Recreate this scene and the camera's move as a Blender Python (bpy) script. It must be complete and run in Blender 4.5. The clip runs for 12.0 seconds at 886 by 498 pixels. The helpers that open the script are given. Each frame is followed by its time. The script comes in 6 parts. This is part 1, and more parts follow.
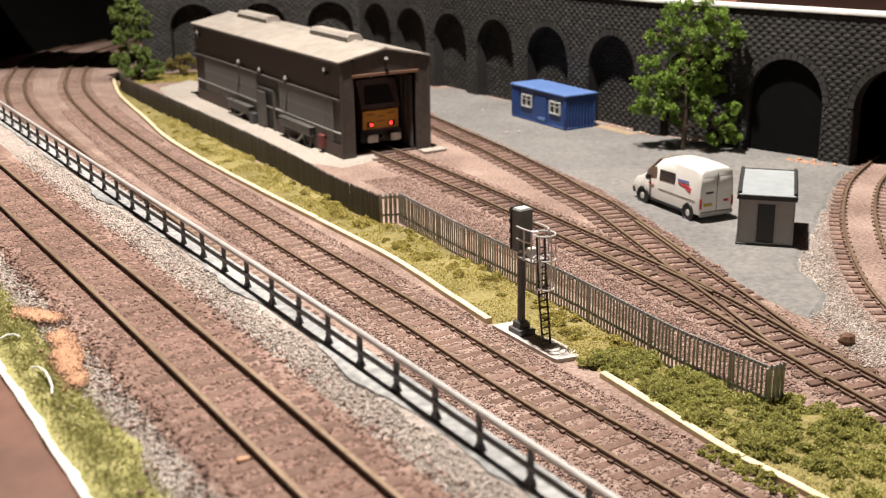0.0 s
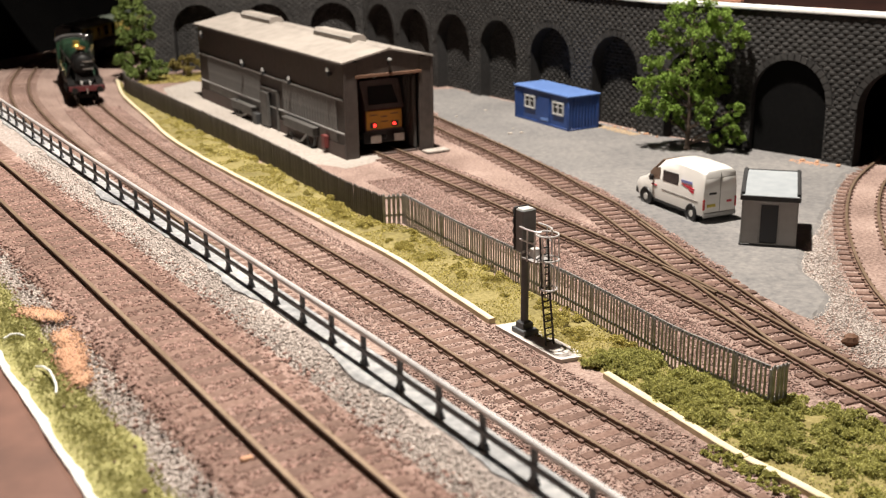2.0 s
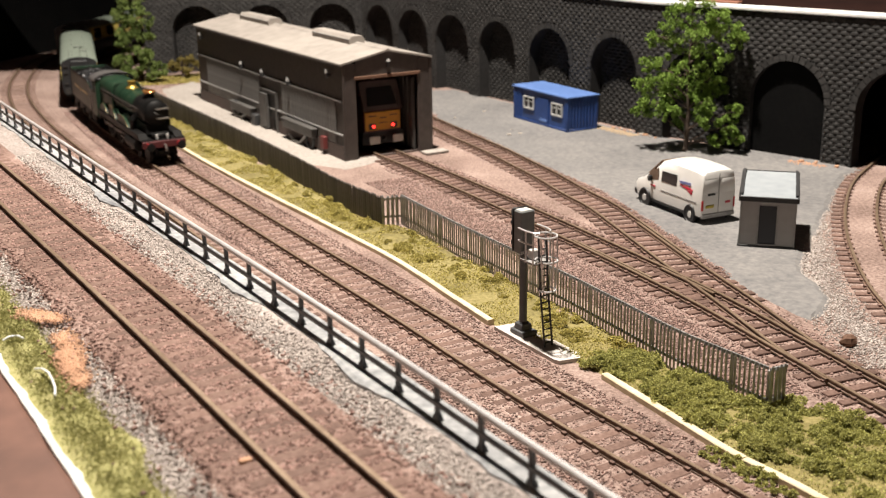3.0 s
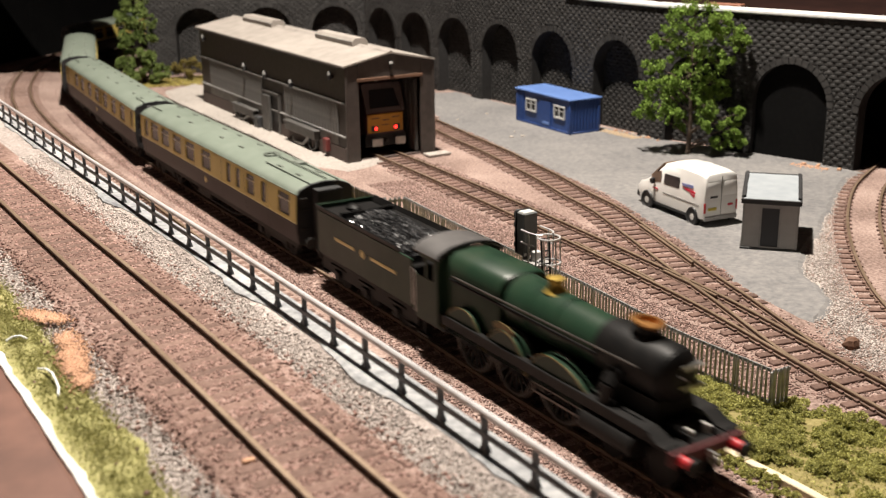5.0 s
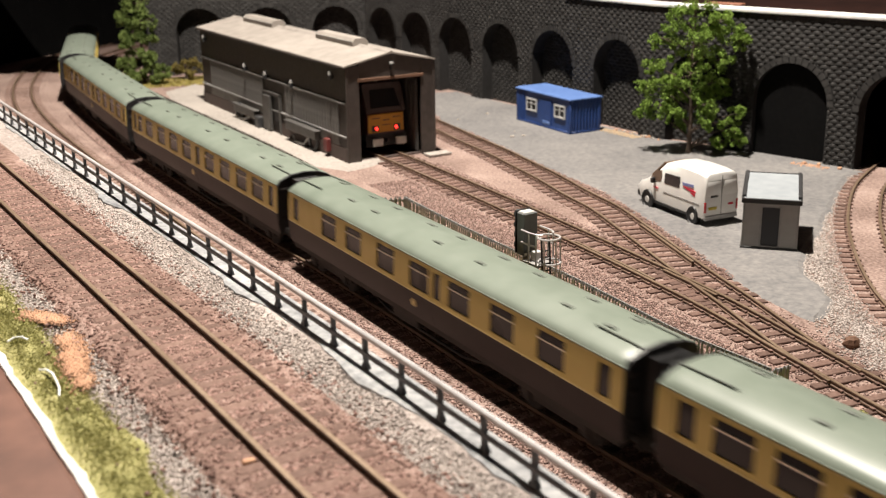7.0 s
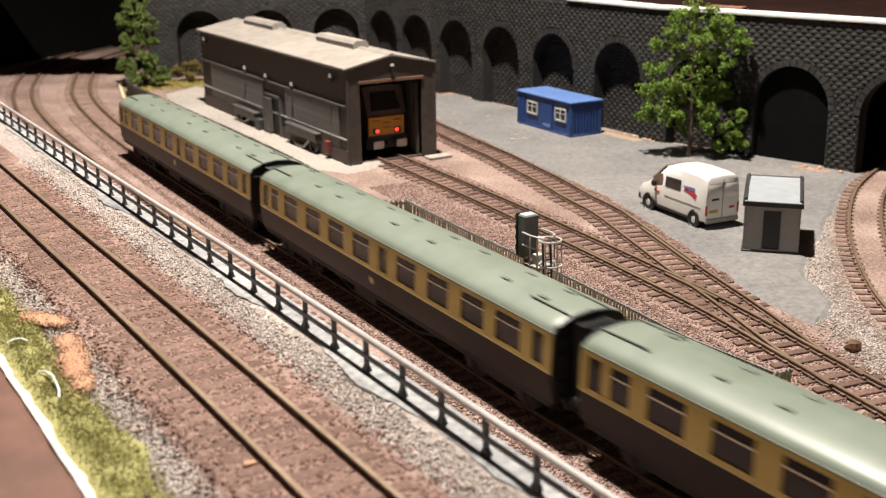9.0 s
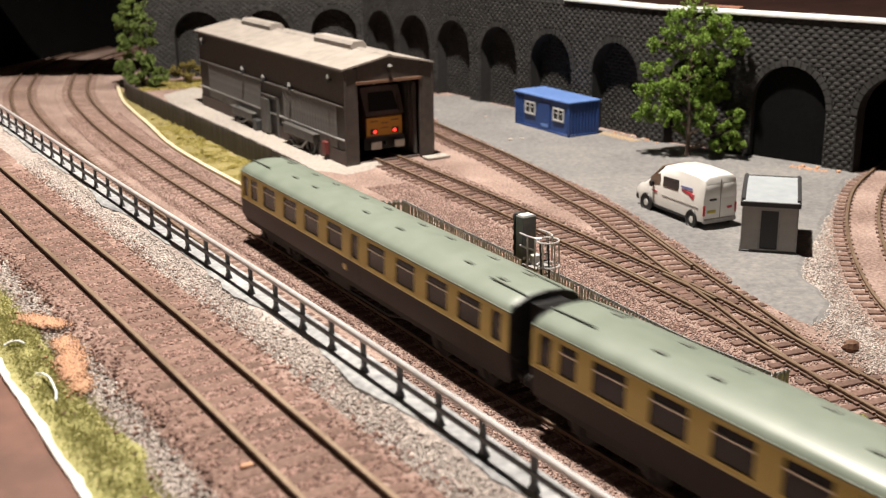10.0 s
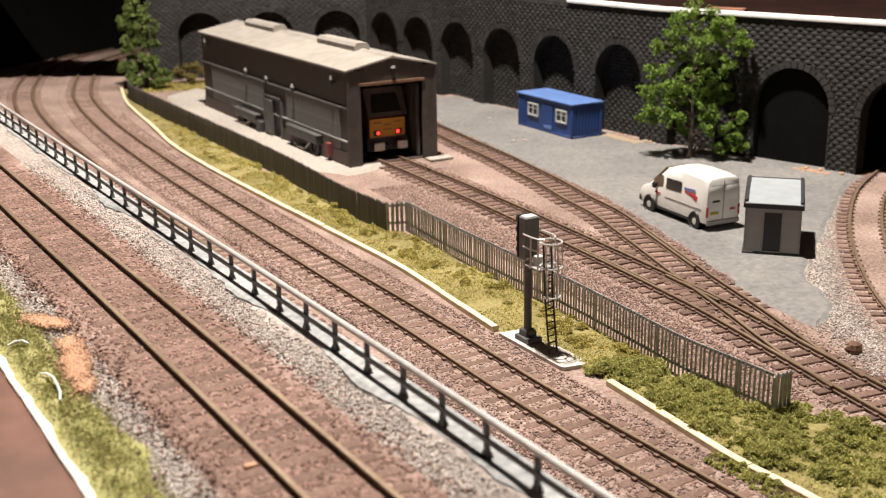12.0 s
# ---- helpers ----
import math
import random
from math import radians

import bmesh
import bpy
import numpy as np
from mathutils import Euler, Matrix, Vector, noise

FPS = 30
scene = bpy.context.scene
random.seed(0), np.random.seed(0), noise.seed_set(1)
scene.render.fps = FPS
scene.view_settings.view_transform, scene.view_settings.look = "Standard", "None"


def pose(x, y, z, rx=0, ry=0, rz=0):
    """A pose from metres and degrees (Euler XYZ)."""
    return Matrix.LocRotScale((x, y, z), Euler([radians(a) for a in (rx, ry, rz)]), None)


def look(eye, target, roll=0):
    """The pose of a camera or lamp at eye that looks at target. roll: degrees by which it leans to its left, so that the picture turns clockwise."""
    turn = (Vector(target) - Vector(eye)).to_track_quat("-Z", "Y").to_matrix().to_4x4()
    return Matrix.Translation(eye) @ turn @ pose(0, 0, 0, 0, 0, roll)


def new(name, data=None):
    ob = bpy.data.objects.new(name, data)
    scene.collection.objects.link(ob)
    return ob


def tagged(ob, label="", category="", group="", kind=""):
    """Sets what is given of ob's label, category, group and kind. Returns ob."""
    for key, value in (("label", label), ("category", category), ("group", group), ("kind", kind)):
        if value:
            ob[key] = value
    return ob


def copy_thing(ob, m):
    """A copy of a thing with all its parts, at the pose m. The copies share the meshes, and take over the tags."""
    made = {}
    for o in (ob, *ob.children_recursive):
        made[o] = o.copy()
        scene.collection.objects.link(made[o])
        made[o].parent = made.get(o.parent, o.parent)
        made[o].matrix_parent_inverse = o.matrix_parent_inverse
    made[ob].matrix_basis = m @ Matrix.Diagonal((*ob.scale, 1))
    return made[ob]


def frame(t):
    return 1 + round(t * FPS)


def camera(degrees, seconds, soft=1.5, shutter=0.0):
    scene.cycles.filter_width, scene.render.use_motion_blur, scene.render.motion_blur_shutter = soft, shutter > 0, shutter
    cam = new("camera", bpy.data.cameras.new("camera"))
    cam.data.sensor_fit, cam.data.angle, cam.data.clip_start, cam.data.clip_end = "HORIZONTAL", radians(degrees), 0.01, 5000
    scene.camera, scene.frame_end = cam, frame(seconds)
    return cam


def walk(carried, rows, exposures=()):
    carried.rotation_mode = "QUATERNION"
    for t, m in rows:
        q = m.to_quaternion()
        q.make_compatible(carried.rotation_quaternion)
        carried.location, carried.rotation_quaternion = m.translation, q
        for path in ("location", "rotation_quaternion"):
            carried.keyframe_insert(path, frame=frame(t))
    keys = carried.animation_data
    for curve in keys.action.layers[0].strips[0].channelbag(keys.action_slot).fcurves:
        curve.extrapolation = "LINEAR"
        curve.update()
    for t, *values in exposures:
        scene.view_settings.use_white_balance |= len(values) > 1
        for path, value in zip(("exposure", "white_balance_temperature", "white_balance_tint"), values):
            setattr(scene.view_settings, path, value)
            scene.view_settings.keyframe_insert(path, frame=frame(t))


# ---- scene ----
# A model railway in 1:76 scale; all lengths below are in millimetres and are scaled to metres in one place.
MM = 0.001

cam = camera(42.83, 12.0, soft=1.2, shutter=0.5)
cam.data.dof.use_dof = True
cam.data.dof.focus_distance = 0.46
cam.data.dof.aperture_fstop = 25.0
PATH = [
    (0.0, (-0.00000, -0.00000, 0.17120), (-0.00000, 0.47660, 0.02002), -0.850),
    (0.5, (0.00010, 0.00007, 0.17147), (-0.00001, 0.47653, 0.01986), -0.890),
    (1.0, (-0.00015, -0.00000, 0.17091), (-0.00072, 0.47664, 0.01988), -0.813),
    (1.5, (-0.00017, -0.00062, 0.17110), (-0.00121, 0.47606, 0.02018), -0.801),
    (2.0, (-0.00025, -0.00043, 0.17108), (-0.00146, 0.47629, 0.02030), -0.824),
    (2.5, (-0.00031, -0.00075, 0.17108), (-0.00195, 0.47607, 0.02061), -0.789),
    (3.0, (0.00004, -0.00072, 0.17147), (-0.00086, 0.47609, 0.02095), -0.866),
    (5.0, (-0.00041, -0.00110, 0.17108), (-0.00203, 0.47609, 0.02179), -0.777),
    (5.5, (-0.00031, -0.00094, 0.17135), (-0.00200, 0.47612, 0.02167), -0.846),
    (6.0, (-0.00023, -0.00113, 0.17121), (-0.00167, 0.47603, 0.02181), -0.853),
    (6.5, (0.00011, -0.00071, 0.17154), (-0.00078, 0.47627, 0.02158), -0.938),
    (7.0, (0.00009, -0.00154, 0.17153), (-0.00219, 0.47556, 0.02197), -0.925),
    (9.0, (-0.00039, -0.00061, 0.17092), (-0.00253, 0.47692, 0.02274), -0.798),
    (9.5, (-0.00029, -0.00037, 0.17104), (-0.00205, 0.47717, 0.02288), -0.860),
    (10.0, (-0.00003, -0.00042, 0.17128), (-0.00151, 0.47709, 0.02301), -0.884),
    (10.5, (-0.00014, -0.00051, 0.17139), (-0.00184, 0.47700, 0.02312), -0.877),
    (11.0, (-0.00021, -0.00083, 0.17113), (-0.00231, 0.47682, 0.02333), -0.841),
    (11.5, (-0.00022, -0.00092, 0.17120), (-0.00269, 0.47673, 0.02340), -0.840),
    (12.0, (-0.00033, -0.00079, 0.17106), (-0.00289, 0.47696, 0.02360), -0.832),
]

walk(cam, [(t, look(eye, target, roll)) for t, eye, target, roll in PATH])

# ---- light: one warm ceiling spot over the front of the layout in a dim closed room ----
world = bpy.data.worlds.new("room_world")
scene.world = world
world.use_nodes = True
world.node_tree.nodes["Background"].inputs["Color"].default_value = (1.0, 0.93, 0.85, 1)
world.node_tree.nodes["Background"].inputs["Strength"].default_value = 0.045
scene.view_settings.exposure = 0.0


def spot_lamp(name, at, target, watts, angle, blend, size, colour):
    lamp = bpy.data.lights.new(name, "SPOT")
    lamp.energy, lamp.spot_size, lamp.spot_blend = watts, radians(angle), blend
    lamp.shadow_soft_size, lamp.color = size * MM, colour
    ob = new(name, lamp)
    ob.matrix_world = look([v * MM for v in at], [v * MM for v in target])
    return ob


spot_lamp("ceiling_spot", (-70, 600, 980), (-20, 600, 0), 120, 102, 0.6, 20, (1.0, 0.91, 0.805))

# ---- mesh helpers ----


class Form:
    """Collects vertices and faces in millimetres."""

    def __init__(self):
        self.v, self.f = [], []

    def add(self, verts, faces):
        n = len(self.v)
        self.v += [tuple(p) for p in verts]
        self.f += [tuple(i + n for i in f) for f in faces]
        return self

    def box(self, x0, x1, y0, y1, z0, z1, m=None, c=0.0):
        """A box, with its edges chamfered by c."""
        if c <= 0:
            v = [(x, y, z) for x in (x0, x1) for y in (y0, y1) for z in (z0, z1)]
            f = [(0, 1, 3, 2), (4, 6, 7, 5), (0, 4, 5, 1), (2, 3, 7, 6), (0, 2, 6, 4), (1, 5, 7, 3)]
        else:
            v, f, idx = [], [], {}
            lo, hi = (x0, y0, z0), (x1, y1, z1)
            for sx in (0, 1):
                for sy in (0, 1):
                    for sz in (0, 1):
                        s = (sx, sy, sz)
                        for ax in range(3):
                            p = []
                            for k in range(3):
                                e = hi[k] if s[k] else lo[k]
                                p.append(e if k == ax else e + (-c if s[k] else c))
                            idx[s, ax] = len(v)
                            v.append(tuple(p))
            for ax in range(3):
                b, d = [k for k in range(3) if k != ax]
                for side in (0, 1):
                    ring = []
                    for i, j in ((0, 0), (1, 0), (1, 1), (0, 1)):
                        s = [0, 0, 0]
                        s[ax], s[b], s[d] = side, i, j
                        ring.append(idx[tuple(s), ax])
                    f.append(tuple(ring))
                for i in (0, 1):
                    for j in (0, 1):
                        s0, s1 = [0, 0, 0], [0, 0, 0]
                        s0[b] = s1[b] = i
                        s0[d] = s1[d] = j
                        s1[ax] = 1
                        f.append((idx[tuple(s0), b], idx[tuple(s1), b], idx[tuple(s1), d], idx[tuple(s0), d]))
            for sx in (0, 1):
                for sy in (0, 1):
                    for sz in (0, 1):
                        f.append(tuple(idx[(sx, sy, sz), ax] for ax in range(3)))
        if m is not None:
            v = [tuple(m @ Vector(p)) for p in v]
        return self.add(v, f)

    def tube(self, p0, p1, r0, r1=None, n=10, caps=True):
        r1 = r0 if r1 is None else r1
        a, b = Vector(p0), Vector(p1)
        d = (b - a).normalized()
        s = d.orthogonal().normalized()
        t = d.cross(s)
        ring = [s * math.cos(2 * math.pi * i / n) + t * math.sin(2 * math.pi * i / n) for i in range(n)]
        v = [a + r0 * q for q in ring] + [b + r1 * q for q in ring]
        f = [(i, (i + 1) % n, n + (i + 1) % n, n + i) for i in range(n)]
        if caps:
            f += [tuple(range(n))[::-1], tuple(range(n, 2 * n))]
        return self.add(v, f)

    def wire(self, pts, r, n=6):
        for a, b in zip(pts[:-1], pts[1:]):
            self.tube(a, b, r, r, n)
        return self

    def hoop(self, centre, axis, radius, r, n=20, k=6, arc=(0, 2 * math.pi)):
        d = Vector(axis).normalized()
        s = d.orthogonal().normalized()
        t = d.cross(s)
        c = Vector(centre)
        full = abs(arc[1] - arc[0]) > 6.28
        steps = n if full else n + 1
        v, f = [], []
        for i in range(steps):
            a = arc[0] + (arc[1] - arc[0]) * i / n
            o = s * math.cos(a) + t * math.sin(a)
            for j in range(k):
                b = 2 * math.pi * j / k
                v.append(c + o * (radius + r * math.cos(b)) + d * (r * math.sin(b)))
        for i in range(n):
            i2 = (i + 1) % steps
            for j in range(k):
                j2 = (j + 1) % k
                f.append((i * k + j, i2 * k + j, i2 * k + j2, i * k + j2))
        return self.add(v, f)

    def loft(self, sections, closed=True, caps=True):
        """Joins rings of equal length."""
        n = len(sections[0])
        v = [p for s in sections for p in s]
        f = []
        for a in range(len(sections) - 1):
            for i in range(n if closed else n - 1):
                j = (i + 1) % n
                f.append((a * n + i, a * n + j, (a + 1) * n + j, (a + 1) * n + i))
        if caps:
            f.append(tuple(range(n))[::-1])
            f.append(tuple(range((len(sections) - 1) * n, len(sections) * n)))
        return self.add(v, f)

    def prism(self, poly, z0, z1):
        return self.loft([[(x, y, z0) for x, y in poly], [(x, y, z1) for x, y in poly]])

    def moved(self, m):
        self.v = [tuple(m @ Vector(p)) for p in self.v]
        return self

    def mesh(self, name, mat=None, smooth=False):
        me = bpy.data.meshes.new(name)
        me.from_pydata([(x * MM, y * MM, z * MM) for x, y, z in self.v], [], self.f)
        bm = bmesh.new()
        bm.from_mesh(me)
        bmesh.ops.recalc_face_normals(bm, faces=bm.faces)
        bm.to_mesh(me)
        bm.free()
        if smooth:
            me.polygons.foreach_set("use_smooth", [True] * len(me.polygons))
            me.set_sharp_from_angle(angle=radians(38))
        if mat:
            me.materials.append(mat)
        me.update()
        return me


def part(name, form, material, parent=None, label="", smooth=True, at=None):
    me = form.mesh(name, material, smooth) if isinstance(form, Form) else form
    ob = new(name, me)
    if parent is not None:
        ob.parent = parent
    if at is not None:
        ob.matrix_basis = at
    if label:
        tagged(ob, label)
    return ob


def thing(name, label, category, at=None, group="", kind=""):
    ob = new(name)
    ob.empty_display_size = 0.01
    if at is not None:
        ob.matrix_basis = at
    return tagged(ob, label, category, group, kind)


def mpose(x, y, z, rx=0, ry=0, rz=0):
    return pose(x * MM, y * MM, z * MM, rx, ry, rz)


def curve_line(ctrl, step=4.0):
    """A smooth line through control points: points and their distances."""
    C = np.array(ctrl, float)
    P = np.vstack([2 * C[0] - C[1], C, 2 * C[-1] - C[-2]])
    out = []
    for i in range(1, len(P) - 2):
        p0, p1, p2, p3 = P[i - 1:i + 3]
        t1 = np.linalg.norm(p1 - p0) ** .5
        t2 = t1 + np.linalg.norm(p2 - p1) ** .5
        t3 = t2 + np.linalg.norm(p3 - p2) ** .5
        n = max(2, int(np.linalg.norm(p2 - p1) / step))
        for t in np.linspace(t1, t2, n, endpoint=False):
            a1 = (t1 - t) / t1 * p0 + t / t1 * p1
            a2 = (t2 - t) / (t2 - t1) * p1 + (t - t1) / (t2 - t1) * p2
            a3 = (t3 - t) / (t3 - t2) * p2 + (t - t2) / (t3 - t2) * p3
            b1 = (t2 - t) / t2 * a1 + t / t2 * a2
            b2 = (t3 - t) / (t3 - t1) * a2 + (t - t1) / (t3 - t1) * a3
            out.append((t2 - t) / (t2 - t1) * b1 + (t - t1) / (t2 - t1) * b2)
    out.append(C[-1])
    Q = np.array(out)
    return Q, np.concatenate([[0], np.cumsum(np.linalg.norm(np.diff(Q, axis=0), axis=1))])


class Line:
    """A line on the plan, read by distance."""

    def __init__(self, ctrl, zero=None, step=4.0):
        self.Q, self.S = curve_line(ctrl, step)
        if zero is not None:
            self.S = self.S - self.S[int(np.argmin(np.linalg.norm(self.Q - np.array(zero), axis=1)))]

    def at(self, s):
        return np.array([np.interp(s, self.S, self.Q[:, 0]), np.interp(s, self.S, self.Q[:, 1])])

    def way(self, s):
        s = min(max(s, self.S[0] + 1.6), self.S[-1] - 1.6)
        d = self.at(s + 1.5) - self.at(s - 1.5)
        return d / np.linalg.norm(d)

    def off(self, s, o):
        """The point o to the left of the line as it runs."""
        d = self.way(s)
        return self.at(s) + o * np.array([-d[1], d[0]])

    def turn(self, s):
        d = self.way(s)
        return math.degrees(math.atan2(d[1], d[0]))


def sweep(line, s0, s1, profile, step=6.0, z=0.0):
    """A profile [(offset to the left, height)] carried along a line."""
    n = max(2, int(abs(s1 - s0) / step) + 1)
    rings = []
    for s in np.linspace(s0, s1, n):
        rings.append([(*line.off(s, o), h + z) for o, h in profile])
    return Form().loft(rings)


# ---- materials ----


def material(name, colours, rough=0.7, metal=0.0, grain=900.0, bump=0.15, patch=40.0, depth=0.0006, rand=0.0, spec=0.5, coat=0.0, detail=6.0, thin=0.0):
    """A surface with fine grain and larger patches between two or three base colours."""
    m = bpy.data.materials.new(name)
    m.use_nodes = True
    nt = m.node_tree
    n, l = nt.nodes, nt.links
    b = n["Principled BSDF"]
    geo = n.new("ShaderNodeTexCoord")
    fine = n.new("ShaderNodeTexNoise")
    fine.inputs["Scale"].default_value, fine.inputs["Detail"].default_value = grain, detail
    wide = n.new("ShaderNodeTexNoise")
    wide.inputs["Scale"].default_value, wide.inputs["Detail"].default_value = patch, 4.0
    for t in (fine, wide):
        l.new(geo.outputs["Object"], t.inputs["Vector"])
    mix = n.new("ShaderNodeMath")
    mix.operation = "MULTIPLY_ADD"
    l.new(fine.outputs["Fac"], mix.inputs[0])
    mix.inputs[1].default_value = 0.55
    w2 = n.new("ShaderNodeMath")
    w2.operation = "MULTIPLY"
    l.new(wide.outputs["Fac"], w2.inputs[0])
    w2.inputs[1].default_value = 0.45
    l.new(w2.outputs[0], mix.inputs[2])
    ramp = n.new("ShaderNodeValToRGB")
    e = ramp.color_ramp.elements
    pos = np.linspace(0.32, 0.68, len(colours))
    while len(e) < len(colours):
        e.new(0.5)
    for el, p, c in zip(e, pos, colours):
        el.position, el.color = float(p), (*c, 1)
    l.new(mix.outputs[0], ramp.inputs["Fac"])
    col = ramp.outputs["Color"]
    if rand > 0:
        info = n.new("ShaderNodeObjectInfo")
        isl = n.new("ShaderNodeNewGeometry")
        ad = n.new("ShaderNodeMath")
        ad.operation = "ADD"
        l.new(info.outputs["Random"], ad.inputs[0])
        l.new(isl.outputs["Random Per Island"], ad.inputs[1])
        fr = n.new("ShaderNodeMath")
        fr.operation = "FRACT"
        l.new(ad.outputs[0], fr.inputs[0])
        mr = n.new("ShaderNodeMapRange")
        mr.inputs["To Min"].default_value, mr.inputs["To Max"].default_value = 1 - rand, 1 + rand
        l.new(fr.outputs[0], mr.inputs["Value"])
        hs = n.new("ShaderNodeHueSaturation")
        l.new(mr.outputs[0], hs.inputs["Value"])
        l.new(col, hs.inputs["Color"])
        col = hs.outputs["Color"]
    l.new(col, b.inputs["Base Color"])
    rr = n.new("ShaderNodeMapRange")
    rr.inputs["To Min"].default_value, rr.inputs["To Max"].default_value = max(0.05, rough - 0.12), min(1, rough + 0.12)
    l.new(wide.outputs["Fac"], rr.inputs["Value"])
    l.new(rr.outputs[0], b.inputs["Roughness"])
    b.inputs["Metallic"].default_value = metal
    b.inputs["Specular IOR Level"].default_value = spec
    b.inputs["Coat Weight"].default_value = coat
    if thin > 0:
        # leaves and foam flakes let some light through
        tr = n.new("ShaderNodeBsdfTranslucent")
        l.new(col, tr.inputs["Color"])
        mx = n.new("ShaderNodeMixShader")
        mx.inputs["Fac"].default_value = thin
        l.new(b.outputs[0], mx.inputs[1])
        l.new(tr.outputs[0], mx.inputs[2])
        l.new(mx.outputs[0], n["Material Output"].inputs["Surface"])
    if bump > 0:
        bp = n.new("ShaderNodeBump")
        bp.inputs["Strength"].default_value, bp.inputs["Distance"].default_value = bump, depth
        l.new(fine.outputs["Fac"], bp.inputs["Height"])
        l.new(bp.outputs["Normal"], b.inputs["Normal"])
    return m


def glow(name, colour, strength):
    m = bpy.data.materials.new(name)
    m.use_nodes = True
    b = m.node_tree.nodes["Principled BSDF"]
    b.inputs["Base Color"].default_value = (*colour, 1)
    b.inputs["Emission Color"].default_value = (*colour, 1)
    b.inputs["Emission Strength"].default_value = strength
    return m


def glass(name, colour=(0.02, 0.02, 0.022), rough=0.12):
    m = bpy.data.materials.new(name)
    m.use_nodes = True
    b = m.node_tree.nodes["Principled BSDF"]
    b.inputs["Base Color"].default_value = (*colour, 1)
    b.inputs["Roughness"].default_value = rough
    return m

ballast_brown = material("brown_ballast", [(0.12, 0.080, 0.067), (0.275, 0.195, 0.167), (0.43, 0.328, 0.285)], rough=0.95, grain=620, bump=0.9, patch=22, depth=0.0016, spec=0.2)
ballast_grey = material("grey_ballast", [(0.17, 0.142, 0.13), (0.33, 0.285, 0.262), (0.50, 0.445, 0.415)], rough=0.95, grain=620, bump=0.9, patch=25, depth=0.0016, spec=0.2)
stone_brown = material("brown_stone_chips", [(0.165, 0.10, 0.084), (0.36, 0.255, 0.223)], rough=0.95, grain=900, bump=0.3, patch=60, rand=0.55, spec=0.2)
stone_grey = material("grey_stone_chips", [(0.29, 0.25, 0.228), (0.52, 0.465, 0.43)], rough=0.95, grain=900, bump=0.3, patch=60, rand=0.34, spec=0.2)
ballast_red = material("reddish_brown_ballast", [(0.095, 0.057, 0.046), (0.225, 0.147, 0.122), (0.36, 0.255, 0.22)], rough=0.95, grain=520, bump=0.9, patch=30, depth=0.0018, spec=0.2)
stone_red = material("reddish_stone_chips", [(0.13, 0.074, 0.06), (0.32, 0.208, 0.178)], rough=0.95, grain=900, bump=0.3, patch=45, rand=0.5, spec=0.2)
rail_rust = material("rusty_rail", [(0.095, 0.055, 0.036), (0.17, 0.105, 0.072)], rough=0.75, grain=700, bump=0.2, patch=60)
rail_top = material("worn_rail_head", [(0.17, 0.115, 0.075), (0.27, 0.20, 0.14)], rough=0.5, metal=0.5, grain=500, bump=0.05, patch=30)
sleeper_mat = material("brown_sleeper", [(0.105, 0.063, 0.050), (0.205, 0.135, 0.112)], rough=0.92, grain=600, bump=0.4, patch=50, rand=0.25, spec=0.2)
sleeper_dark = material("dark_sleeper", [(0.085, 0.051, 0.041), (0.175, 0.112, 0.092)], rough=0.9, grain=600, bump=0.4, patch=50, rand=0.25, spec=0.2)
tarmac = material("grey_tarmac", [(0.115, 0.113, 0.115), (0.178, 0.172, 0.169), (0.245, 0.232, 0.22)], rough=0.85, grain=350, bump=0.25, patch=13, depth=0.0004, spec=0.3)
concrete = material("pale_concrete", [(0.29, 0.256, 0.226), (0.41, 0.365, 0.322), (0.50, 0.45, 0.40)], rough=0.9, grain=420, bump=0.3, patch=18, depth=0.0004)
apron_grey = material("dusty_grey_concrete", [(0.235, 0.21, 0.188), (0.335, 0.302, 0.272), (0.42, 0.38, 0.342)], rough=0.9, grain=380, bump=0.3, patch=14, depth=0.0004)
ledge_mat = material("grey_painted_ledge", [(0.13, 0.135, 0.145), (0.26, 0.265, 0.27), (0.42, 0.42, 0.415)], rough=0.85, grain=300, bump=0.4, patch=30, depth=0.0006)
brick_grey = material("dark_grey_stone", [(0.025, 0.0243, 0.0243), (0.038, 0.0368, 0.036), (0.052, 0.050, 0.049)], rough=0.62, grain=500, bump=0.35, patch=35, depth=0.0004, rand=0.2, spec=0.06)
mortar_grey = material("dark_wall_backing", [(0.021, 0.0205, 0.0205), (0.034, 0.033, 0.033)], rough=0.8, grain=500, bump=0.2, patch=35, spec=0.05)
# near-black colour standing in for shade in arch recesses and on the far wall
shade_black = material("shaded_near_black", [(0.0035, 0.0035, 0.0037), (0.0065, 0.0065, 0.0065)], rough=0.92, grain=400, bump=0.1, spec=0.04)
white_edge = material("white_coping", [(0.62, 0.64, 0.64), (0.80, 0.80, 0.78)], rough=0.6, grain=300, bump=0.2, patch=40)
wood_board = material("reddish_brown_board", [(0.06, 0.024, 0.015), (0.105, 0.045, 0.029), (0.16, 0.072, 0.048)], rough=0.65, grain=70, bump=0.15, patch=14)
deck_brown = material("dark_brown_deck", [(0.007, 0.003, 0.0025), (0.020, 0.008, 0.006)], rough=0.9, grain=60, bump=0.3, patch=12, spec=0.08)
scrap_wood = material("reddish_tan_wood", [(0.16, 0.06, 0.035), (0.30, 0.13, 0.08)], rough=0.7, grain=120, bump=0.2, patch=20)
room_wall = material("plain_room_paint", [(0.74, 0.72, 0.69), (0.82, 0.80, 0.77)], rough=0.9, grain=40, bump=0.1, patch=3)

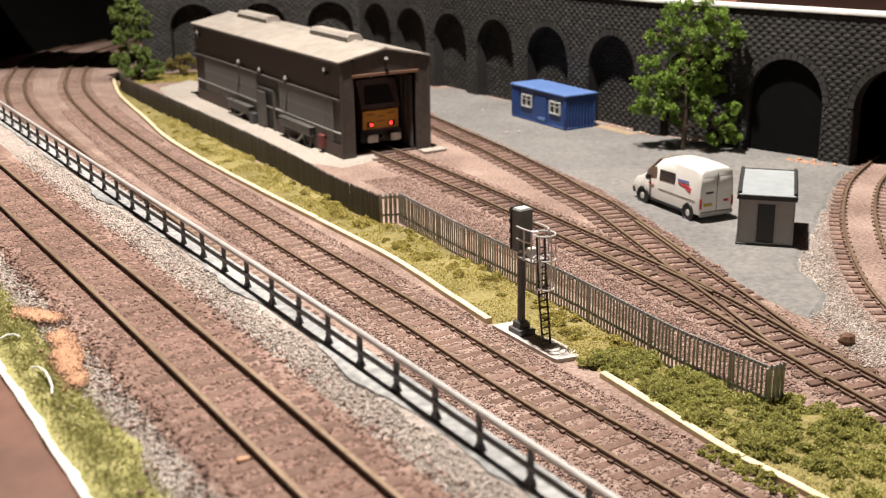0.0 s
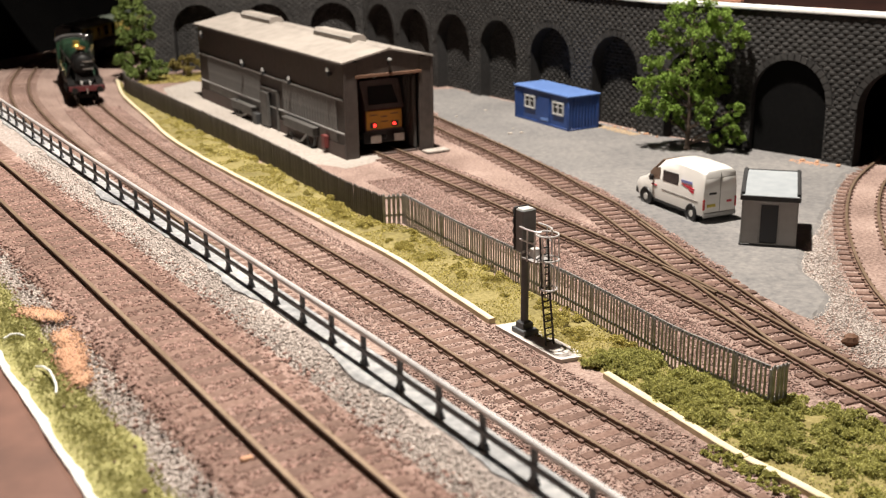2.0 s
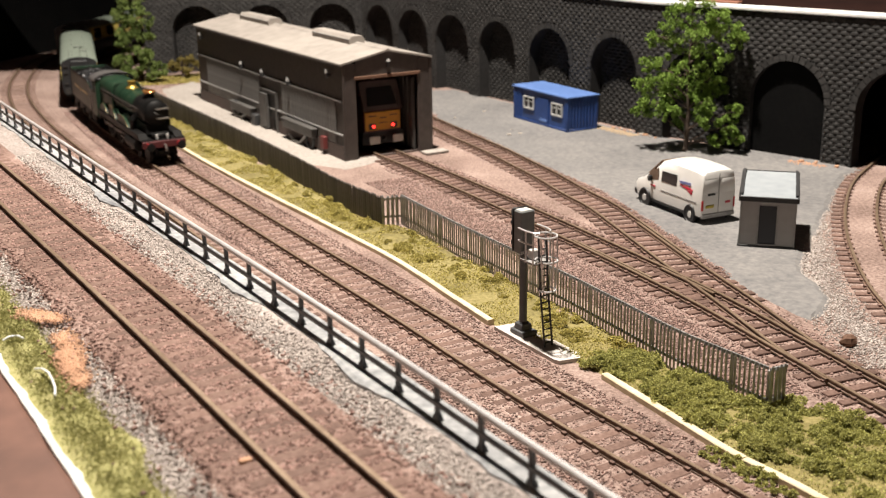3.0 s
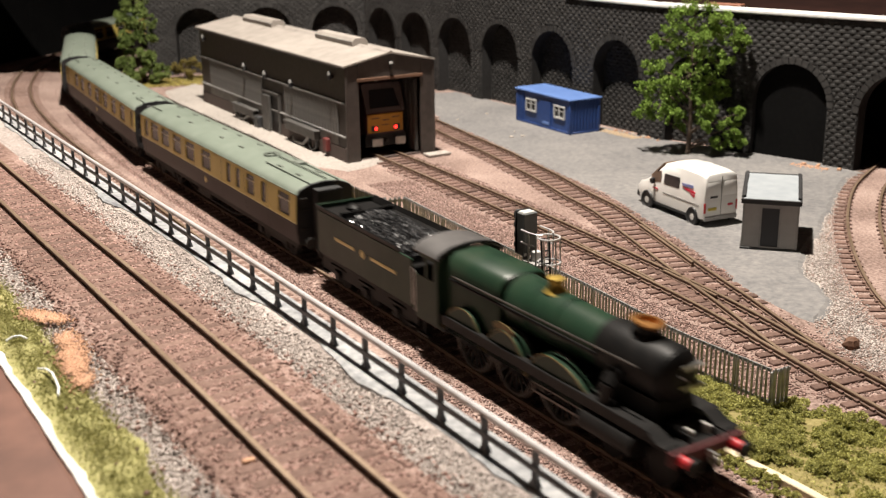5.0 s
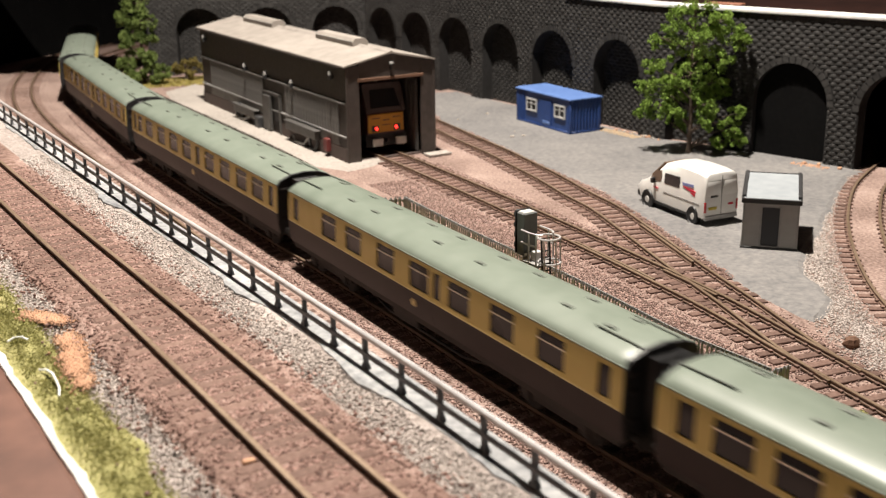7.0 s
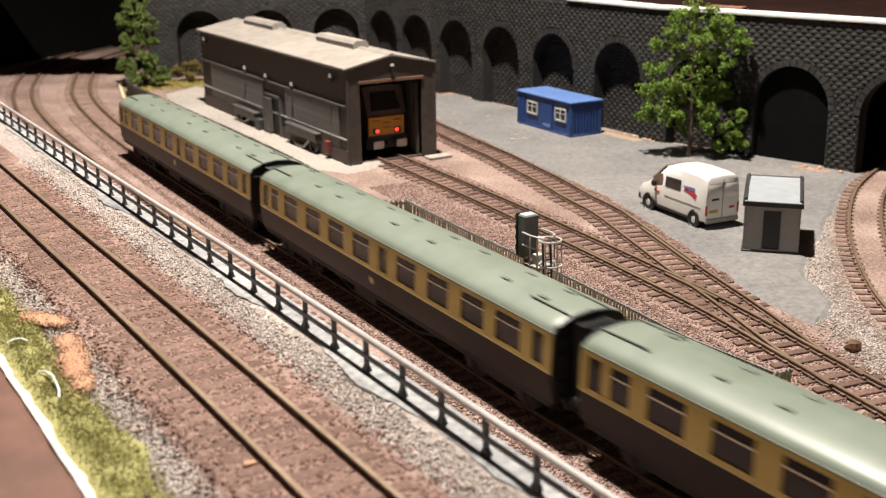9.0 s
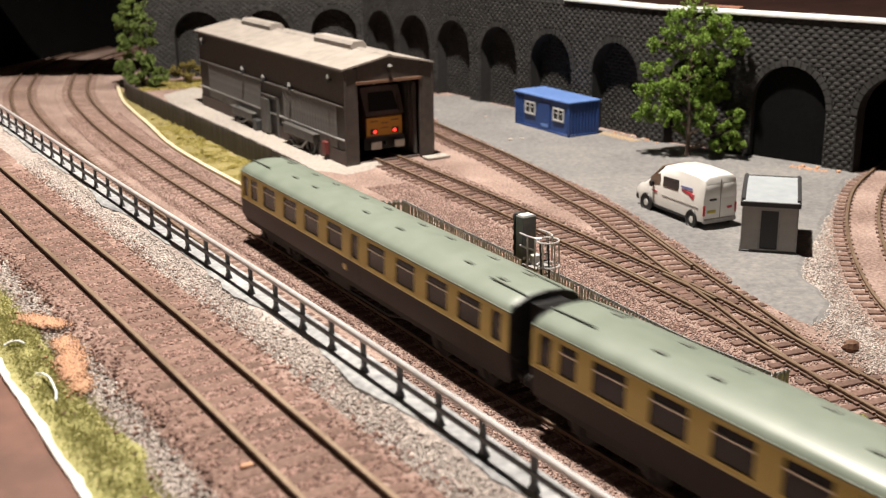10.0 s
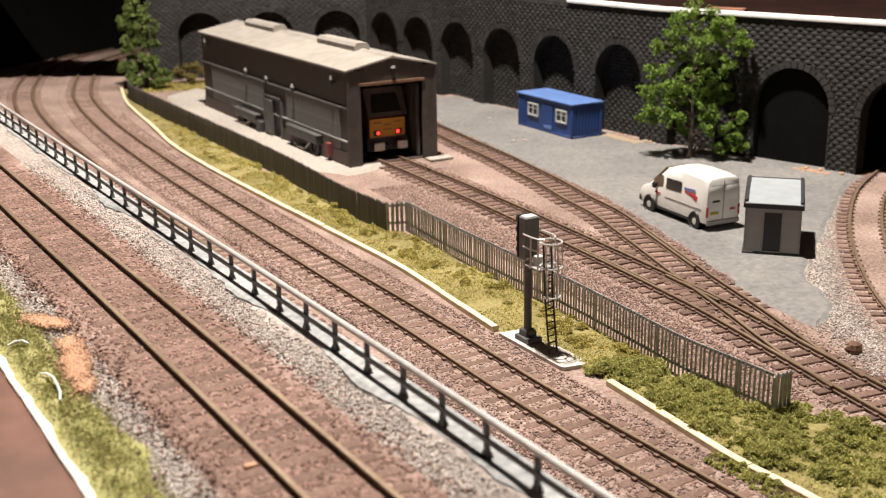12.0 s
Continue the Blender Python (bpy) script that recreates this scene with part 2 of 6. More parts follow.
# ---- the lines of the plan ----
LEDGE = Line([(-420, 910), (-251, 640), (-123, 437), (-76, 364), (-23, 280), (18, 214), (124, 44), (300, -236)])


def main_line():
    ctrl = [(-385, 1209), (-346, 1066), (-287, 930), (-199, 764), (-116, 622), (-75, 553), (-13, 449), (30, 374), (77, 299)]
    back, p = [], np.array(ctrl[0], float)
    d = p - np.array(ctrl[1], float)
    a = math.atan2(d[1], d[0])
    for i in range(200):
        if a > 0.02:
            a -= 10 / 330.0
        p = p + 10 * np.array([math.cos(a), math.sin(a)])
        back.append(tuple(p))
    front, p = [], np.array(ctrl[-1], float)
    d = p - np.array(ctrl[-2], float)
    a = math.atan2(d[1], d[0])
    for i in range(240):
        if i > 30:
            a -= 10 / 900.0
        p = p + 10 * np.array([math.cos(a), math.sin(a)])
        front.append(tuple(p))
    return back[::-1][::6] + ctrl + front[5::8]


MAIN = Line(main_line(), zero=(-385, 1209))
LOOP = Line([tuple(MAIN.off(s, -float(np.interp(s, [-100, 80, 150, 280, 390, 460], [56.5, 55.0, 52.5, 50.5, 48.0, 46.5])))) for s in np.arange(-520, 1500, 60)])
UPPER = Line([tuple(LEDGE.off(s, -34.7)) for s in np.arange(0, 1050, 70)])
DEPOT = Line([(-170, 1003), (-38, 767), (9, 681), (41, 620), (79, 544), (100, 500), (118, 460), (139, 404), (158, 356), (195, 260), (240, 140), (300, -30)])
SIDING = Line([(-75, 1020), (-45, 960), (-3.6, 867), (17, 817), (36, 774), (50, 737), (65, 697), (78, 656), (90, 623), (100, 580), (115, 511), (127, 462), (138, 411), (147, 381)])
CURVE = Line([(345, 800), (308, 744), (287, 713), (257, 664), (233.5, 609), (218, 562), (204, 505), (198, 466), (197, 420), (203, 360), (225, 260), (262, 150)])
CURVE_FAR = Line([(402, 800), (358, 734), (337, 703), (303, 644), (280, 589), (265, 542), (252, 495), (247, 456), (247, 410), (253, 350), (275, 260)])


def poly_sheet(name, poly, z, thick, mat, label, category, flare=5.0):
    """A thin sheet with a ragged outline that thins out to its edge."""
    pts = []
    for (x0, y0), (x1, y1) in zip(poly, poly[1:] + poly[:1]):
        n = max(1, int(math.hypot(x1 - x0, y1 - y0) / 6))
        for k in range(n):
            x, y = x0 + (x1 - x0) * k / n, y0 + (y1 - y0) * k / n
            pts.append((x + 2.2 * noise.noise((x * .11, y * .11, 0)), y + 2.2 * noise.noise((x * .11, y * .11, 9))))
    out = []
    m = len(pts)
    for i in range(m):
        (xa, ya), (xb, yb) = pts[i - 2], pts[(i + 2) % m]
        k = math.hypot(xb - xa, yb - ya) + 1e-6
        out.append((pts[i][0] - (yb - ya) / k * flare, pts[i][1] + (xb - xa) / k * flare))
    area = sum(x0 * y1 - x1 * y0 for (x0, y0), (x1, y1) in zip(pts, pts[1:] + pts[:1]))
    if area > 0:
        out = [(2 * a - c, 2 * b - d) for (a, b), (c, d) in zip(pts, out)]
    f = Form().loft([[(x, y, z - thick) for x, y in out], [(x, y, z) for x, y in pts]])
    ob = part(name, f, mat, smooth=False)
    return tagged(ob, label, category, kind="structure")


# the base sheet
g = Form().box(-2600, 2600, -2600, 3000, -14, -3.0)
ground = tagged(part("ground", g, ballast_brown, smooth=False), "flat baseboard covered with brown model ballast", "ground", kind="structure")


def bank():
    """The raised bank that carries the upper track, with its retaining wall and the front board."""
    prof = [(6, -4), (6, 49.6), (-3, 49.6), (-6, 48.6), (-20, 47.8), (-52, 47.8), (-60, 46.8), (-80.5, 46.2), (-80.5, -4)]
    ob = part("embankment", sweep(LEDGE, 2, 1050, prof, 40), ballast_grey, smooth=False)
    tagged(ob, "raised bank of pale grey ballast carrying a single track", "embankment", kind="structure")
    rings = []
    for q in np.arange(2, 1050, 5.0):
        w = -2.2 - 6.5 * max(0, noise.noise((q * .022, 0, 0)) + .12) - 1.6 * noise.noise((q * .13, 4, 0))
        prof = [(6.6, 44), (6.6, 50.4), (w + 1.2, 50.4), (w, 49.9 + .3 * noise.noise((q * .2, 9, 0))), (w - .3, 45)]
        rings.append([(*LEDGE.off(q, o), h) for o, h in prof])
    ob = part("ledge", Form().loft(rings), ledge_mat, smooth=False)
    tagged(ob, "grey painted concrete ledge along the retaining wall", "ledge", kind="structure")
    ob = part("front_board", sweep(LEDGE, 2, 1050, [(-80.6, -200), (-80.6, 47.5), (-82.4, 47.2), (-150, 44.0), (-150, -200)], 60), wood_board, smooth=False)
    tagged(ob, "reddish brown wooden fascia board of the layout", "board", kind="structure")
    rings = []
    for q in np.arange(2, 1050, 4.0):
        o = 1.1 * noise.noise((q * .06, 2, 0)) + .6 * noise.noise((q * .25, 5, 0))
        h = .7 * noise.noise((q * .09, 7, 0))
        rings.append([(*LEDGE.off(q, y), z) for y, z in ((-79.0 + o, 45.5), (-79.2 + o, 48.0 + h), (-80.2 + o * .6, 48.9 + h), (-81.3 + o * .3, 48.2 + h), (-81.5, 45.5))])
    ob = part("board_lip", Form().loft(rings), white_edge, smooth=False)
    tagged(ob, "white plaster lip on top of the fascia board", "board edge", kind="structure")


bank()

# ---- track ----


def rail_forms(line, s0, s1, z, o):
    h = 1.9
    web = [(o - 1.0, z - h - .3), (o + 1.0, z - h - .3), (o + 1.0, z - h + .25), (o + .5, z - h + .5), (o + .5, z - .75), (o + .75, z - .55), (o + .75, z - .12), (o - .75, z - .12), (o - .75, z - .55), (o - .5, z - .75), (o - .5, z - h + .5), (o - 1.0, z - h + .25)]
    head = [(o - .68, z - .16), (o + .68, z - .16), (o + .6, z), (o - .6, z)]
    return sweep(line, s0, s1, web, 7), sweep(line, s0, s1, head, 7)


def sleeper_mesh(name, mat, length=31.0, chairs=True, seed=0):
    f = Form()
    f.box(-length / 2, length / 2, -1.9, 1.9, -3.6, -2.05, c=0.25)
    if chairs:
        for o in (-8.25, 8.25):
            for k in (-1, 1):
                f.box(o + k * 1.35 - .75, o + k * 1.35 + .75, -.95, .95, -2.2, -1.15)
    return f.mesh(name, mat)


PITCH = 8.15


def track(name, line, s0, s1, z, label, mat, pitch=PITCH, wobble=0.5, length=31.0, ends=(), chairs=True):
    t = thing(name, label, "railway track")
    for k, o in enumerate((-8.25, 8.25)):
        a, b = rail_forms(line, s0, ends[k] if ends else s1, z, o)
        r = part("rail", a, rail_rust, t, "rusty brown rail", smooth=False)
        part("rail_head", b, rail_top, r, "worn bare metal running surface", smooth=False)
    me = sleeper_mesh("sleeper", mat, length, chairs)
    rng = random.Random(len(name) * 7 + int(s1))
    s = s0 + 4
    while s < s1:
        p = line.at(s)
        if line is SIDING and np.min(np.linalg.norm(DEPOT.Q - p, axis=1)) < 9.5:
            s += pitch
            continue
        ob = part("sleeper", me, None, t)
        ob.matrix_basis = mpose(p[0], p[1], z + rng.uniform(-.15, .1), 0, 0, line.turn(s) + 90 + rng.uniform(-wobble, wobble))
        s += pitch
    return t


track("main_track", MAIN, -420, 1500, 0, "brown weathered single track in brown ballast beside the fence", sleeper_mat)
track("loop_track", LOOP, 120, 1500, 0, "brown track below the retaining wall", sleeper_mat)
track("upper_track", UPPER, 0, 1000, 51, "brown track on the raised bank", sleeper_mat, chairs=False)
track("depot_track", DEPOT, 0, 900, 0, "rusty track running out of the engine shed", sleeper_dark)
SLEN = SIDING.S[-1]
track("siding_track", SIDING, 0, SLEN, -.14, "rusty siding joining the depot track at a set of points", sleeper_dark, ends=(SLEN, SLEN - 4))
track("curved_track", CURVE, 0, CURVE.S[-1], 0, "sharply curved brown track leaving the tunnel", sleeper_mat)
track("outer_curved_track", CURVE_FAR, 0, CURVE_FAR.S[-1], 0, "second curved brown track beside the first", sleeper_mat)



def check_rails(root, line, at, o, half, label):
    """A short guard rail inside a running rail."""
    s = line.S[int(np.argmin(np.linalg.norm(line.Q - np.array(at), axis=1)))]
    a, b = rail_forms(line, s - half, min(s + half, line.S[-1]), -.15, o)
    r = part("check_rail", a, rail_rust, root, label, smooth=False)
    part("rail_head", b, rail_top, r, smooth=False)


depot_root = [o for o in scene.objects if o.name == "depot_track"][0]
siding_root = [o for o in scene.objects if o.name == "siding_track"][0]
check_rails(depot_root, DEPOT, (88, 530), -6.0, 34, "short guard rail beside the crossing")
check_rails(siding_root, SIDING, (106, 552), 6.0, 34, "short guard rail beside the crossing")
check_rails(depot_root, DEPOT, (106, 488), 6.2, 20, "short wing rail of the crossing")

# ---- arched wall ----
BRICK_L, BRICK_H = 6.7, 2.65


def arched_wall(name, a, b, arches, opened=(), height=96.3, first=0, plain=()):
    """One straight length of wall from a to b; the face looks to the right of a to b."""
    a, b = Vector((*a, 0)), Vector((*b, 0))
    L = (b - a).length
    ang = math.degrees(math.atan2(b.y - a.y, b.x - a.x))
    M = mpose(a.x, a.y, -3, 0, 0, ang)
    root = thing(name, "dark grey embossed stone retaining wall with blind arches", "wall", M, kind="structure")
    f = Form()
    xs = sorted({0, L} | {v for c, w, t in arches for v in (c - w / 2, c + w / 2)})
    D = 11.0
    for x0, x1 in zip(xs[:-1], xs[1:]):
        hit = [(c, w, t) for c, w, t in arches if abs((x0 + x1) / 2 - c) < w / 2]
        if not hit:
            f.box(x0, x1, 0, D, 0, height)
        else:
            c, w, t = hit[0]
            n, r = 20, w / 2
            for i in range(n):
                u0, u1 = c - r * math.cos(math.pi * i / n), c - r * math.cos(math.pi * (i + 1) / n)
                z0, z1 = t - r + r * math.sin(math.pi * i / n), t - r + r * math.sin(math.pi * (i + 1) / n)
                v = [(u0, 0, z0), (u1, 0, z1), (u1, 0, height), (u0, 0, height), (u0, D, z0), (u1, D, z1), (u1, D, height), (u0, D, height)]
                f.add(v, [(0, 1, 2, 3), (7, 6, 5, 4), (0, 4, 5, 1), (3, 2, 6, 7)])
    part("wall_body", f, mortar_grey, root, smooth=False)
    # arch rings
    for c, w, t in arches:
        ring = Form()
        r = w / 2
        n = 19
        for i in range(n):
            a0, a1 = math.pi * (i + .06) / n, math.pi * (i + .94) / n
            v = []
            for y in (-.8, .2):
                for rr, aa in ((r, a0), (r + 4.2, a0), (r + 4.2, a1), (r, a1)):
                    v.append((c - rr * math.cos(aa), y, t - r + rr * math.sin(aa)))
            ring.add(v, [(0, 1, 2, 3), (0, 4, 5, 1), (1, 5, 6, 2), (2, 6, 7, 3), (3, 7, 4, 0)])
        part("arch_ring", ring, brick_grey, root, "ring of narrow dark arch stones", smooth=False)
    # recessed panels, coloured near black for the shadow inside the arch
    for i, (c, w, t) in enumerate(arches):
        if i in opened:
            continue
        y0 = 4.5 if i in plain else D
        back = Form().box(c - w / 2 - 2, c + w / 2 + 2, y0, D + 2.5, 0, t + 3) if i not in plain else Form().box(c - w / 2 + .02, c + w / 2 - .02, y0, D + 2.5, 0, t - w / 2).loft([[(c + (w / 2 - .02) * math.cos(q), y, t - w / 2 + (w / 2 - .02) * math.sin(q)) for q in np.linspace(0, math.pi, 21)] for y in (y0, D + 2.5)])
        part("arch_panel", back, shade_black, root, "flat infill of a blind arch, blackened for recess shade", smooth=False)
    # stones, the first rows as parts and the rest in one mesh
    one = Form()
    e = .16
    lx, lz = BRICK_L / 2 - e, BRICK_H / 2 - e

    def stone(f2, x, z, hx, y):
        k = min(1.9, hx * .6)
        v = [(x - hx, y, z - lz), (x + hx, y, z - lz), (x + hx, y, z + lz), (x - hx, y, z + lz)]
        v += [(x - hx + k, y - .65, z - lz + .35), (x + hx - k, y - .65, z - lz + .35), (x + hx - k, y - .58, z + lz - .6), (x - hx + k, y - .58, z + lz - .6)]
        f2.add(v, [(4, 5, 6, 7), (0, 1, 5, 4), (1, 2, 6, 5), (2, 3, 7, 6), (3, 0, 4, 7)])

    stone(one, 0, 0, lx, 0)
    me = one.mesh("stone", brick_grey)
    rest = Form()
    made = 0
    for rw in range(int(height / BRICK_H)):
        z = (rw + .5) * BRICK_H
        shut, inner = [], []
        for k, (c, w, t) in enumerate(arches):
            r, up = w / 2, z - (t - w / 2)
            h = r + .2 if up < 0 else (math.sqrt((r + 4.4) ** 2 - up * up) if up < r + 4.4 else 0)
            if h:
                shut.append((c - h, c + h))
            h = r if up < 0 else (math.sqrt(r * r - up * up) if up < r else 0)
            if h > 2 and k not in opened and k not in plain:
                inner.append((c - h - 1, c + h + 1))
        gaps, x = [], 0.0
        for a0, a1 in sorted(shut) + [(L, L)]:
            if a0 > x:
                gaps.append((x, min(a0, L)))
            x = max(x, a1)
        x0 = -BRICK_L * (.5 if rw % 2 else 0)
        while x0 < L:
            for spans, y in ((gaps, 0), (inner, D)):
                for g0, g1 in spans:
                    a0, a1 = max(x0, g0), min(x0 + BRICK_L, g1)
                    if a1 - a0 > 1.3:
                        full = a1 - a0 > BRICK_L - .01
                        if y == 0 and full and made < 300 and L - a0 < first:
                            part("stone", me, None, root).matrix_basis = mpose((a0 + a1) / 2, 0, z)
                            made += 1
                        else:
                            stone(rest, (a0 + a1) / 2, z, (a1 - a0) / 2 - e, y)
            x0 += BRICK_L
    ob = part("stones", rest, brick_grey, root, smooth=False)
    tagged(ob, kind="stuff")
    return root


K = (-80.6, 1162)
U = (150, 819)
uv = (Vector(U) - Vector(K)).length
arched_wall("wall_north", (-306, 1172), K, [(56, 51, 68), (126, 50, 68.5), (195, 46, 69)])
arched_wall("wall_east", K, U, [(s + 123, 51, 69.5) for s in (-90, -28, 37.4, 105.5, 176, 252.2)], first=150)
arched_wall("wall_south", U, (150 + .723 * 290, 819 - .691 * 290), [(38, 50, 66), (108.5, 53, 65.5), (184, 56, 66)], opened=(2,), first=60, plain=(1,))


def coping(a, b, z0=95.9, z1=98.7, back=9):
    d = (Vector(b) - Vector(a)).normalized()
    ang = math.degrees(math.atan2(d.y, d.x))
    f = Form().box(-1, (Vector(b) - Vector(a)).length + 1, -2.2, back, 0, z1 - z0, c=.7)
    ob = part("coping", f, white_edge, at=mpose(a[0], a[1], z0 - 2.5, 0, 0, ang))
    tagged(ob, "white painted coping along the top of the wall", "coping", kind="structure")


coping(U, (150 + .723 * 290, 819 - .691 * 290))
coping((96, 899), U)
f = Form().prism([(-306, 1181), (-76, 1170), (155, 826), (362, 628), (800, 500), (800, 1560), (-300, 1560), (-330, 1330), (-306, 1230)], 86, 92)
tagged(part("upper_deck", f, deck_brown, smooth=False), "dark brown upper deck behind the wall", "deck", kind="structure")

# deck out of view, sized to throw a shadow band over the far curve
f = Form().prism([(-700, 1150), (-306, 1138), (-306, 1172), (-306, 1240), (-430, 1256), (-700, 1250)], 96, 104)
tagged(part("bridge_deck", f, mortar_grey, smooth=False), "unseen bridge deck that shades the far curve", "bridge", kind="structure")
# wall beside the far curve, its shade put into the near-black colour
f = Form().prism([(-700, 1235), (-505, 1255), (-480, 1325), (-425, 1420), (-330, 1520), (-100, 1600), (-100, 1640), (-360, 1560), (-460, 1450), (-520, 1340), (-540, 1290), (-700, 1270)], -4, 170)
tagged(part("wall_west", f, shade_black, smooth=False), "retaining wall beside the far curve, blackened for shade", "wall", kind="structure")

for x, y, lx, ly, h, rz in ((196, 800, 26, 7, 5, -38), (246, 748, 9, 6, 3.5, -20), (292, 722, 7, 5, 3, 10), (330, 735, 60, 8, 6, -44)):
    ob = part("timber_offcut", Form().box(-lx / 2, lx / 2, -ly / 2, ly / 2, 0, h, c=.5), scrap_wood, at=mpose(x, y, 92, 0, 0, rz), smooth=False)
    tagged(ob, "reddish tan offcut of wood lying behind the coping", "offcut", group="offcuts on the upper deck")

# the yard
YARD = [(-12, 1030), (-2, 890), (22, 850), (63, 745), (98, 664), (112, 610), (128, 545), (141, 485), (155, 447), (168, 470), (166, 510), (180, 545), (203, 592), (225, 640), (250, 694), (265, 705), (240, 745), (150, 819), (10, 1035)]
poly_sheet("yard_surface", YARD, -1.6, 1.8, tarmac, "smooth grey tarmac yard", "yard")
PAD = [(-262, 1067), (-245, 1105), (-190, 1040), (-60, 800), (-48, 768), (-46, 758), (-58, 741), (-66, 734), (-122, 775), (-160, 830), (-215, 930)]
poly_sheet("shed_apron", PAD, -1.9, 1.4, apron_grey, "pale concrete apron round the shed", "apron")

# room
f = Form().box(-2600, 2600, -2600, 3000, 1500, 1520)
tagged(part("ceiling", f, room_wall, smooth=False), "plain dim ceiling", "ceiling", kind="structure")
for nm, q in (("wall_room_a", (-2620, -2600, -2600, 3000)), ("wall_room_b", (2600, 2620, -2600, 3000)), ("wall_room_c", (-2600, 2600, -2620, -2600)), ("wall_room_d", (-2600, 2600, 3000, 3020))):
    tagged(part(nm, Form().box(q[0], q[1], q[2], q[3], -14, 1500), room_wall, smooth=False), "plain dim room wall", "wall", kind="structure")


# ---- yard and lineside things ----
shed_brown = material("dark_brown_cladding", [(0.035, 0.027, 0.024), (0.052, 0.041, 0.036), (0.070, 0.056, 0.049)], rough=0.6, grain=250, bump=0.12, patch=20)
shed_grey = material("weathered_grey_cladding", [(0.085, 0.082, 0.08), (0.145, 0.14, 0.134), (0.205, 0.196, 0.186)], rough=0.6, grain=200, bump=0.12, patch=15)
duct_grey = material("sooty_grey_duct", [(0.05, 0.047, 0.044), (0.10, 0.095, 0.09)], rough=0.5, grain=200, bump=0.15, patch=30)
cab_maroon = material("dark_grey_maroon_cab", [(0.09, 0.068, 0.066), (0.14, 0.11, 0.105)], rough=0.5, grain=200, bump=0.05)
shed_brick = material("brown_plinth", [(0.06, 0.045, 0.04), (0.10, 0.07, 0.062)], rough=0.8, grain=350, bump=0.3, patch=25)
shed_roof = material("dusty_tan_roof", [(0.215, 0.192, 0.17), (0.278, 0.249, 0.223), (0.33, 0.298, 0.268)], rough=0.85, grain=120, bump=0.12, patch=13)
trim_grey = material("grey_trim", [(0.20, 0.195, 0.19), (0.32, 0.31, 0.30)], rough=0.55, grain=300, bump=0.1)
trim_pale = material("chalky_pale_trim", [(0.33, 0.33, 0.33), (0.44, 0.44, 0.43)], rough=0.6, grain=300, bump=0.1)
pale_metal = material("pale_metal", [(0.45, 0.44, 0.42), (0.62, 0.60, 0.57)], rough=0.45, grain=300, bump=0.05)
dark_metal = material("dark_metal", [(0.02, 0.02, 0.021), (0.04, 0.04, 0.042)], rough=0.5, grain=300, bump=0.1)
slate_paint = material("slate_grey_paint", [(0.065, 0.067, 0.071), (0.105, 0.11, 0.118)], rough=0.5, grain=300, bump=0.1)
head_grey = material("grey_signal_casing", [(0.11, 0.118, 0.118), (0.165, 0.172, 0.17)], rough=0.5, grain=300, bump=0.1)
slab_pale = material("pale_signal_slab", [(0.36, 0.325, 0.30), (0.50, 0.46, 0.43), (0.60, 0.55, 0.52)], rough=0.9, grain=420, bump=0.3, patch=30, depth=0.0004)
rail_silver = material("silver_paint", [(0.48, 0.46, 0.46), (0.62, 0.60, 0.60)], rough=0.4, metal=0.3, grain=300, bump=0.05)
fence_mat = material("weathered_fence_metal", [(0.17, 0.172, 0.172), (0.31, 0.312, 0.31), (0.48, 0.48, 0.475)], rough=0.32, metal=0.3, grain=260, bump=0.2, patch=60, rand=0.12)
fence_dark = material("dark_stained_fence", [(0.06, 0.052, 0.046), (0.10, 0.088, 0.078)], rough=0.7, grain=260, bump=0.2, patch=40, rand=0.25)
edge_cream = material("cream_edging", [(0.50, 0.42, 0.27), (0.68, 0.60, 0.43)], rough=0.85, grain=250, bump=0.3, patch=30)
blue_paint = material("bright_blue_paint", [(0.010, 0.032, 0.125), (0.017, 0.052, 0.195)], rough=0.45, grain=200, bump=0.08, patch=25)
blue_roof = material("light_blue_roof", [(0.075, 0.145, 0.36), (0.115, 0.20, 0.44)], rough=0.5, grain=200, bump=0.08, patch=20)
white_paint = material("white_paint", [(0.74, 0.73, 0.70), (0.82, 0.81, 0.785)], rough=0.35, grain=150, bump=0.03, coat=0.3)
hut_grey = material("grey_hut_panels", [(0.275, 0.266, 0.255), (0.34, 0.33, 0.32)], rough=0.6, grain=200, bump=0.08, patch=18)
hut_roof = material("pale_grey_roof", [(0.22, 0.245, 0.265), (0.30, 0.325, 0.345)], rough=0.6, grain=150, bump=0.1, patch=20)
black_plastic = material("black_plastic", [(0.010, 0.010, 0.011), (0.020, 0.020, 0.021)], rough=0.5, grain=300, bump=0.05)
dark_glass = glass("dark_glass")
clear_grey = glass("brownish_cab_glass", (0.16, 0.11, 0.08), 0.15)
red_paint = material("red_paint", [(0.38, 0.02, 0.025), (0.50, 0.03, 0.03)], rough=0.5, grain=200, bump=0.05)
mark_blue = material("blue_marking", [(0.16, 0.18, 0.38), (0.20, 0.22, 0.44)], rough=0.5, grain=200, bump=0)
mark_red = material("red_marking", [(0.50, 0.02, 0.05), (0.56, 0.03, 0.06)], rough=0.5, grain=200, bump=0)
plate_yellow = material("yellow_plate", [(0.50, 0.40, 0.05), (0.55, 0.44, 0.07)], rough=0.5, grain=200, bump=0)
nose_yellow = material("orange_yellow_panel", [(0.50, 0.23, 0.015), (0.60, 0.29, 0.025)], rough=0.5, grain=200, bump=0.05)
maroon = material("dark_maroon_paint", [(0.06, 0.02, 0.02), (0.09, 0.03, 0.03)], rough=0.4, grain=200, bump=0.05)
tail_red = glow("tail_lamp_red", (1.0, 0.03, 0.02), 4.0)
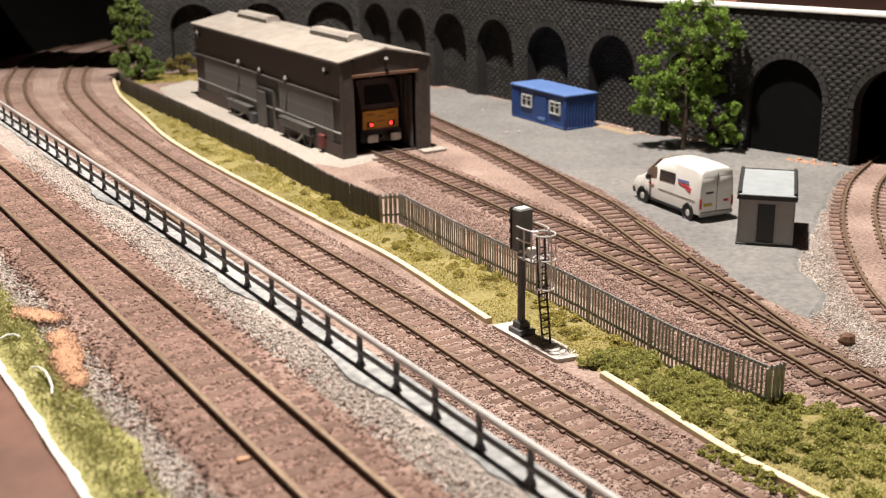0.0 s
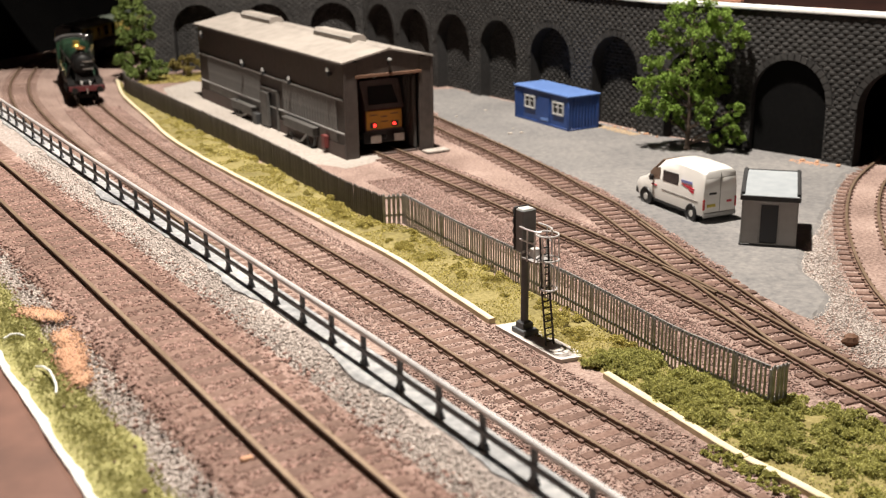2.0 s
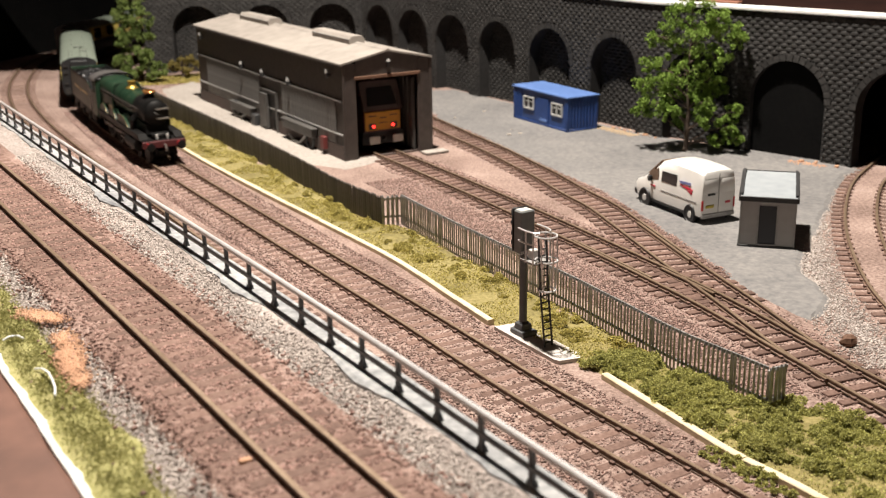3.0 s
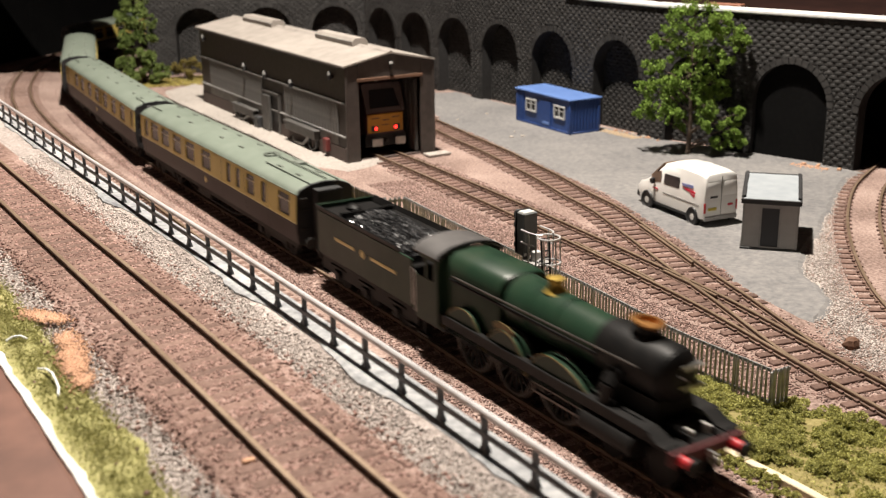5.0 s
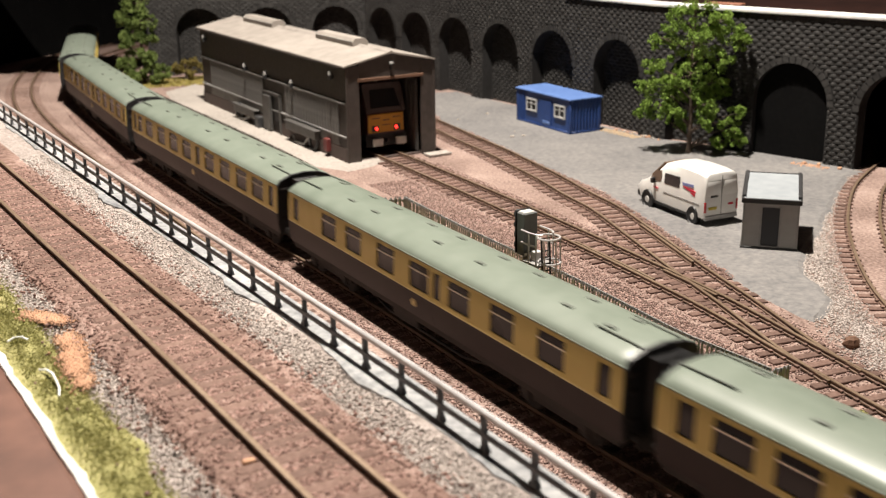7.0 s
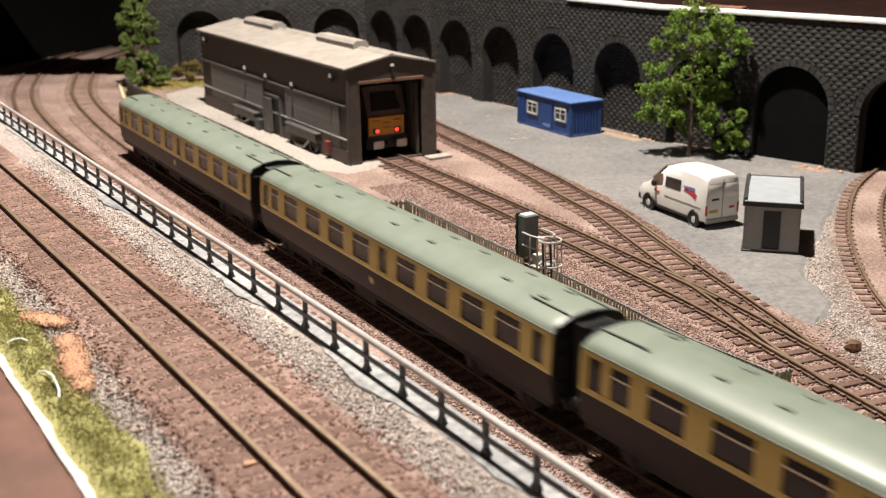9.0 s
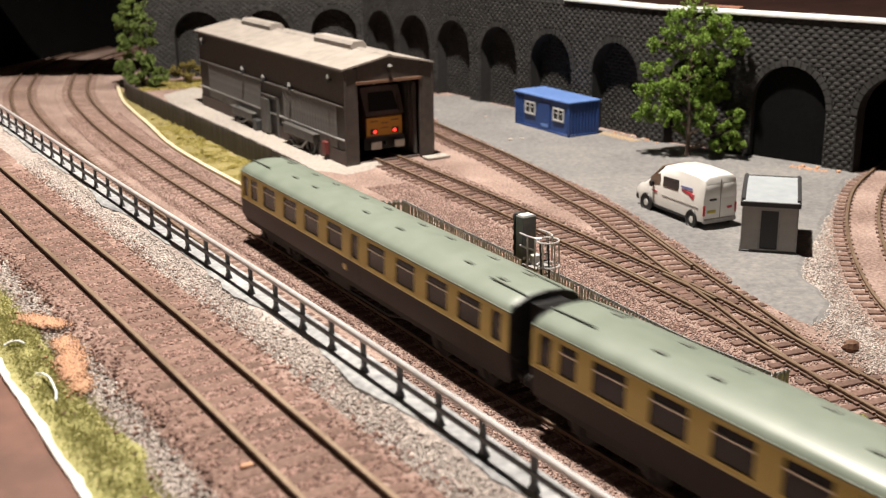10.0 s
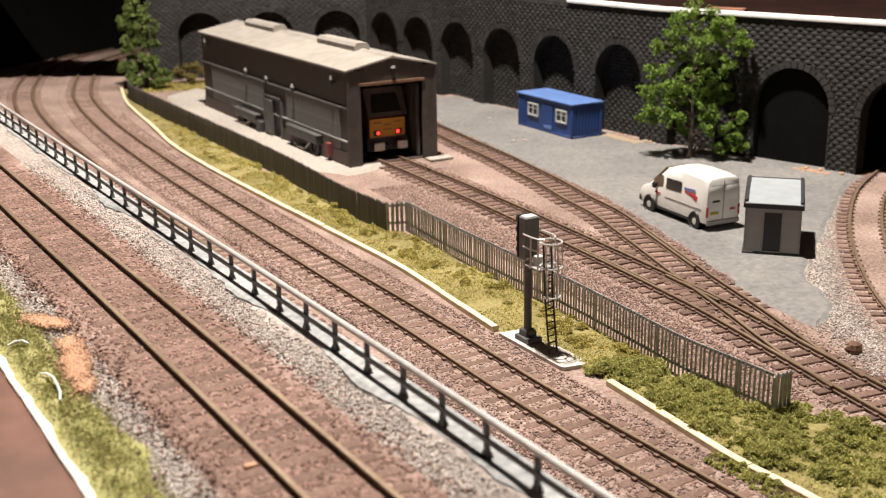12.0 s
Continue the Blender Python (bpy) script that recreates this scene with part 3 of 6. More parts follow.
dull_red = material("dull_dark_red", [(0.10, 0.018, 0.016), (0.15, 0.028, 0.025)], rough=0.6, grain=200, bump=0.1)
timber = material("brown_timber", [(0.10, 0.05, 0.03), (0.17, 0.09, 0.055)], rough=0.8, grain=160, bump=0.2)


def engine_shed():
    W, L, H, R = 67.0, 294.0, 66.0, 73.5
    t = thing("engine_shed", "dark brown metal-clad engine shed with dusty tan roof", "engine shed", mpose(-67, 751, -2.2, 0, 0, 30.4))
    th = 2.2
    D0, D1, DH = 9.5, 57.0, 55.0
    part("side_wall", Form().box(0, th, 0, L, 0, H), shed_brown, t, smooth=False)
    part("side_wall", Form().box(W - th, W, 0, L, 0, H), shed_brown, t, smooth=False)
    part("back_wall", Form().loft([[(th, y, 0), (W - th, y, 0), (W - th, y, H), (W / 2, y, R - 1.2), (th, y, H)] for y in (L - th, L)]), shed_brown, t, smooth=False)
    f = Form()
    f.box(0, D0, -1.6, th - 1.6, 0, H - .2, c=.3).box(D1, W, -1.6, th - 1.6, 0, H - .2, c=.3)
    f.loft([[(D0, y, DH), (D1, y, DH), (D1, y, H + 1.0), (W / 2, y, R - 1.3), (D0, y, H + 1.0)] for y in (-1.6, th - 1.6)])
    part("front_wall", f, shed_brown, t, smooth=False)
    part("door_lintel", Form().box(D0 - 1.5, D1 + 1.5, -2.6, -1.4, DH - .2, DH + 1.9, c=.2), timber, t, "brown timber lintel over the doorway", smooth=False)
    for sx in (-1, 1):
        x0, x1 = W / 2, (-2.4 if sx < 0 else W + .8)
        f = Form().loft([[(x0, y, R), (x1, y, H + .3), (x1, y, H - .9), (x0, y, R - 1.2)] for y in np.linspace(-3.2, L + 2.5, 12)])
        part("roof_panel", f, shed_roof, t, "tan dusty roof sheet", smooth=False)
    part("ridge_cap", Form().loft([[(W / 2 - 2.2, y, R - .2), (W / 2, y, R + .6), (W / 2 + 2.2, y, R - .2)] for y in (-3.0, L + 2)]), shed_roof, t, smooth=False)
    for y0, y1 in ((43, 107), (193, 258)):
        v = part("ridge_vent", Form().loft([[(W / 2 - 6, y, R - 2.2), (W / 2 - 6, y, R + 2.2), (W / 2 - 3.8, y, R + 4.4), (W / 2 + 3.8, y, R + 4.4), (W / 2 + 6, y, R + 2.2), (W / 2 + 6, y, R - 2.2)] for y in (y0, y1)]), shed_roof, t, "raised tan ridge ventilator", smooth=False)
        part("vent_lip", Form().box(W / 2 - 6.3, W / 2 + 6.3, y0 + 1, y1 - 1, R + 1.7, R + 2.3), trim_grey, v, smooth=False)
    # side cladding
    part("eaves_gutter", Form().box(-3.2, -2.0, -3, L + 2, H - 1.6, H - .2, c=.3), shed_brown, t, smooth=False)
    for z in (40.5, 17.5):
        part("cladding_rail", Form().box(-1.3, .1, 1, L - 1, z - .6, z + .6, c=.2), trim_grey, t, "pale grey horizontal rail", smooth=False)
    part("plinth", Form().box(-.8, .2, .6, L - .6, 0, 10, c=.2), shed_brick, t, "reddish brown plinth", smooth=False)
    for y0, y1 in ((12, 106), (150, 272)):
        n = int((y1 - y0) / 4.6)
        w = (y1 - y0) / n
        pan = part("corrugated_panel", Form().box(-.45, .1, y0, y1, 18.3, 39.6), shed_grey, t, "weathered grey corrugated cladding", smooth=False)
        rib = Form().box(-.9, -.4, 0, w * .74, 18.3, 39.6, c=.2).mesh("cladding_rib", shed_grey)
        for k in range(n):
            part("cladding_rib", rib, None, pan, at=mpose(0, y0 + w * k, 0))
        part("lower_panel", Form().box(-.7, .1, y0, y1, 10.4, 16.6, c=.2), shed_grey, t, smooth=False)
    d = part("side_door", Form().box(-.8, .1, 116, 146, 1, 29, c=.2), black_plastic, t, "black side door", smooth=False)
    part("door_frame", Form().box(-2.0, .2, 114, 116, 0, 31).box(-2.0, .2, 146, 148, 0, 31).box(-2.0, .2, 114, 148, 29, 31), duct_grey, d, "grey door surround", smooth=False)
    part("door_leaf", Form().box(-3.6, -.9, 131, 145, 1.5, 28, c=.3), duct_grey, d, smooth=False)
    for y, z in ((183, 45.5), (139, 44.5), (88, 44.5), (19, 59), (278, 59.5)):
        lp = part("wall_lamp", Form().tube((-2.6, y, z + 1.6), (-2.6, y, z - .9), .9, 1.35, 10), trim_grey, t, "small pale bulkhead lamp")
        part("lamp_bracket", Form().box(-2.4, .1, y - .6, y + .6, z - 3.4, z - 1.2).tube((-2.4, y, z - 1), (-2.4, y, z - 4.2), 1.1), dark_metal, lp)
    lp = part("gable_lamp", Form().tube((W / 2, -3.4, 66.8), (W / 2, -3.4, 65.4), 1.2, 1.6, 12), trim_grey, t, "pale lamp over the doorway")
    part("lamp_bracket", Form().box(W / 2 - .7, W / 2 + .7, -3.4, -1.4, 61.5, 65), dark_metal, lp)
    # pipes and tanks against the side
    for y0, y1, z in ((160, 206, 11), (42, 96, 14)):
        p = part("pipe_box", Form().box(-5.5, -.9, y0, y1, z - 5, z + 1, c=.5), duct_grey, t, "dark grey ducting box along the wall", smooth=False)
        part("duct_cover", Form().box(-6.2, -.9, y0 - 1, y1 + 1, z + 1, z + 2, c=.3), duct_grey, p, smooth=False)
        part("hose", Form().hoop((-3.2, y0 + 8 if z > 12 else y1 - 8, 7), (1, 0, 0), 6.2, 1.0, 20, 6), dark_metal, p, "coiled dark hose")
        part("hose", Form().wire([(-3.8, y0 + 14, z - 5), (-4.2, y0 + 24, 2.2), (-4.2, y0 + 38, 1.6), (-3.8, y0 + 44, 5)], 1.0), trim_grey, p)
    part("hydrant_box", Form().box(-4.2, -.8, 25, 31, 4, 13, c=.5), dull_red, t, "small dull red cabinet", smooth=False)
    part("service_box", Form().box(-6, -.8, 150, 158, .2, 9, c=.5), dark_metal, t, smooth=False)
    part("corner_post", Form().box(-1, 1.2, -2.2, -.6, 0, H - 1, c=.3), shed_brown, t, smooth=False)
    part("corner_post", Form().box(W - 1.2, W + 1, -2.2, -.6, 0, H - 1, c=.3), shed_brown, t, smooth=False)
    # open door leaf folded inside
    od = part("open_door", Form().box(D1 - 1.5, D1 - .4, 3, 62, 1, 52), duct_grey, t, "pale ribbed door leaf folded back inside", smooth=False)
    rib = Form().box(D1 - 2.2, D1 - 1.4, 0, 4.5, 2, 51, c=.2).mesh("door_rib", duct_grey)
    for k in range(9):
        part("door_rib", rib, None, od, at=mpose(0, 4 + k * 6.4, 0))
    part("shed_floor", Form().box(th, W - th, th, L - th, -.5, .4), shed_brick, t, smooth=False)
    st = part("door_step", Form().box(56, 74, -14, -5, -.3, 1.2, c=.3), apron_grey, None, smooth=False)
    st.matrix_basis = mpose(-67, 751, -2.2, 0, 0, 30.4)
    tagged(st, "pale concrete slab beside the shed doorway", "slab")


engine_shed()


def diesel():
    s = DEPOT.S[int(np.argmin(np.linalg.norm(DEPOT.Q - np.array([-38, 767]), axis=1)))] - 14
    p = DEPOT.at(s)
    t = thing("diesel_engine", "dark maroon diesel engine with orange-yellow nose inside the shed", "locomotive", mpose(p[0] + 2.4, p[1] + 1.5, 0, 0, 0, DEPOT.turn(s)))

    def ring(x, hw, z0, zs, zr):
        return [(x, -hw * .96, z0), (x, hw * .96, z0), (x, hw, zs * .55), (x, hw, zs), (x, hw * .72, zr - 1.2), (x, hw * .3, zr), (x, -hw * .3, zr), (x, -hw * .72, zr - 1.2), (x, -hw, zs), (x, -hw, zs * .55)]

    part("body", Form().loft([ring(-225, 15.6, 11, 37, 47.5), ring(-12, 15.6, 11, 37, 47.5), ring(-8, 15.4, 11, 36, 46), ring(-1, 14.6, 11, 27, 28.5), ring(0, 14.2, 11, 26, 27)]), maroon, t)
    nose = part("nose_panel", Form().box(-.2, .6, -13.8, 13.8, 13.4, 26.4, c=.4), nose_yellow, t, "orange-yellow warning panel")
    f = Form()
    for y, z, w, h in ((-8, 23.6, 3, .7), (8, 23.6, 3, .7), (0, 22, 2.4, .8), (-9, 17, 2, 2.2), (0, 18.6, 3, .6)):
        f.box(.6, .9, y - w, y + w, z - h / 2, z + h / 2)
    part("nose_grille", f, timber, nose, "brown raised nose details")
    part("windscreen", Form().loft([[(-6.1, -9.6, 42.5), (-6.1, 9.6, 42.5), (-.6, 11.2, 30.4), (-.6, -11.2, 30.4)], [(-5.0, -9.6, 43), (-5.0, 9.6, 43), (.6, 11.2, 30.8), (.6, -11.2, 30.8)]]), dark_glass, t, "sloping dark windscreen")
    part("cab_front", Form().loft([[(-8, -13.5, 46.4), (-8, 13.5, 46.4), (-1, 14.8, 27.4), (-1, -14.8, 27.4)], [(-6.6, -13, 46.8), (-6.6, 13, 46.8), (.2, 14.8, 27.6), (.2, -14.8, 27.6)]]), cab_maroon, t, "dark grey-maroon cab front")
    f = Form()
    for y in (-13.6, 13.6):
        f.loft([[(-8, y - 1.4, 46), (-8, y + 1.4, 46), (1.2, y + 1.2, 27.5), (1.2, y - 1.2, 27.5)], [(-6.5, y - 1.4, 46.6), (-6.5, y + 1.4, 46.6), (1.9, y + 1.2, 28), (1.9, y - 1.2, 28)]])
    part("windscreen_pillar", f, cab_maroon, t, "dark windscreen surround")
    for y in (-7.6, 7.6):
        part("tail_light", Form().tube((.4, y, 16.4), (1.6, y, 16.4), 1.25, 1.1, 12), tail_red, t, "lit red tail lamp")
        part("lamp_housing", Form().box(.5, 1.0, y - 3.4 if y < 0 else y - 1.8, y + 1.8 if y < 0 else y + 3.4, 14.4, 18.4, c=.2), dark_metal, t)
        b = part("buffer", Form().tube((-1, y * 1.18, 7.6), (5, y * 1.18, 7.6), 1.6, 1.6, 10), dark_metal, t)
        part("buffer_head", Form().box(5, 6.2, y * 1.18 - 4.1, y * 1.18 + 4.1, 4.8, 10.4, c=1.4 * .4), pale_metal, b, "pale grey oval buffer head")
    part("buffer_beam", Form().box(-3, .2, -16, 16, 3.5, 12.5, c=.5), black_plastic, t)
    part("coupling_hook", Form().box(0, 3.4, -.9, .9, 6.5, 8.8, c=.3), dark_metal, t)
    part("roof_pod", Form().box(-60, -16, -8, 8, 48, 50.6, c=1), dark_metal, t)
    part("roof_pipe", Form().wire([(-12, 5, 49.2), (-2, -6, 49.5)], .6), pale_metal, t, "pale bar on the cab roof")
    for x in (-38, -180):
        bg = part("bogie", Form().box(x - 24, x + 24, -12, 12, 4, 10, c=.8), black_plastic, t)
        for dx in (-16, 16):
            part("wheelset", Form().tube((x + dx, -9.6, 6.7), (x + dx, -6.8, 6.7), 6.7, 6.7, 18).tube((x + dx, 9.6, 6.7), (x + dx, 6.8, 6.7), 6.7, 6.7, 18).tube((x + dx, -8, 6.7), (x + dx, 8, 6.7), 1.2), dark_metal, bg)


diesel()


def cabin():
    L, W, H = 73.0, 28.5, 26.6
    t = thing("site_cabin", "bright blue steel site cabin with two windows on tarmac", "cabin", mpose(56.5, 896, -1.6, 0, 0, math.degrees(math.atan2(-64, 36.5))))
    part("body", Form().box(1, L - 1, 1, W - 1, .8, H - 1), blue_paint, t, smooth=False)
    for nm, (x0, x1, y0, y1) in {"end_frame": (0, 1.6, 0, W), "end_frame.001": (L - 1.6, L, 0, W)}.items():
        f = Form().box(x0, x1, 0, 1.8, 0, H - .8, c=.25).box(x0, x1, W - 1.8, W, 0, H - .8, c=.25).box(x0, x1, 0, W, 0, 1.6, c=.25)
        part("end_frame", f, blue_paint, t)
    rib = Form().box(0, 1.6, .2, 1.1, 1.8, H - 1.6, c=.2).mesh("side_rib", blue_paint)
    for k in range(24):
        x = 2.4 + k * 2.9
        if not any(a - 2 < x + .8 < b + 1 for a, b in ((13, 29), (51.5, 67), (32, 48))):
            part("side_rib", rib, None, t, at=mpose(x, 0, 0))
    rib = Form().box(L - 1.1, L - .2, 0, 1.6, 1.8, H - 1.6, c=.2).mesh("end_rib", blue_paint)
    for k in range(9):
        part("end_rib", rib, None, t, at=mpose(0, 2.4 + k * 2.9, 0))
    part("bottom_rail", Form().box(1.4, L - 1.4, .1, 1.3, 0, 1.7, c=.2).box(1.4, L - 1.4, W - 1.3, W - .1, 0, 1.7, c=.2), blue_paint, t)
    part("roof", Form().loft([[(-.7, -.9, z0), (L + .7, -.9, z0), (L + .7, W + .9, z0), (-.7, W + .9, z0)] for z0 in (H - 1.2, H - .3)] + [[(1.5, 1.5, H + .5), (L - 1.5, 1.5, H + .5), (L - 1.5, W - 1.5, H + .5), (1.5, W - 1.5, H + .5)]]), blue_roof, t, "light blue flat roof", smooth=False)
    for x0, x1 in ((14, 28.3), (52, 66.2)):
        w = part("window", Form().box(x0 + 1.2, x1 - 1.2, .5, 1.1, 11.2, 19), dark_glass, t, "dark window pane with white frame", smooth=False)
        f = Form().box(x0, x1, -.3, .8, 10, 11.4, c=.2).box(x0, x1, -.3, .8, 18.8, 20.1, c=.2).box(x0, x0 + 1.1, -.3, .8, 11.4, 18.8).box(x1 - 1.1, x1, -.3, .8, 11.4, 18.8)
        xm = (x0 + x1) / 2
        f.box(xm - .5, xm + .5, -.2, .8, 11.4, 18.8).box(x0 + 1.4, x1 - 1.4, -.1, .8, 16, 16.5)
        part("window_frame", f, trim_pale, w, smooth=False)
    d = part("door", Form().box(32.5, 47.5, .3, 1.0, 1.6, 21.5, c=.2), blue_paint, t, smooth=False)
    part("name_board", Form().box(36.5, 46, -.1, .5, 3.2, 5.4, c=.1), blue_roof, d, "pale blue plate with unreadable writing")


cabin()


def hut():
    W, L, H, B = 27.0, 44.0, 26.4, 29.4
    t = thing("relay_hut", "grey lineside hut with pale roof and dark door", "hut", mpose(148.7, 546, -1.6, 0, 0, -16.5))
    part("base", Form().box(-.6, W + .6, -.6, L + .6, 0, 1.1, c=.2), black_plastic, t, "black plinth", smooth=False)
    part("front_wall", Form().box(.2, 8.4, 0, 1.4, 1, H - 2.2).box(18.6, W - .2, 0, 1.4, 1, H - 2.2).box(8.4, 18.6, 0, 1.4, 22.4, H - 2.2), hut_grey, t, smooth=False)
    for x in (.2, W - 1.6):
        part("side_wall", Form().loft([[(x2, 1.4, 1), (x2, L - 1.4, 1), (x2, L - 1.4, B - 2.2), (x2, 1.4, H - 2.2)] for x2 in (x, x + 1.4)]), hut_grey, t, smooth=False)
    part("back_wall", Form().box(.2, W - .2, L - 1.4, L, 1, B - 2.2), hut_grey, t, smooth=False)
    for x in (-.15, W - .9):
        part("corner_trim", Form().box(x, x + 1.05, -.25, .8, 1, H - 2.2, c=.15), trim_grey, t, "paler corner strip", smooth=False)
        part("corner_trim", Form().box(x, x + 1.05, L - .8, L + .25, 1, B - 2.2, c=.15), trim_grey, t, "paler corner strip", smooth=False)
    d = part("door", Form().box(9.3, 17.7, .5, 1.2, 1.6, 21.8, c=.1), glass("dark_door_panel", (0.012, 0.012, 0.017), 0.45), t, "dark navy door panel", smooth=False)
    part("door_frame", Form().box(8.4, 9.3, -.35, 1.0, 1, 22.4).box(17.7, 18.6, -.35, 1.0, 1, 22.4).box(8.4, 18.6, -.35, 1.0, 21.8, 22.7).box(9.3, 17.7, -.35, 1.0, 1, 1.7), trim_grey, d, "pale grey door frame", smooth=False)
    # the roof rises to the back
    f = Form().box(-1, W + 1, -1.3, -.2, H - 2.6, H - .1, c=.15).box(-1, W + 1, L + .2, L + 1.2, B - 2.6, B - .1, c=.15)
    for x in (-1.1, W + .1):
        f.loft([[(x2, -.2, H - 2.6), (x2, L + .2, B - 2.6), (x2, L + .2, B - .1), (x2, -.2, H - .1)] for x2 in (x, x + 1.0)])
    part("fascia", f, black_plastic, t, "black roof edging", smooth=False)
    f = Form()
    f.loft([[(x, -.1, H - 1.4), (x, L + .1, B - 1.4), (x, L + .1, B - .5), (x, L * .5, (H + B) / 2 + .3), (x, -.1, H - .5)] for x in (0, W * .25, W * .75, W)])
    part("roof", f, hut_roof, t, "pale grey slightly domed roof", smooth=False)
    for x0 in (-.6, W - .9):
        part("roof_strip", Form().loft([[(x1, y, H + (B - H) * y / L + z) for x1, z in ((x0, -.6), (x0 + 1.5, -.6), (x0 + 1.5, .75), (x0, .75))] for y in (2.0, L)]), dark_metal, t, smooth=False)


hut()


def van():
    t = thing("white_van", "white high-roof van with red and blue side markings", "van", mpose(134.6 + 13 * .428 + 11.4 * .904, 591.5 - 13 * .904 + 11.4 * .428, -1.6, 0, 0, math.degrees(math.atan2(.904, -.428))))

    def vp(name, form, *rest):
        """The body is shorter behind the rear axle and a little narrower than drawn."""
        form.v = [(13 + (x - 13) * .96 if x > 13 else 13 - (13 - x) * .66, 11.2 + (y * .92 - 11.2) * .94, z * .955) for x, y, z in form.v]
        return part(name, form, *rest)

    def ring(x, hw, z0, zb, zr, top):
        """Half width, floor, belt, roof height and half width of the roof."""
        return [(x, -hw * .97, z0), (x, hw * .97, z0), (x, hw, z0 + 3), (x, hw, zb), (x, (hw + top) / 2, (zb + zr) / 2 + .5), (x, top, zr - 2.2), (x, top * .8, zr - .5), (x, 0, zr),
                (x, -top * .8, zr - .5), (x, -top, zr - 2.2), (x, -(hw + top) / 2, (zb + zr) / 2 + .5), (x, -hw, zb), (x, -hw, z0 + 3)]

    secs = [ring(0, 12.6, 4.6, 17, 29.4, 11.3), ring(1, 13.2, 4.4, 17, 30.4, 11.7), ring(10, 13.3, 4.2, 17, 31.2, 11.8), ring(26, 13.3, 4.2, 17, 31.6, 11.6), ring(38, 13.3, 4.2, 17, 31.0, 11.2), ring(45, 13.2, 4.2, 16.8, 28.8, 10.6), ring(51, 13.0, 4.2, 16.4, 24.2, 10.6), ring(57, 12.9, 4.2, 15.8, 18.6, 11.4), ring(60, 12.7, 4.2, 14.6, 16.4, 11.4), ring(66, 12.2, 4.2, 12.6, 14.2, 10.8), ring(69.5, 11, 4.4, 10.2, 11.6, 9.4), ring(70.6, 9.6, 4.8, 8.8, 9.8, 8.6)]
    vp("body", Form().loft(secs), white_paint, t)
    for sy in (-1, 1):
        y0, y1 = sorted((sy * 12.9, sy * 13.45))
        w = vp("side_window", Form().loft([[(x0, y0 if k else y1, z) for x0, z in ((27, 17.6), (41.5, 17.4), (41, 23.6), (27, 24.0))] for k in (0, 1)]), dark_glass, t, "dark load-bay window")
        vp("cab_window", Form().loft([[(x0, y0 * .97 if k else y1 * .985, z) for x0, z in ((44.5, 17.4), (56, 16.4), (51, 22.6), (45, 24.4))] for k in (0, 1)]), clear_grey, t, "brownish cab side window")
        a, b = sorted((sy * 13.2, sy * 13.5))
        vp("side_moulding", Form().box(6, 42, a, b, 11.6, 12.2), trim_grey, t)
        vp("marking", Form().loft([[(x0, a if k else b, z) for x0, z in ((24.5, 21.6), (14, 22.2), (14, 20.6), (23.5, 20.2))] for k in (0, 1)]), mark_blue, t, "blue unreadable lettering bar")
        vp("marking", Form().loft([[(x0, a if k else b, z) for x0, z in ((24, 19.6), (11.5, 18.6), (12, 17.6), (19, 18.0))] for k in (0, 1)]), mark_red, t, "red slanted stripe")
        vp("marking", Form().loft([[(x0, a if k else b, z) for x0, z in ((17, 17.4), (12, 17.0), (12.5, 15.6), (14.5, 16.2))] for k in (0, 1)]), mark_red, t)
        vp("marking", Form().box(47, 52, a, b, 12.7, 13.3), mark_red, t, "small faded red marking")
        vp("mirror", Form().box(50, 52.2, sy * 14.6 - 1.2, sy * 14.6 + 1.2, 15.6, 19, c=.4), black_plastic, t)
        vp("rear_lamp", Form().box(-.4, .8, sy * 12.2 - .7, sy * 12.2 + .7, 8, 14, c=.2), red_paint, t, "red rear lamp")
        vp("sill", Form().box(16, 52, *sorted((sy * 12.2, sy * 13.3)), 3.2, 4.8, c=.3), black_plastic, t, "black sill")
        for x in (13, 57):
            wh = vp("wheel", Form().tube((x, sy * 13.9, 4.2), (x, sy * 9.6, 4.2), 4.2, 4.2, 22), black_plastic, t, "black tyre")
            vp("rim", Form().tube((x, sy * 14.1, 4.2), (x, sy * 13.6, 4.2), 1.9, 2.1, 16), pale_metal, wh, "pale steel rim")
            vp("wheel_arch", Form().hoop((x, sy * 13.5, 4.2), (0, 1, 0), 5.0, .9, 18, 6), black_plastic, t, "black wheel arch")
    vp("windscreen", Form().loft([[(45.6, -9.6, 28.2), (45.6, 9.6, 28.2), (56.2, 11, 18.9), (56.2, -11, 18.9)], [(46.2, -9.6, 28.8), (46.2, 9.6, 28.8), (57, 11, 19.3), (57, -11, 19.3)]]), clear_grey, t)
    vp("rear_bumper", Form().box(-1.2, 1.5, -12.6, 12.6, 3.4, 6.0, c=.5), trim_grey, t)
    vp("front_bumper", Form().box(66, 71, -11.4, 11.4, 3.4, 7.4, c=.8), black_plastic, t, "black front bumper")
    vp("rear_door_seam", Form().box(-.25, .5, -.2, .2, 6, 28.5), trim_grey, t)
    for y in (-6.2, 6.2):
        vp("rear_panel", Form().box(-.35, .4, y - 5.2, y + 5.2, 17.4, 26, c=.3), white_paint, t, "blanked white rear window")
    vp("number_plate", Form().box(-.5, .4, 3.4, 9.8, 9.2, 10.9, c=.1), plate_yellow, t, "yellow rear plate with plain bar")
    vp("marking", Form().box(-.5, .4, 3.0, 8.4, 16.4, 17.6), dark_metal, t, "dark unreadable rear lettering bar")
    vp("marking", Form().box(-.5, .4, -9, -5.4, 11, 12.2), mark_red, t)


van()


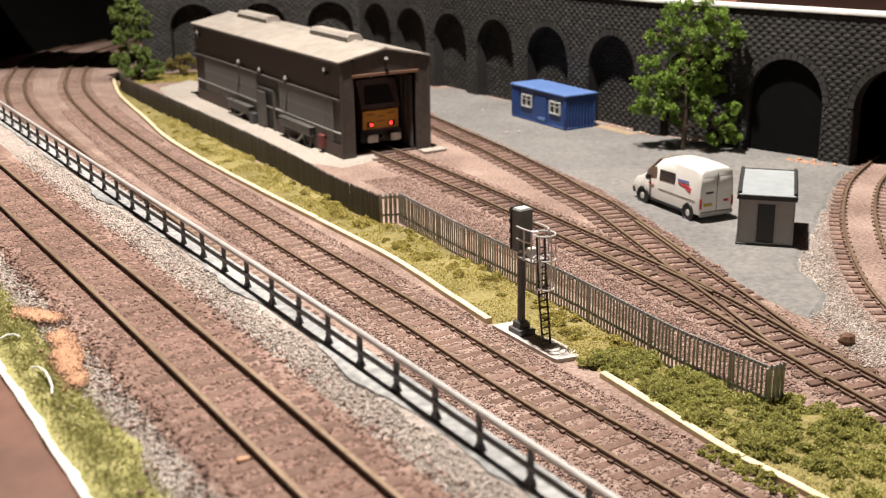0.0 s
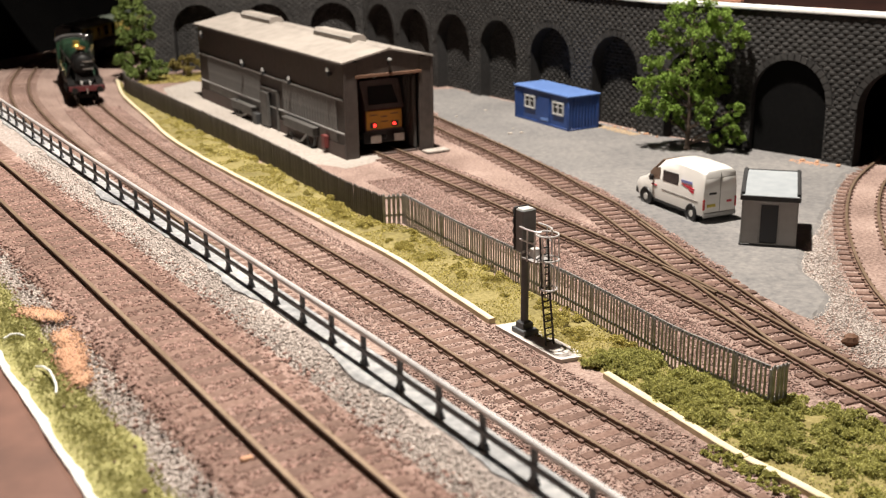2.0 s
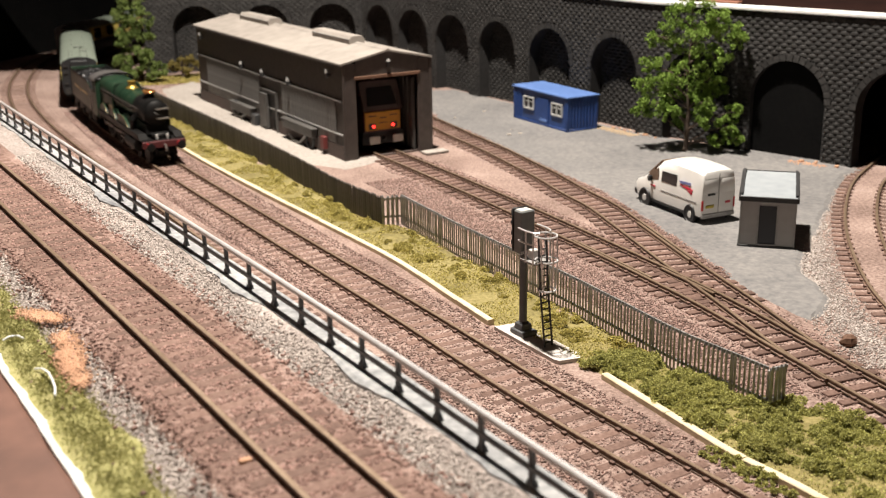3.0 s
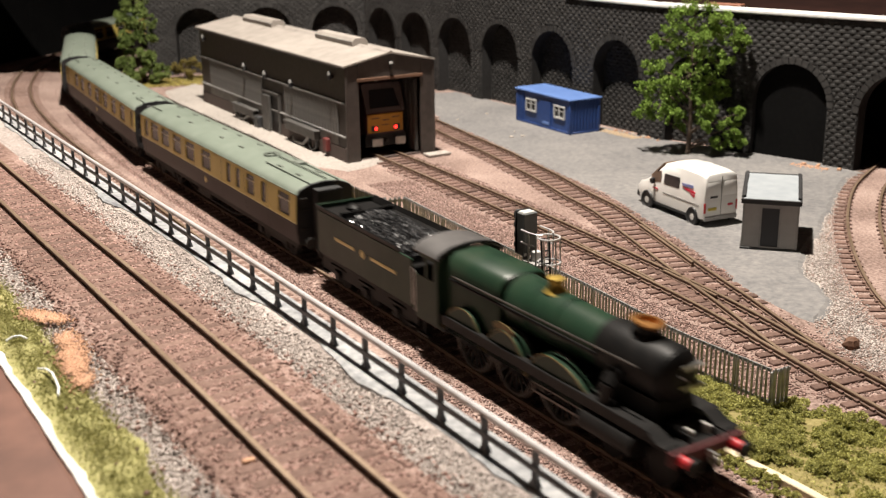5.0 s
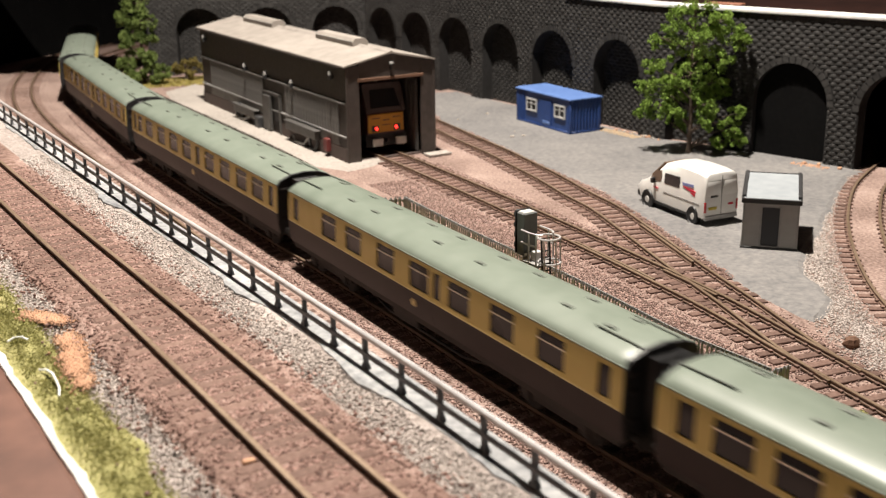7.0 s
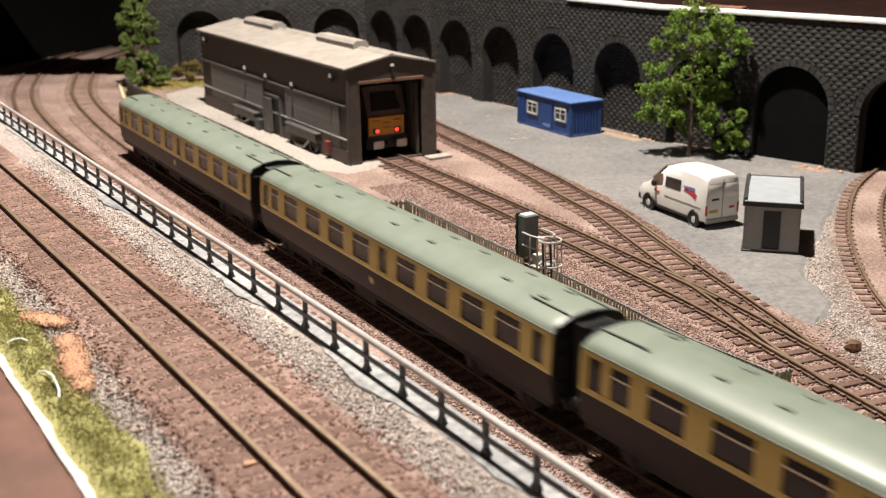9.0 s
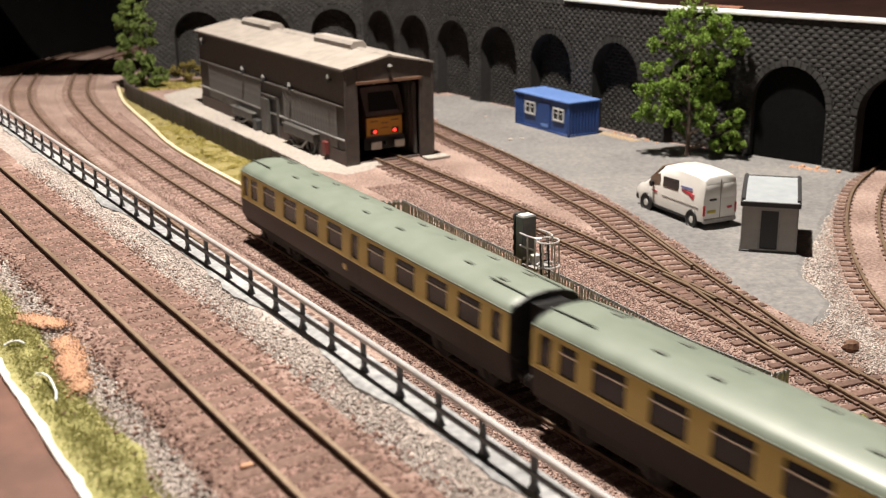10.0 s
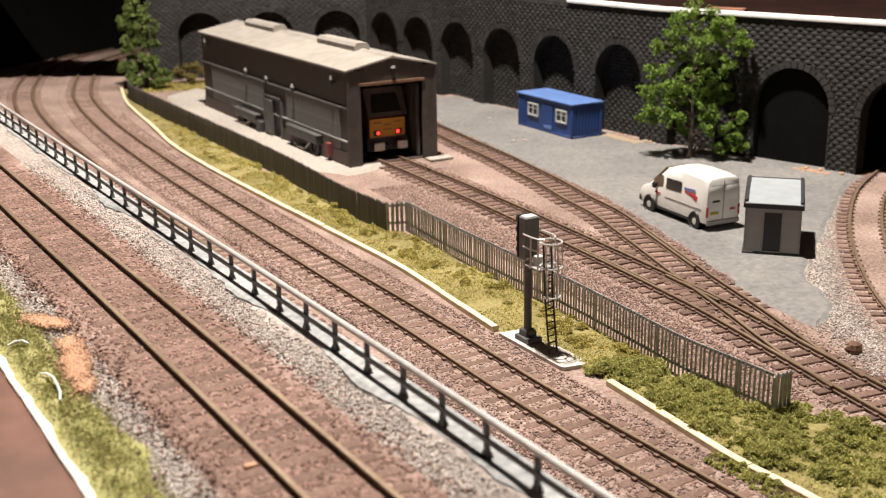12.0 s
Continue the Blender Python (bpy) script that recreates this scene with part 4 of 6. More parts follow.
def signal():
    d = Vector((.53, -.85))
    ang = math.degrees(math.atan2(d.y, d.x))
    sl = part("signal_slab", Form().prism([(-13, -5.4), (-11, 6.0), (28, 6.2), (33, 3.5), (31, -5.2), (29, -6.0)], -2.6, 0), slab_pale, at=mpose(31.5, 430.5, -1.4, 0, 0, ang), smooth=False)
    tagged(sl, "pale concrete slab carrying the signal", "slab")
    t = thing("colour_light_signal", "dark grey colour-light signal post with caged ladder", "signal", mpose(31.5, 430.5, -1.4, 0, 0, ang))
    part("base_plate", Form().box(-4.2, 5.2, -3.6, 3.6, 0, 2.2, c=.3), slate_paint, t, smooth=False)
    part("base_collar", Form().loft([[(x * k, y * k, z) for x, y in ((-2.6, -2.6), (2.6, -2.6), (2.6, 2.6), (-2.6, 2.6))] for z, k in ((2.2, 1), (4.6, .92), (5.4, .6))]), slate_paint, t, smooth=False)
    part("post", Form().tube((0, 0, 4), (0, 0, 36), 1.65, 1.5, 16), slate_paint, t)
    hd = part("signal_head", Form().box(-2.2, 2.9, -3.4, 3.4, 35, 52.6, c=.4), head_grey, t, "grey signal head casing", smooth=False)
    part("head_top", Form().box(-1.9, 2.2, -2.6, 2.6, 52.4, 52.9, c=.2), pale_metal, hd, "pale top of the signal head")
    part("back_plate", Form().box(-2.9, -2.2, -3.9, 3.9, 35.4, 53.2, c=.3), black_plastic, hd, "black back plate")
    for z in (37.8, 42, 46.2, 50.4):
        h = part("lens_hood", Form().tube((-2.8, 0, z), (-6.2, 0, z), 2.1, 1.9, 14, caps=False).tube((-6.2, 0, z), (-2.8, 0, z), 1.7, 1.9, 14, caps=False), black_plastic, hd, "black lens hood")
        part("lens", Form().tube((-3.2, 0, z), (-3.7, 0, z), 1.9, 1.7, 14), dark_glass, h)
    for y in (-2.6, 0, 2.6):
        part("head_latch", Form().box(2.5, 3.1, y - .6, y + .6, 35.2, 36.4, c=.15), pale_metal, hd, "small pale latch")
    # platform and rails
    f = Form().box(3, 13, -4, 4, 33.2, 33.9)
    part("platform", f, trim_grey, t, smooth=False)
    f = Form()
    for z in (41.5, 46.5):
        f.wire([(2.8, -4.6, z), (8, -4.8, z), (12, -4.2, z)], .38).wire([(2.8, 4.6, z), (8, 4.8, z), (12, 4.2, z)], .38)
    f.wire([(12, -4.2, 46.5), (14, -2.5, 46.5)], .38).wire([(12, 4.2, 46.5), (14, 2.5, 46.5)], .38)
    for x, y in ((8, -4.8), (8, 4.8), (12, -4.2), (12, 4.2)):
        f.wire([(x, y, 33.6), (x, y, 46.5)], .35)
    part("guard_rail", f, rail_silver, t, "pale wire guard rail")
    cg = part("cage", Form().hoop((14.6, 0, 45.5), (0, 0, 1), 4.4, .38, 22, 6), rail_silver, t, "pale hooped ladder cage")
    for z, r in ((35.6, 4.4), (23.6, 3.4)):
        part("hoop", Form().hoop((14.6 + (45.5 - z) * .05, 0, z), (0, 0, 1), r, .38, 22, 6), rail_silver, cg)
    for a in (-1.1, 0, 1.1):
        part("cage_bar", Form().wire([(14.6 + 4.4 * math.cos(a), 4.4 * math.sin(a), 45.5), (15.1 + 4.4 * math.cos(a), 4.4 * math.sin(a), 35.6), (15.7 + 3.4 * math.cos(a), 3.4 * math.sin(a), 23.6)], .28), rail_silver, cg)
    f = Form()
    for y in (-1.9, 1.9):
        f.wire([(12.4, y, 44), (14.0, y, 22), (17.2, y, .2)], .42)
    for k in range(15):
        z = 1.8 + k * 2.7
        x = 17.2 - (z - .2) * 3.2 / 21.8 if z < 22 else 14.0 - (z - 22) * 1.6 / 22
        f.wire([(x, -1.9, z), (x, 1.9, z)], .32)
    part("ladder", f, dark_metal, t, "dark ladder with round rungs")
    part("lamp_box", Form().box(5, 8.4, -1.8, 1.8, 34, 38, c=.4), pale_metal, t, "pale junction box")


signal()


def railing():
    t = thing("railing", "slate grey railing with silver top rail on the ledge", "railing")
    s_ref = LEDGE.S[int(np.argmin(np.linalg.norm(LEDGE.Q - np.array([-12, 262]), axis=1)))]
    pf = Form().box(-.75, .75, -.55, .55, 0, 9.4, c=.12)
    pf.loft([[(-1.6, -.8, 0), (1.6, -.8, 0), (1.6, .8, 0), (-1.6, .8, 0)], [(-.8, -.6, 1.6), (.8, -.6, 1.6), (.8, .6, 1.6), (-.8, .6, 1.6)]])
    me = pf.mesh("post", slate_paint)
    s = s_ref - 19.1 * 27
    rng = random.Random(5)
    s0 = s
    while s < s_ref + 19.1 * 14:
        p = LEDGE.off(s, 0)
        part("post", me, None, t).matrix_basis = mpose(p[0], p[1], 50.3, rng.uniform(-1.5, 1.5), rng.uniform(-1.5, 1.5), LEDGE.turn(s))
        s += 19.1
    part("top_rail", sweep(LEDGE, s0, s, [(-.75, 59.2), (.75, 59.2), (.75, 60.3), (.3, 60.7), (-.3, 60.7), (-.75, 60.3)], 20), rail_silver, t, "worn silver top rail")
    part("middle_rail", sweep(LEDGE, s0, s, [(-.9, 54.2), (-.35, 54.2), (-.35, 55.5), (-.9, 55.5)], 20), slate_paint, t, "slate grey middle rail")


railing()


def fence(name, pts, label, mat, pitch, width, rails, height=17.6, post_gap=60.0):
    t = thing(name, label, "fence")
    line = Line(pts, step=3.0)
    f = Form()
    hw = width / 2
    prof = ((-hw, -.1), (-hw * .3, -.45), (hw * .3, -.45), (hw, -.1), (hw, .15), (-hw, .15))
    f.loft([[(x * k, y * k, z) for x, y in prof] for z, k in ((0, 1), (height - 1.2, 1), (height, .3))])
    me = f.mesh("paling", mat)
    rng = random.Random(len(pts))
    s = .4
    end = line.S[-1]
    while s < end:
        p = line.off(s, -.7)
        part("paling", me, None, t).matrix_basis = mpose(p[0], p[1], -3.2 + rng.uniform(-.3, .25), rng.uniform(-.7, .7), rng.uniform(-.9, .9), line.turn(s))
        s += pitch
    for z in rails:
        part("fence_rail", sweep(line, 0, end, [(-.3, z - .6), (.25, z - .6), (.25, z + .6), (-.3, z + .6)], 12), mat, t, smooth=False)
    s = 0.5
    pm = Form().box(-.6, .6, -.5, .5, 0, height - 2.0, c=.15).mesh("post", mat)
    while s < end:
        p = line.off(s, .9)
        part("post", pm, None, t).matrix_basis = mpose(p[0], p[1], -3.2, 0, 0, line.turn(s))
        s += post_gap
    return t


fence("boarded_fence", [(-304, 1075), (-293, 1041), (-237, 943), (-156, 808), (-102, 715), (-60, 636), (-34, 596)], "dark weathered close-boarded fence along the verge", fence_dark, 2.35, 2.3, (2.5, 11.0), 17.4, 62)
fence("palisade_fence", [(-34, 596), (-23, 598)], "short pale return of metal palisade fencing", fence_mat, 2.6, 1.7, (2.0, 12.0), 17.6, 11)
fence("palisade_fence", [(-23, 598), (5, 544), (31, 498), (53, 460), (72, 423), (88, 392), (103, 370), (111, 358)], "grey metal palisade fence along the green verge", fence_mat, 2.12, .88, (1.5, 13.4), 17.6, 43)
fence("palisade_fence", [(111.6, 357.6), (118.5, 361)], "bent end panel of metal palisade fencing", fence_mat, 1.9, 1.5, (1.5, 13.0), 17.6, 8)

for nm, pts in (("edging", [(-322, 1112), (-292, 1023), (-247, 923), (-200, 820), (-141, 718), (-94, 642), (-56, 582), (-23, 528), (4, 474), (19, 444)]), ("edging", [(59, 388), (79, 349), (92, 324), (105, 305), (130, 262), (170, 195)])):
    ln = Line(pts)
    # lengths of edging laid end to end
    root = thing("edging", "cream cable-trough edging beside the verge", "edging", kind="structure")
    s = 0.0
    rng = random.Random(9)
    while s < ln.S[-1] - 2:
        e = min(s + 38, ln.S[-1])
        part("edging_slab", sweep(ln, s + .15, e - .15, [(-1.5, -3.4), (1.5, -3.4), (1.5, -.9), (1.2, -.6), (-1.2, -.6), (-1.5, -.9)], 6, z=rng.uniform(-.25, .2)), edge_cream, root, smooth=False)
        s = e

rk = Form().loft([[(r * math.cos(a) * (1 + .2 * math.sin(3 * a + z)), r * math.sin(a) * .8, z) for a in np.linspace(0, 2 * math.pi, 9)[:-1]] for z, r in ((-3, 2.6), (-1.2, 3.4), (.8, 2.6), (1.8, 1.0))])
tagged(part("rock", rk, timber, at=mpose(160, 416, 0), smooth=False), "small brown rock lying on the ballast", "rock")


# ---- ballast, plants and loose stuff ----
grass_olive = material("olive_scatter", [(0.10, 0.085, 0.038), (0.215, 0.182, 0.072), (0.31, 0.262, 0.12)], rough=0.95, grain=500, bump=0.6, patch=30, depth=0.0012, spec=0.15)
flock_olive = material("olive_foliage", [(0.33, 0.285, 0.085), (0.56, 0.49, 0.175)], rough=0.9, grain=500, bump=0.2, patch=25, rand=0.35, spec=0.15, thin=0.4)
flock_green = material("green_foliage", [(0.28, 0.28, 0.09), (0.51, 0.49, 0.18)], rough=0.9, grain=500, bump=0.2, patch=25, rand=0.35, spec=0.15, thin=0.4)
flock_brown = material("brownish_foliage", [(0.17, 0.135, 0.04), (0.29, 0.24, 0.08)], rough=0.9, grain=500, bump=0.2, patch=25, rand=0.3, spec=0.15, thin=0.4)
leaf_green = material("bright_leaf_green", [(0.11, 0.185, 0.03), (0.27, 0.39, 0.085)], rough=0.8, grain=400, bump=0.1, patch=30, rand=0.35, spec=0.2, thin=0.4)
leaf_dark = material("dark_leaf_green", [(0.10, 0.15, 0.04), (0.22, 0.28, 0.085)], rough=0.85, grain=400, bump=0.1, patch=30, rand=0.35, spec=0.2, thin=0.4)
bank_green = material("fresh_green_scatter", [(0.21, 0.205, 0.08), (0.30, 0.285, 0.12), (0.38, 0.345, 0.175)], rough=0.95, grain=450, bump=0.6, patch=35, depth=0.0012, spec=0.15)
clay = material("orange_clay", [(0.40, 0.215, 0.13), (0.51, 0.31, 0.195)], rough=0.95, grain=500, bump=0.4, patch=60)
bark = material("brown_bark", [(0.05, 0.035, 0.025), (0.10, 0.07, 0.05)], rough=0.9, grain=400, bump=0.4)


def bulk(name, verts, faces, mat, label, category):
    """A large mesh of many small pieces, from arrays in millimetres; all faces have the same number of corners."""
    me = bpy.data.meshes.new(name)
    n, k = faces.shape
    me.vertices.add(len(verts))
    me.vertices.foreach_set("co", (verts * MM).astype(np.float32).ravel())
    me.loops.add(n * k)
    me.loops.foreach_set("vertex_index", faces.astype(np.int32).ravel())
    me.polygons.add(n)
    me.polygons.foreach_set("loop_start", np.arange(0, n * k, k, dtype=np.int32))
    me.update(calc_edges=True)
    me.validate()
    me.materials.append(mat)
    ob = new(name, me)
    return tagged(ob, label, category, kind="stuff")


def chips(name, xyz, size, mat, label, rng, category="ballast"):
    """Small angular stones at the given places."""
    n = len(xyz)
    base = np.array([(1, 0, 0), (-1, 0, 0), (0, 1, 0), (0, -1, 0), (0, 0, 1), (0, 0, -1)], float)
    tri = np.array([(0, 2, 4), (2, 1, 4), (1, 3, 4), (3, 0, 4), (2, 0, 5), (1, 2, 5), (3, 1, 5), (0, 3, 5)])
    v = base[None] * (size * rng.uniform(.5, 1.4, (n, 1, 1))) * rng.uniform(.6, 1.2, (n, 6, 1))
    a = rng.uniform(0, 6.28, n)
    b = rng.uniform(-.9, .9, n)
    ca, sa, cb, sb = np.cos(a)[:, None], np.sin(a)[:, None], np.cos(b)[:, None], np.sin(b)[:, None]
    x, y, z = v[..., 0], v[..., 1], v[..., 2]
    y, z = y * cb - z * sb, y * sb + z * cb
    x, y = x * ca - y * sa, x * sa + y * ca
    v = np.stack([x, y, z * .8], -1) + xyz[:, None, :]
    f = tri[None] + 6 * np.arange(n)[:, None, None]
    return bulk(name, v.reshape(-1, 3), f.reshape(-1, 3), mat, label, category)


def along(line, s, o):
    """Points at distances s and offsets o, as arrays."""
    x, y = np.interp(s, line.S, line.Q[:, 0]), np.interp(s, line.S, line.Q[:, 1])
    dx = np.interp(s + 2, line.S, line.Q[:, 0]) - np.interp(s - 2, line.S, line.Q[:, 0])
    dy = np.interp(s + 2, line.S, line.Q[:, 1]) - np.interp(s - 2, line.S, line.Q[:, 1])
    k = np.hypot(dx, dy) + 1e-9
    return np.stack([x - o * dy / k, y + o * dx / k], 1)


def off_rails(o, w=1.35):
    return (np.abs(np.abs(o) - 8.25) > w)


rng = np.random.default_rng(4)

def bed_profile(line, z, zz, half):
    if line in (CURVE, CURVE_FAR):
        # heaped between the rails, lower outside them so that the sleeper ends show
        return [(-half - 3, z - 3.6), (-half, zz - .6), (-9.6, zz - .5), (-7.4, zz + .42), (7.4, zz + .42), (9.6, zz - .1), (half, zz - .15), (half + 3, z - 3.6)]
    return [(-half - 3, z - 3.6), (-half, zz - .15), (-9, zz), (9, zz), (half, zz - .15), (half + 3, z - 3.6)]


# ballast beds that bury the sleepers to their tops
for line, s0, s1, z, half, mat in ((MAIN, -430, 1500, 0, 21, ballast_brown), (LOOP, 110, 1500, 0, 20.5, ballast_brown), (UPPER, 0, 1000, 51, 19, ballast_red), (DEPOT, 285, 900, 0, 19, ballast_brown), (SIDING, 10, SLEN, 0, 17, ballast_brown), (CURVE, 0, CURVE.S[-1], 0, 19, ballast_brown), (CURVE_FAR, 0, CURVE_FAR.S[-1], 0, 19, ballast_brown)):
    zz = z - 2.28 - (.75 if line is DEPOT else .85 if line is SIDING else 0) + (.02 if line is CURVE_FAR else .1 if line is UPPER else 0)
    ob = part("ballast_bed", sweep(line, s0, s1, bed_profile(line, z, zz, half), 10), mat, smooth=False)
    tagged(ob, "brown ballast bed under the track", "ballast", kind="structure")


def bed_chips(name, line, s0, s1, z, n, mat, label, half=20, size=.58, bare=.975, spread=0.0):
    s, o = rng.uniform(s0, s1, n), rng.normal(0, spread, n) if spread else rng.uniform(-half, half, n)
    keep = off_rails(o)
    # fewer on the sleepers themselves
    ph = ((s - line_start[id(line)] - 4) % PITCH)
    on = (np.minimum(ph, PITCH - ph) < 1.8) & (np.abs(o) < 15.5)
    keep &= ~(on & (rng.uniform(0, 1, n) < bare))
    s, o = s[keep], o[keep]
    xy = along(line, s, o)
    chips(name, np.column_stack([xy, np.full(len(xy), z - 2.35) + rng.uniform(-.2, .2, len(xy))]), size, mat, label, rng)


line_start = {id(MAIN): -420, id(LOOP): 120, id(UPPER): 0, id(DEPOT): 0, id(SIDING): 0, id(CURVE): 0, id(CURVE_FAR): 0}
near = MAIN.S[int(np.argmin(np.linalg.norm(MAIN.Q - np.array([95, 270]), axis=1)))]
bed_chips("main_ballast", MAIN, 260, near, 0, 42000, stone_brown, "loose brown ballast chips between the rails", half=23)
u0 = UPPER.S[int(np.argmin(np.linalg.norm(UPPER.Q - np.array([-215, 530]), axis=1)))]
u1 = UPPER.S[int(np.argmin(np.linalg.norm(UPPER.Q - np.array([-5, 190]), axis=1)))]
bed_chips("upper_ballast", UPPER, u0, u1, 51, 32000, stone_red, "loose brown ballast chips on the upper track", size=.64, bare=.86, spread=10.5)
bed_chips("depot_ballast", DEPOT, 300, 720, -.62, 18000, stone_brown, "loose brown ballast chips round the depot track", half=20)
bed_chips("siding_ballast", SIDING, 150, SLEN, -.7, 7000, stone_brown, "loose brown ballast chips round the siding", half=17)

# pale chips on the bank on either side of the upper track
l0 = LEDGE.S[int(np.argmin(np.linalg.norm(LEDGE.Q - np.array([-200, 560]), axis=1)))]
l1 = LEDGE.S[int(np.argmin(np.linalg.norm(LEDGE.Q - np.array([40, 180]), axis=1)))]
n = 42000
s = rng.uniform(l0, l1, n)
o = np.where(rng.uniform(0, 1, n) < .58, rng.triangular(-25, -8, -3.5, n), rng.triangular(-71, -60, -44, n))
xy = along(LEDGE, s, o)
z = np.interp(o, [-80, -60, -52, -20, -6, -3], [46.2, 46.8, 47.9, 47.9, 48.7, 49.6]) + rng.uniform(0, .35, n)
chips("bank_ballast", np.column_stack([xy, z]), .47, stone_grey, "pale grey ballast chips on the bank", rng)
# mixed stones on the lower level between the main and loop tracks and by the curve
n = 9000
s, o = rng.uniform(420, near, n), rng.uniform(-29, -18, n)
chips("mid_ballast", np.column_stack([along(MAIN, s, o), np.full(n, -2.75)]), .6, stone_brown, "brown chips between the two lower tracks", rng)
n = 15000
s, o = rng.uniform(110, 440, n), rng.triangular(-46, -27, -13, n)
xy = along(CURVE, s, o)
chips("curve_ballast", np.column_stack([xy, np.full(len(xy), -2.6)]), .5, stone_grey, "pale grey chips beside the curved track", rng)

# loose chips between the fence and the depot track, and round the yard's edge
n = 16000
s, f = rng.uniform(330, 700, n), rng.uniform(0, 1, n)
xy = along(DEPOT, s, -20 - 26 * f)
chips("depot_side_ballast", np.column_stack([xy, np.full(n, -2.75)]), .6, stone_brown, "brown chips between the fence and the depot track", rng)
n = 9000
s, o = rng.uniform(120, 560, n), rng.triangular(8, 17, 34, n)
xy = along(SIDING, s, o)
chips("yard_side_ballast", np.column_stack([xy, np.full(n, -2.5)]), .6, stone_brown, "brown chips along the edge of the yard", rng)

# ---- verge ----
FENCE_LINE = Line([(-304, 1075), (-293, 1041), (-237, 943), (-156, 808), (-102, 715), (-60, 636), (-34, 596), (-18, 585), (5, 544), (31, 498), (53, 460), (72, 423), (88, 392), (103, 370), (113, 361), (138, 352), (164, 303), (210, 220)])
EDGE_LINE = Line([(-322, 1112), (-292, 1023), (-247, 923), (-200, 820), (-141, 718), (-94, 642), (-56, 582), (-23, 528), (4, 474), (22, 438), (59, 388), (79, 349), (92, 324), (105, 305), (130, 262), (165, 200)])


def verge():
    n, m = 230, 12
    f, v = [], []
    for i in range(n + 1):
        u = i / n
        a, b = EDGE_LINE.off(u * EDGE_LINE.S[-1], 1.2), FENCE_LINE.at(u * FENCE_LINE.S[-1])
        for j in range(m + 1):
            w = j / m
            p = a + (b - a) * w
            h = -2.6 + 2.2 * math.sin(math.pi * min(1, w * 1.05)) * .6 + 1.5 * noise.noise((p[0] * .09, p[1] * .09, 1.0)) + .5 * noise.noise((p[0] * .35, p[1] * .35, 4.0))
            if j in (0, m):
                h = -3.2
            v.append((p[0], p[1], max(h, -3.3)))
    for i in range(n):
        for j in range(m):
            k = i * (m + 1) + j
            f.append((k, k + 1, k + m + 2, k + m + 1))
    ob = part("verge", Form().add(v, f), grass_olive)
    return tagged(ob, "grassy verge of olive scatter between track and fence", "verge", kind="structure")


verge()


def verge_point(u, w):
    a, b = EDGE_LINE.off(u * EDGE_LINE.S[-1], 1.2), FENCE_LINE.at(u * FENCE_LINE.S[-1])
    return a + (b - a) * w


def tufts(centres, radii, per, leaf, rg, flat=.7):
    """Small crossed flakes filling rounded clumps."""
    V, F = [], []
    count = 0
    for c, r, k in zip(centres, radii, per):
        d = rg.normal(size=(k, 3))
        d /= np.linalg.norm(d, axis=1)[:, None]
        d *= (rg.uniform(.45, 1.0, k) ** .6)[:, None] * r * rg.uniform(.7, 1.15, (k, 1))
        d[:, 2] = np.abs(d[:, 2]) * flat if flat < 1 else d[:, 2]
        p = c + d
        a = rg.normal(size=(k, 3))
        a /= np.linalg.norm(a, axis=1)[:, None]
        b = np.cross(a, rg.normal(size=(k, 3)))
        b /= np.linalg.norm(b, axis=1)[:, None] + 1e-9
        q = leaf * rg.uniform(.6, 1.3, (k, 1))
        quad = np.stack([p - a * q, p + b * q * .7, p + a * q, p - b * q * .7], 1)
        V.append(quad.reshape(-1, 3))
        F.append(np.arange(count, count + 4 * k).reshape(-1, 4))
        count += 4 * k
    return np.concatenate(V), np.concatenate(F)


def lobes(centres, radii, rg):
    """Breaks each rounded shrub into small knobbly lobes with gaps between them."""
    cs, rs, ns = [], [], []
    for c, r in zip(centres, radii):
        for k in range(int(3 + r * 1.9)):
            d = rg.normal(size=3)
            d /= np.linalg.norm(d)
            d[2] = abs(d[2]) * .7
            q = r * rg.uniform(.24, .46)
            cs.append(c + d * r * rg.uniform(.45, .95))
            rs.append(q)
            ns.append(int(18 + 42 * q * q))
    return cs, rs, ns


# clumps of foam foliage on the verge
spec = [("verge_shrubs", flock_olive, "clumps of olive green foam shrubs on the verge", .16, .775, 230, 5.2), ("low_shrubs", flock_green, "clumps of green foam shrubs near the fence end", .765, .995, 560, 6.3), ("edge_shrubs", flock_green, "dark olive foam clumps spilling over the edging", .855, .925, 46, 3.4)]
for nm, mat, lab, ua, ub, k, rmax in spec:
    cs, rs = [], []
    for i in range(k):
        u, w = rng.uniform(ua, ub), rng.uniform(.30, .96) if ub < .8 else rng.uniform(-.2, -.04) if nm == "edge_shrubs" else rng.uniform(.08, .97)
        p = verge_point(u, w)
        r = 1.5 + (rmax - 1.5) * rng.uniform() ** 1.6
        on_slab = abs((p[0] - 31.5) * .85 + (p[1] - 430.5) * .53) < 9.5 and -15 < (p[0] - 31.5) * .53 - (p[1] - 430.5) * .85 < 36
        if on_slab or noise.noise((p[0] * .07, p[1] * .07, 5)) < -.45:
            continue
        grow = 1 if u > .45 else .75
        cs.append(np.array([p[0], p[1], -2.4]))
        rs.append(r * grow)
    V, F = tufts(*lobes(cs, rs, rng), .37, rng, flat=.9)
    bulk(nm, V, F, mat, lab, "shrubs")
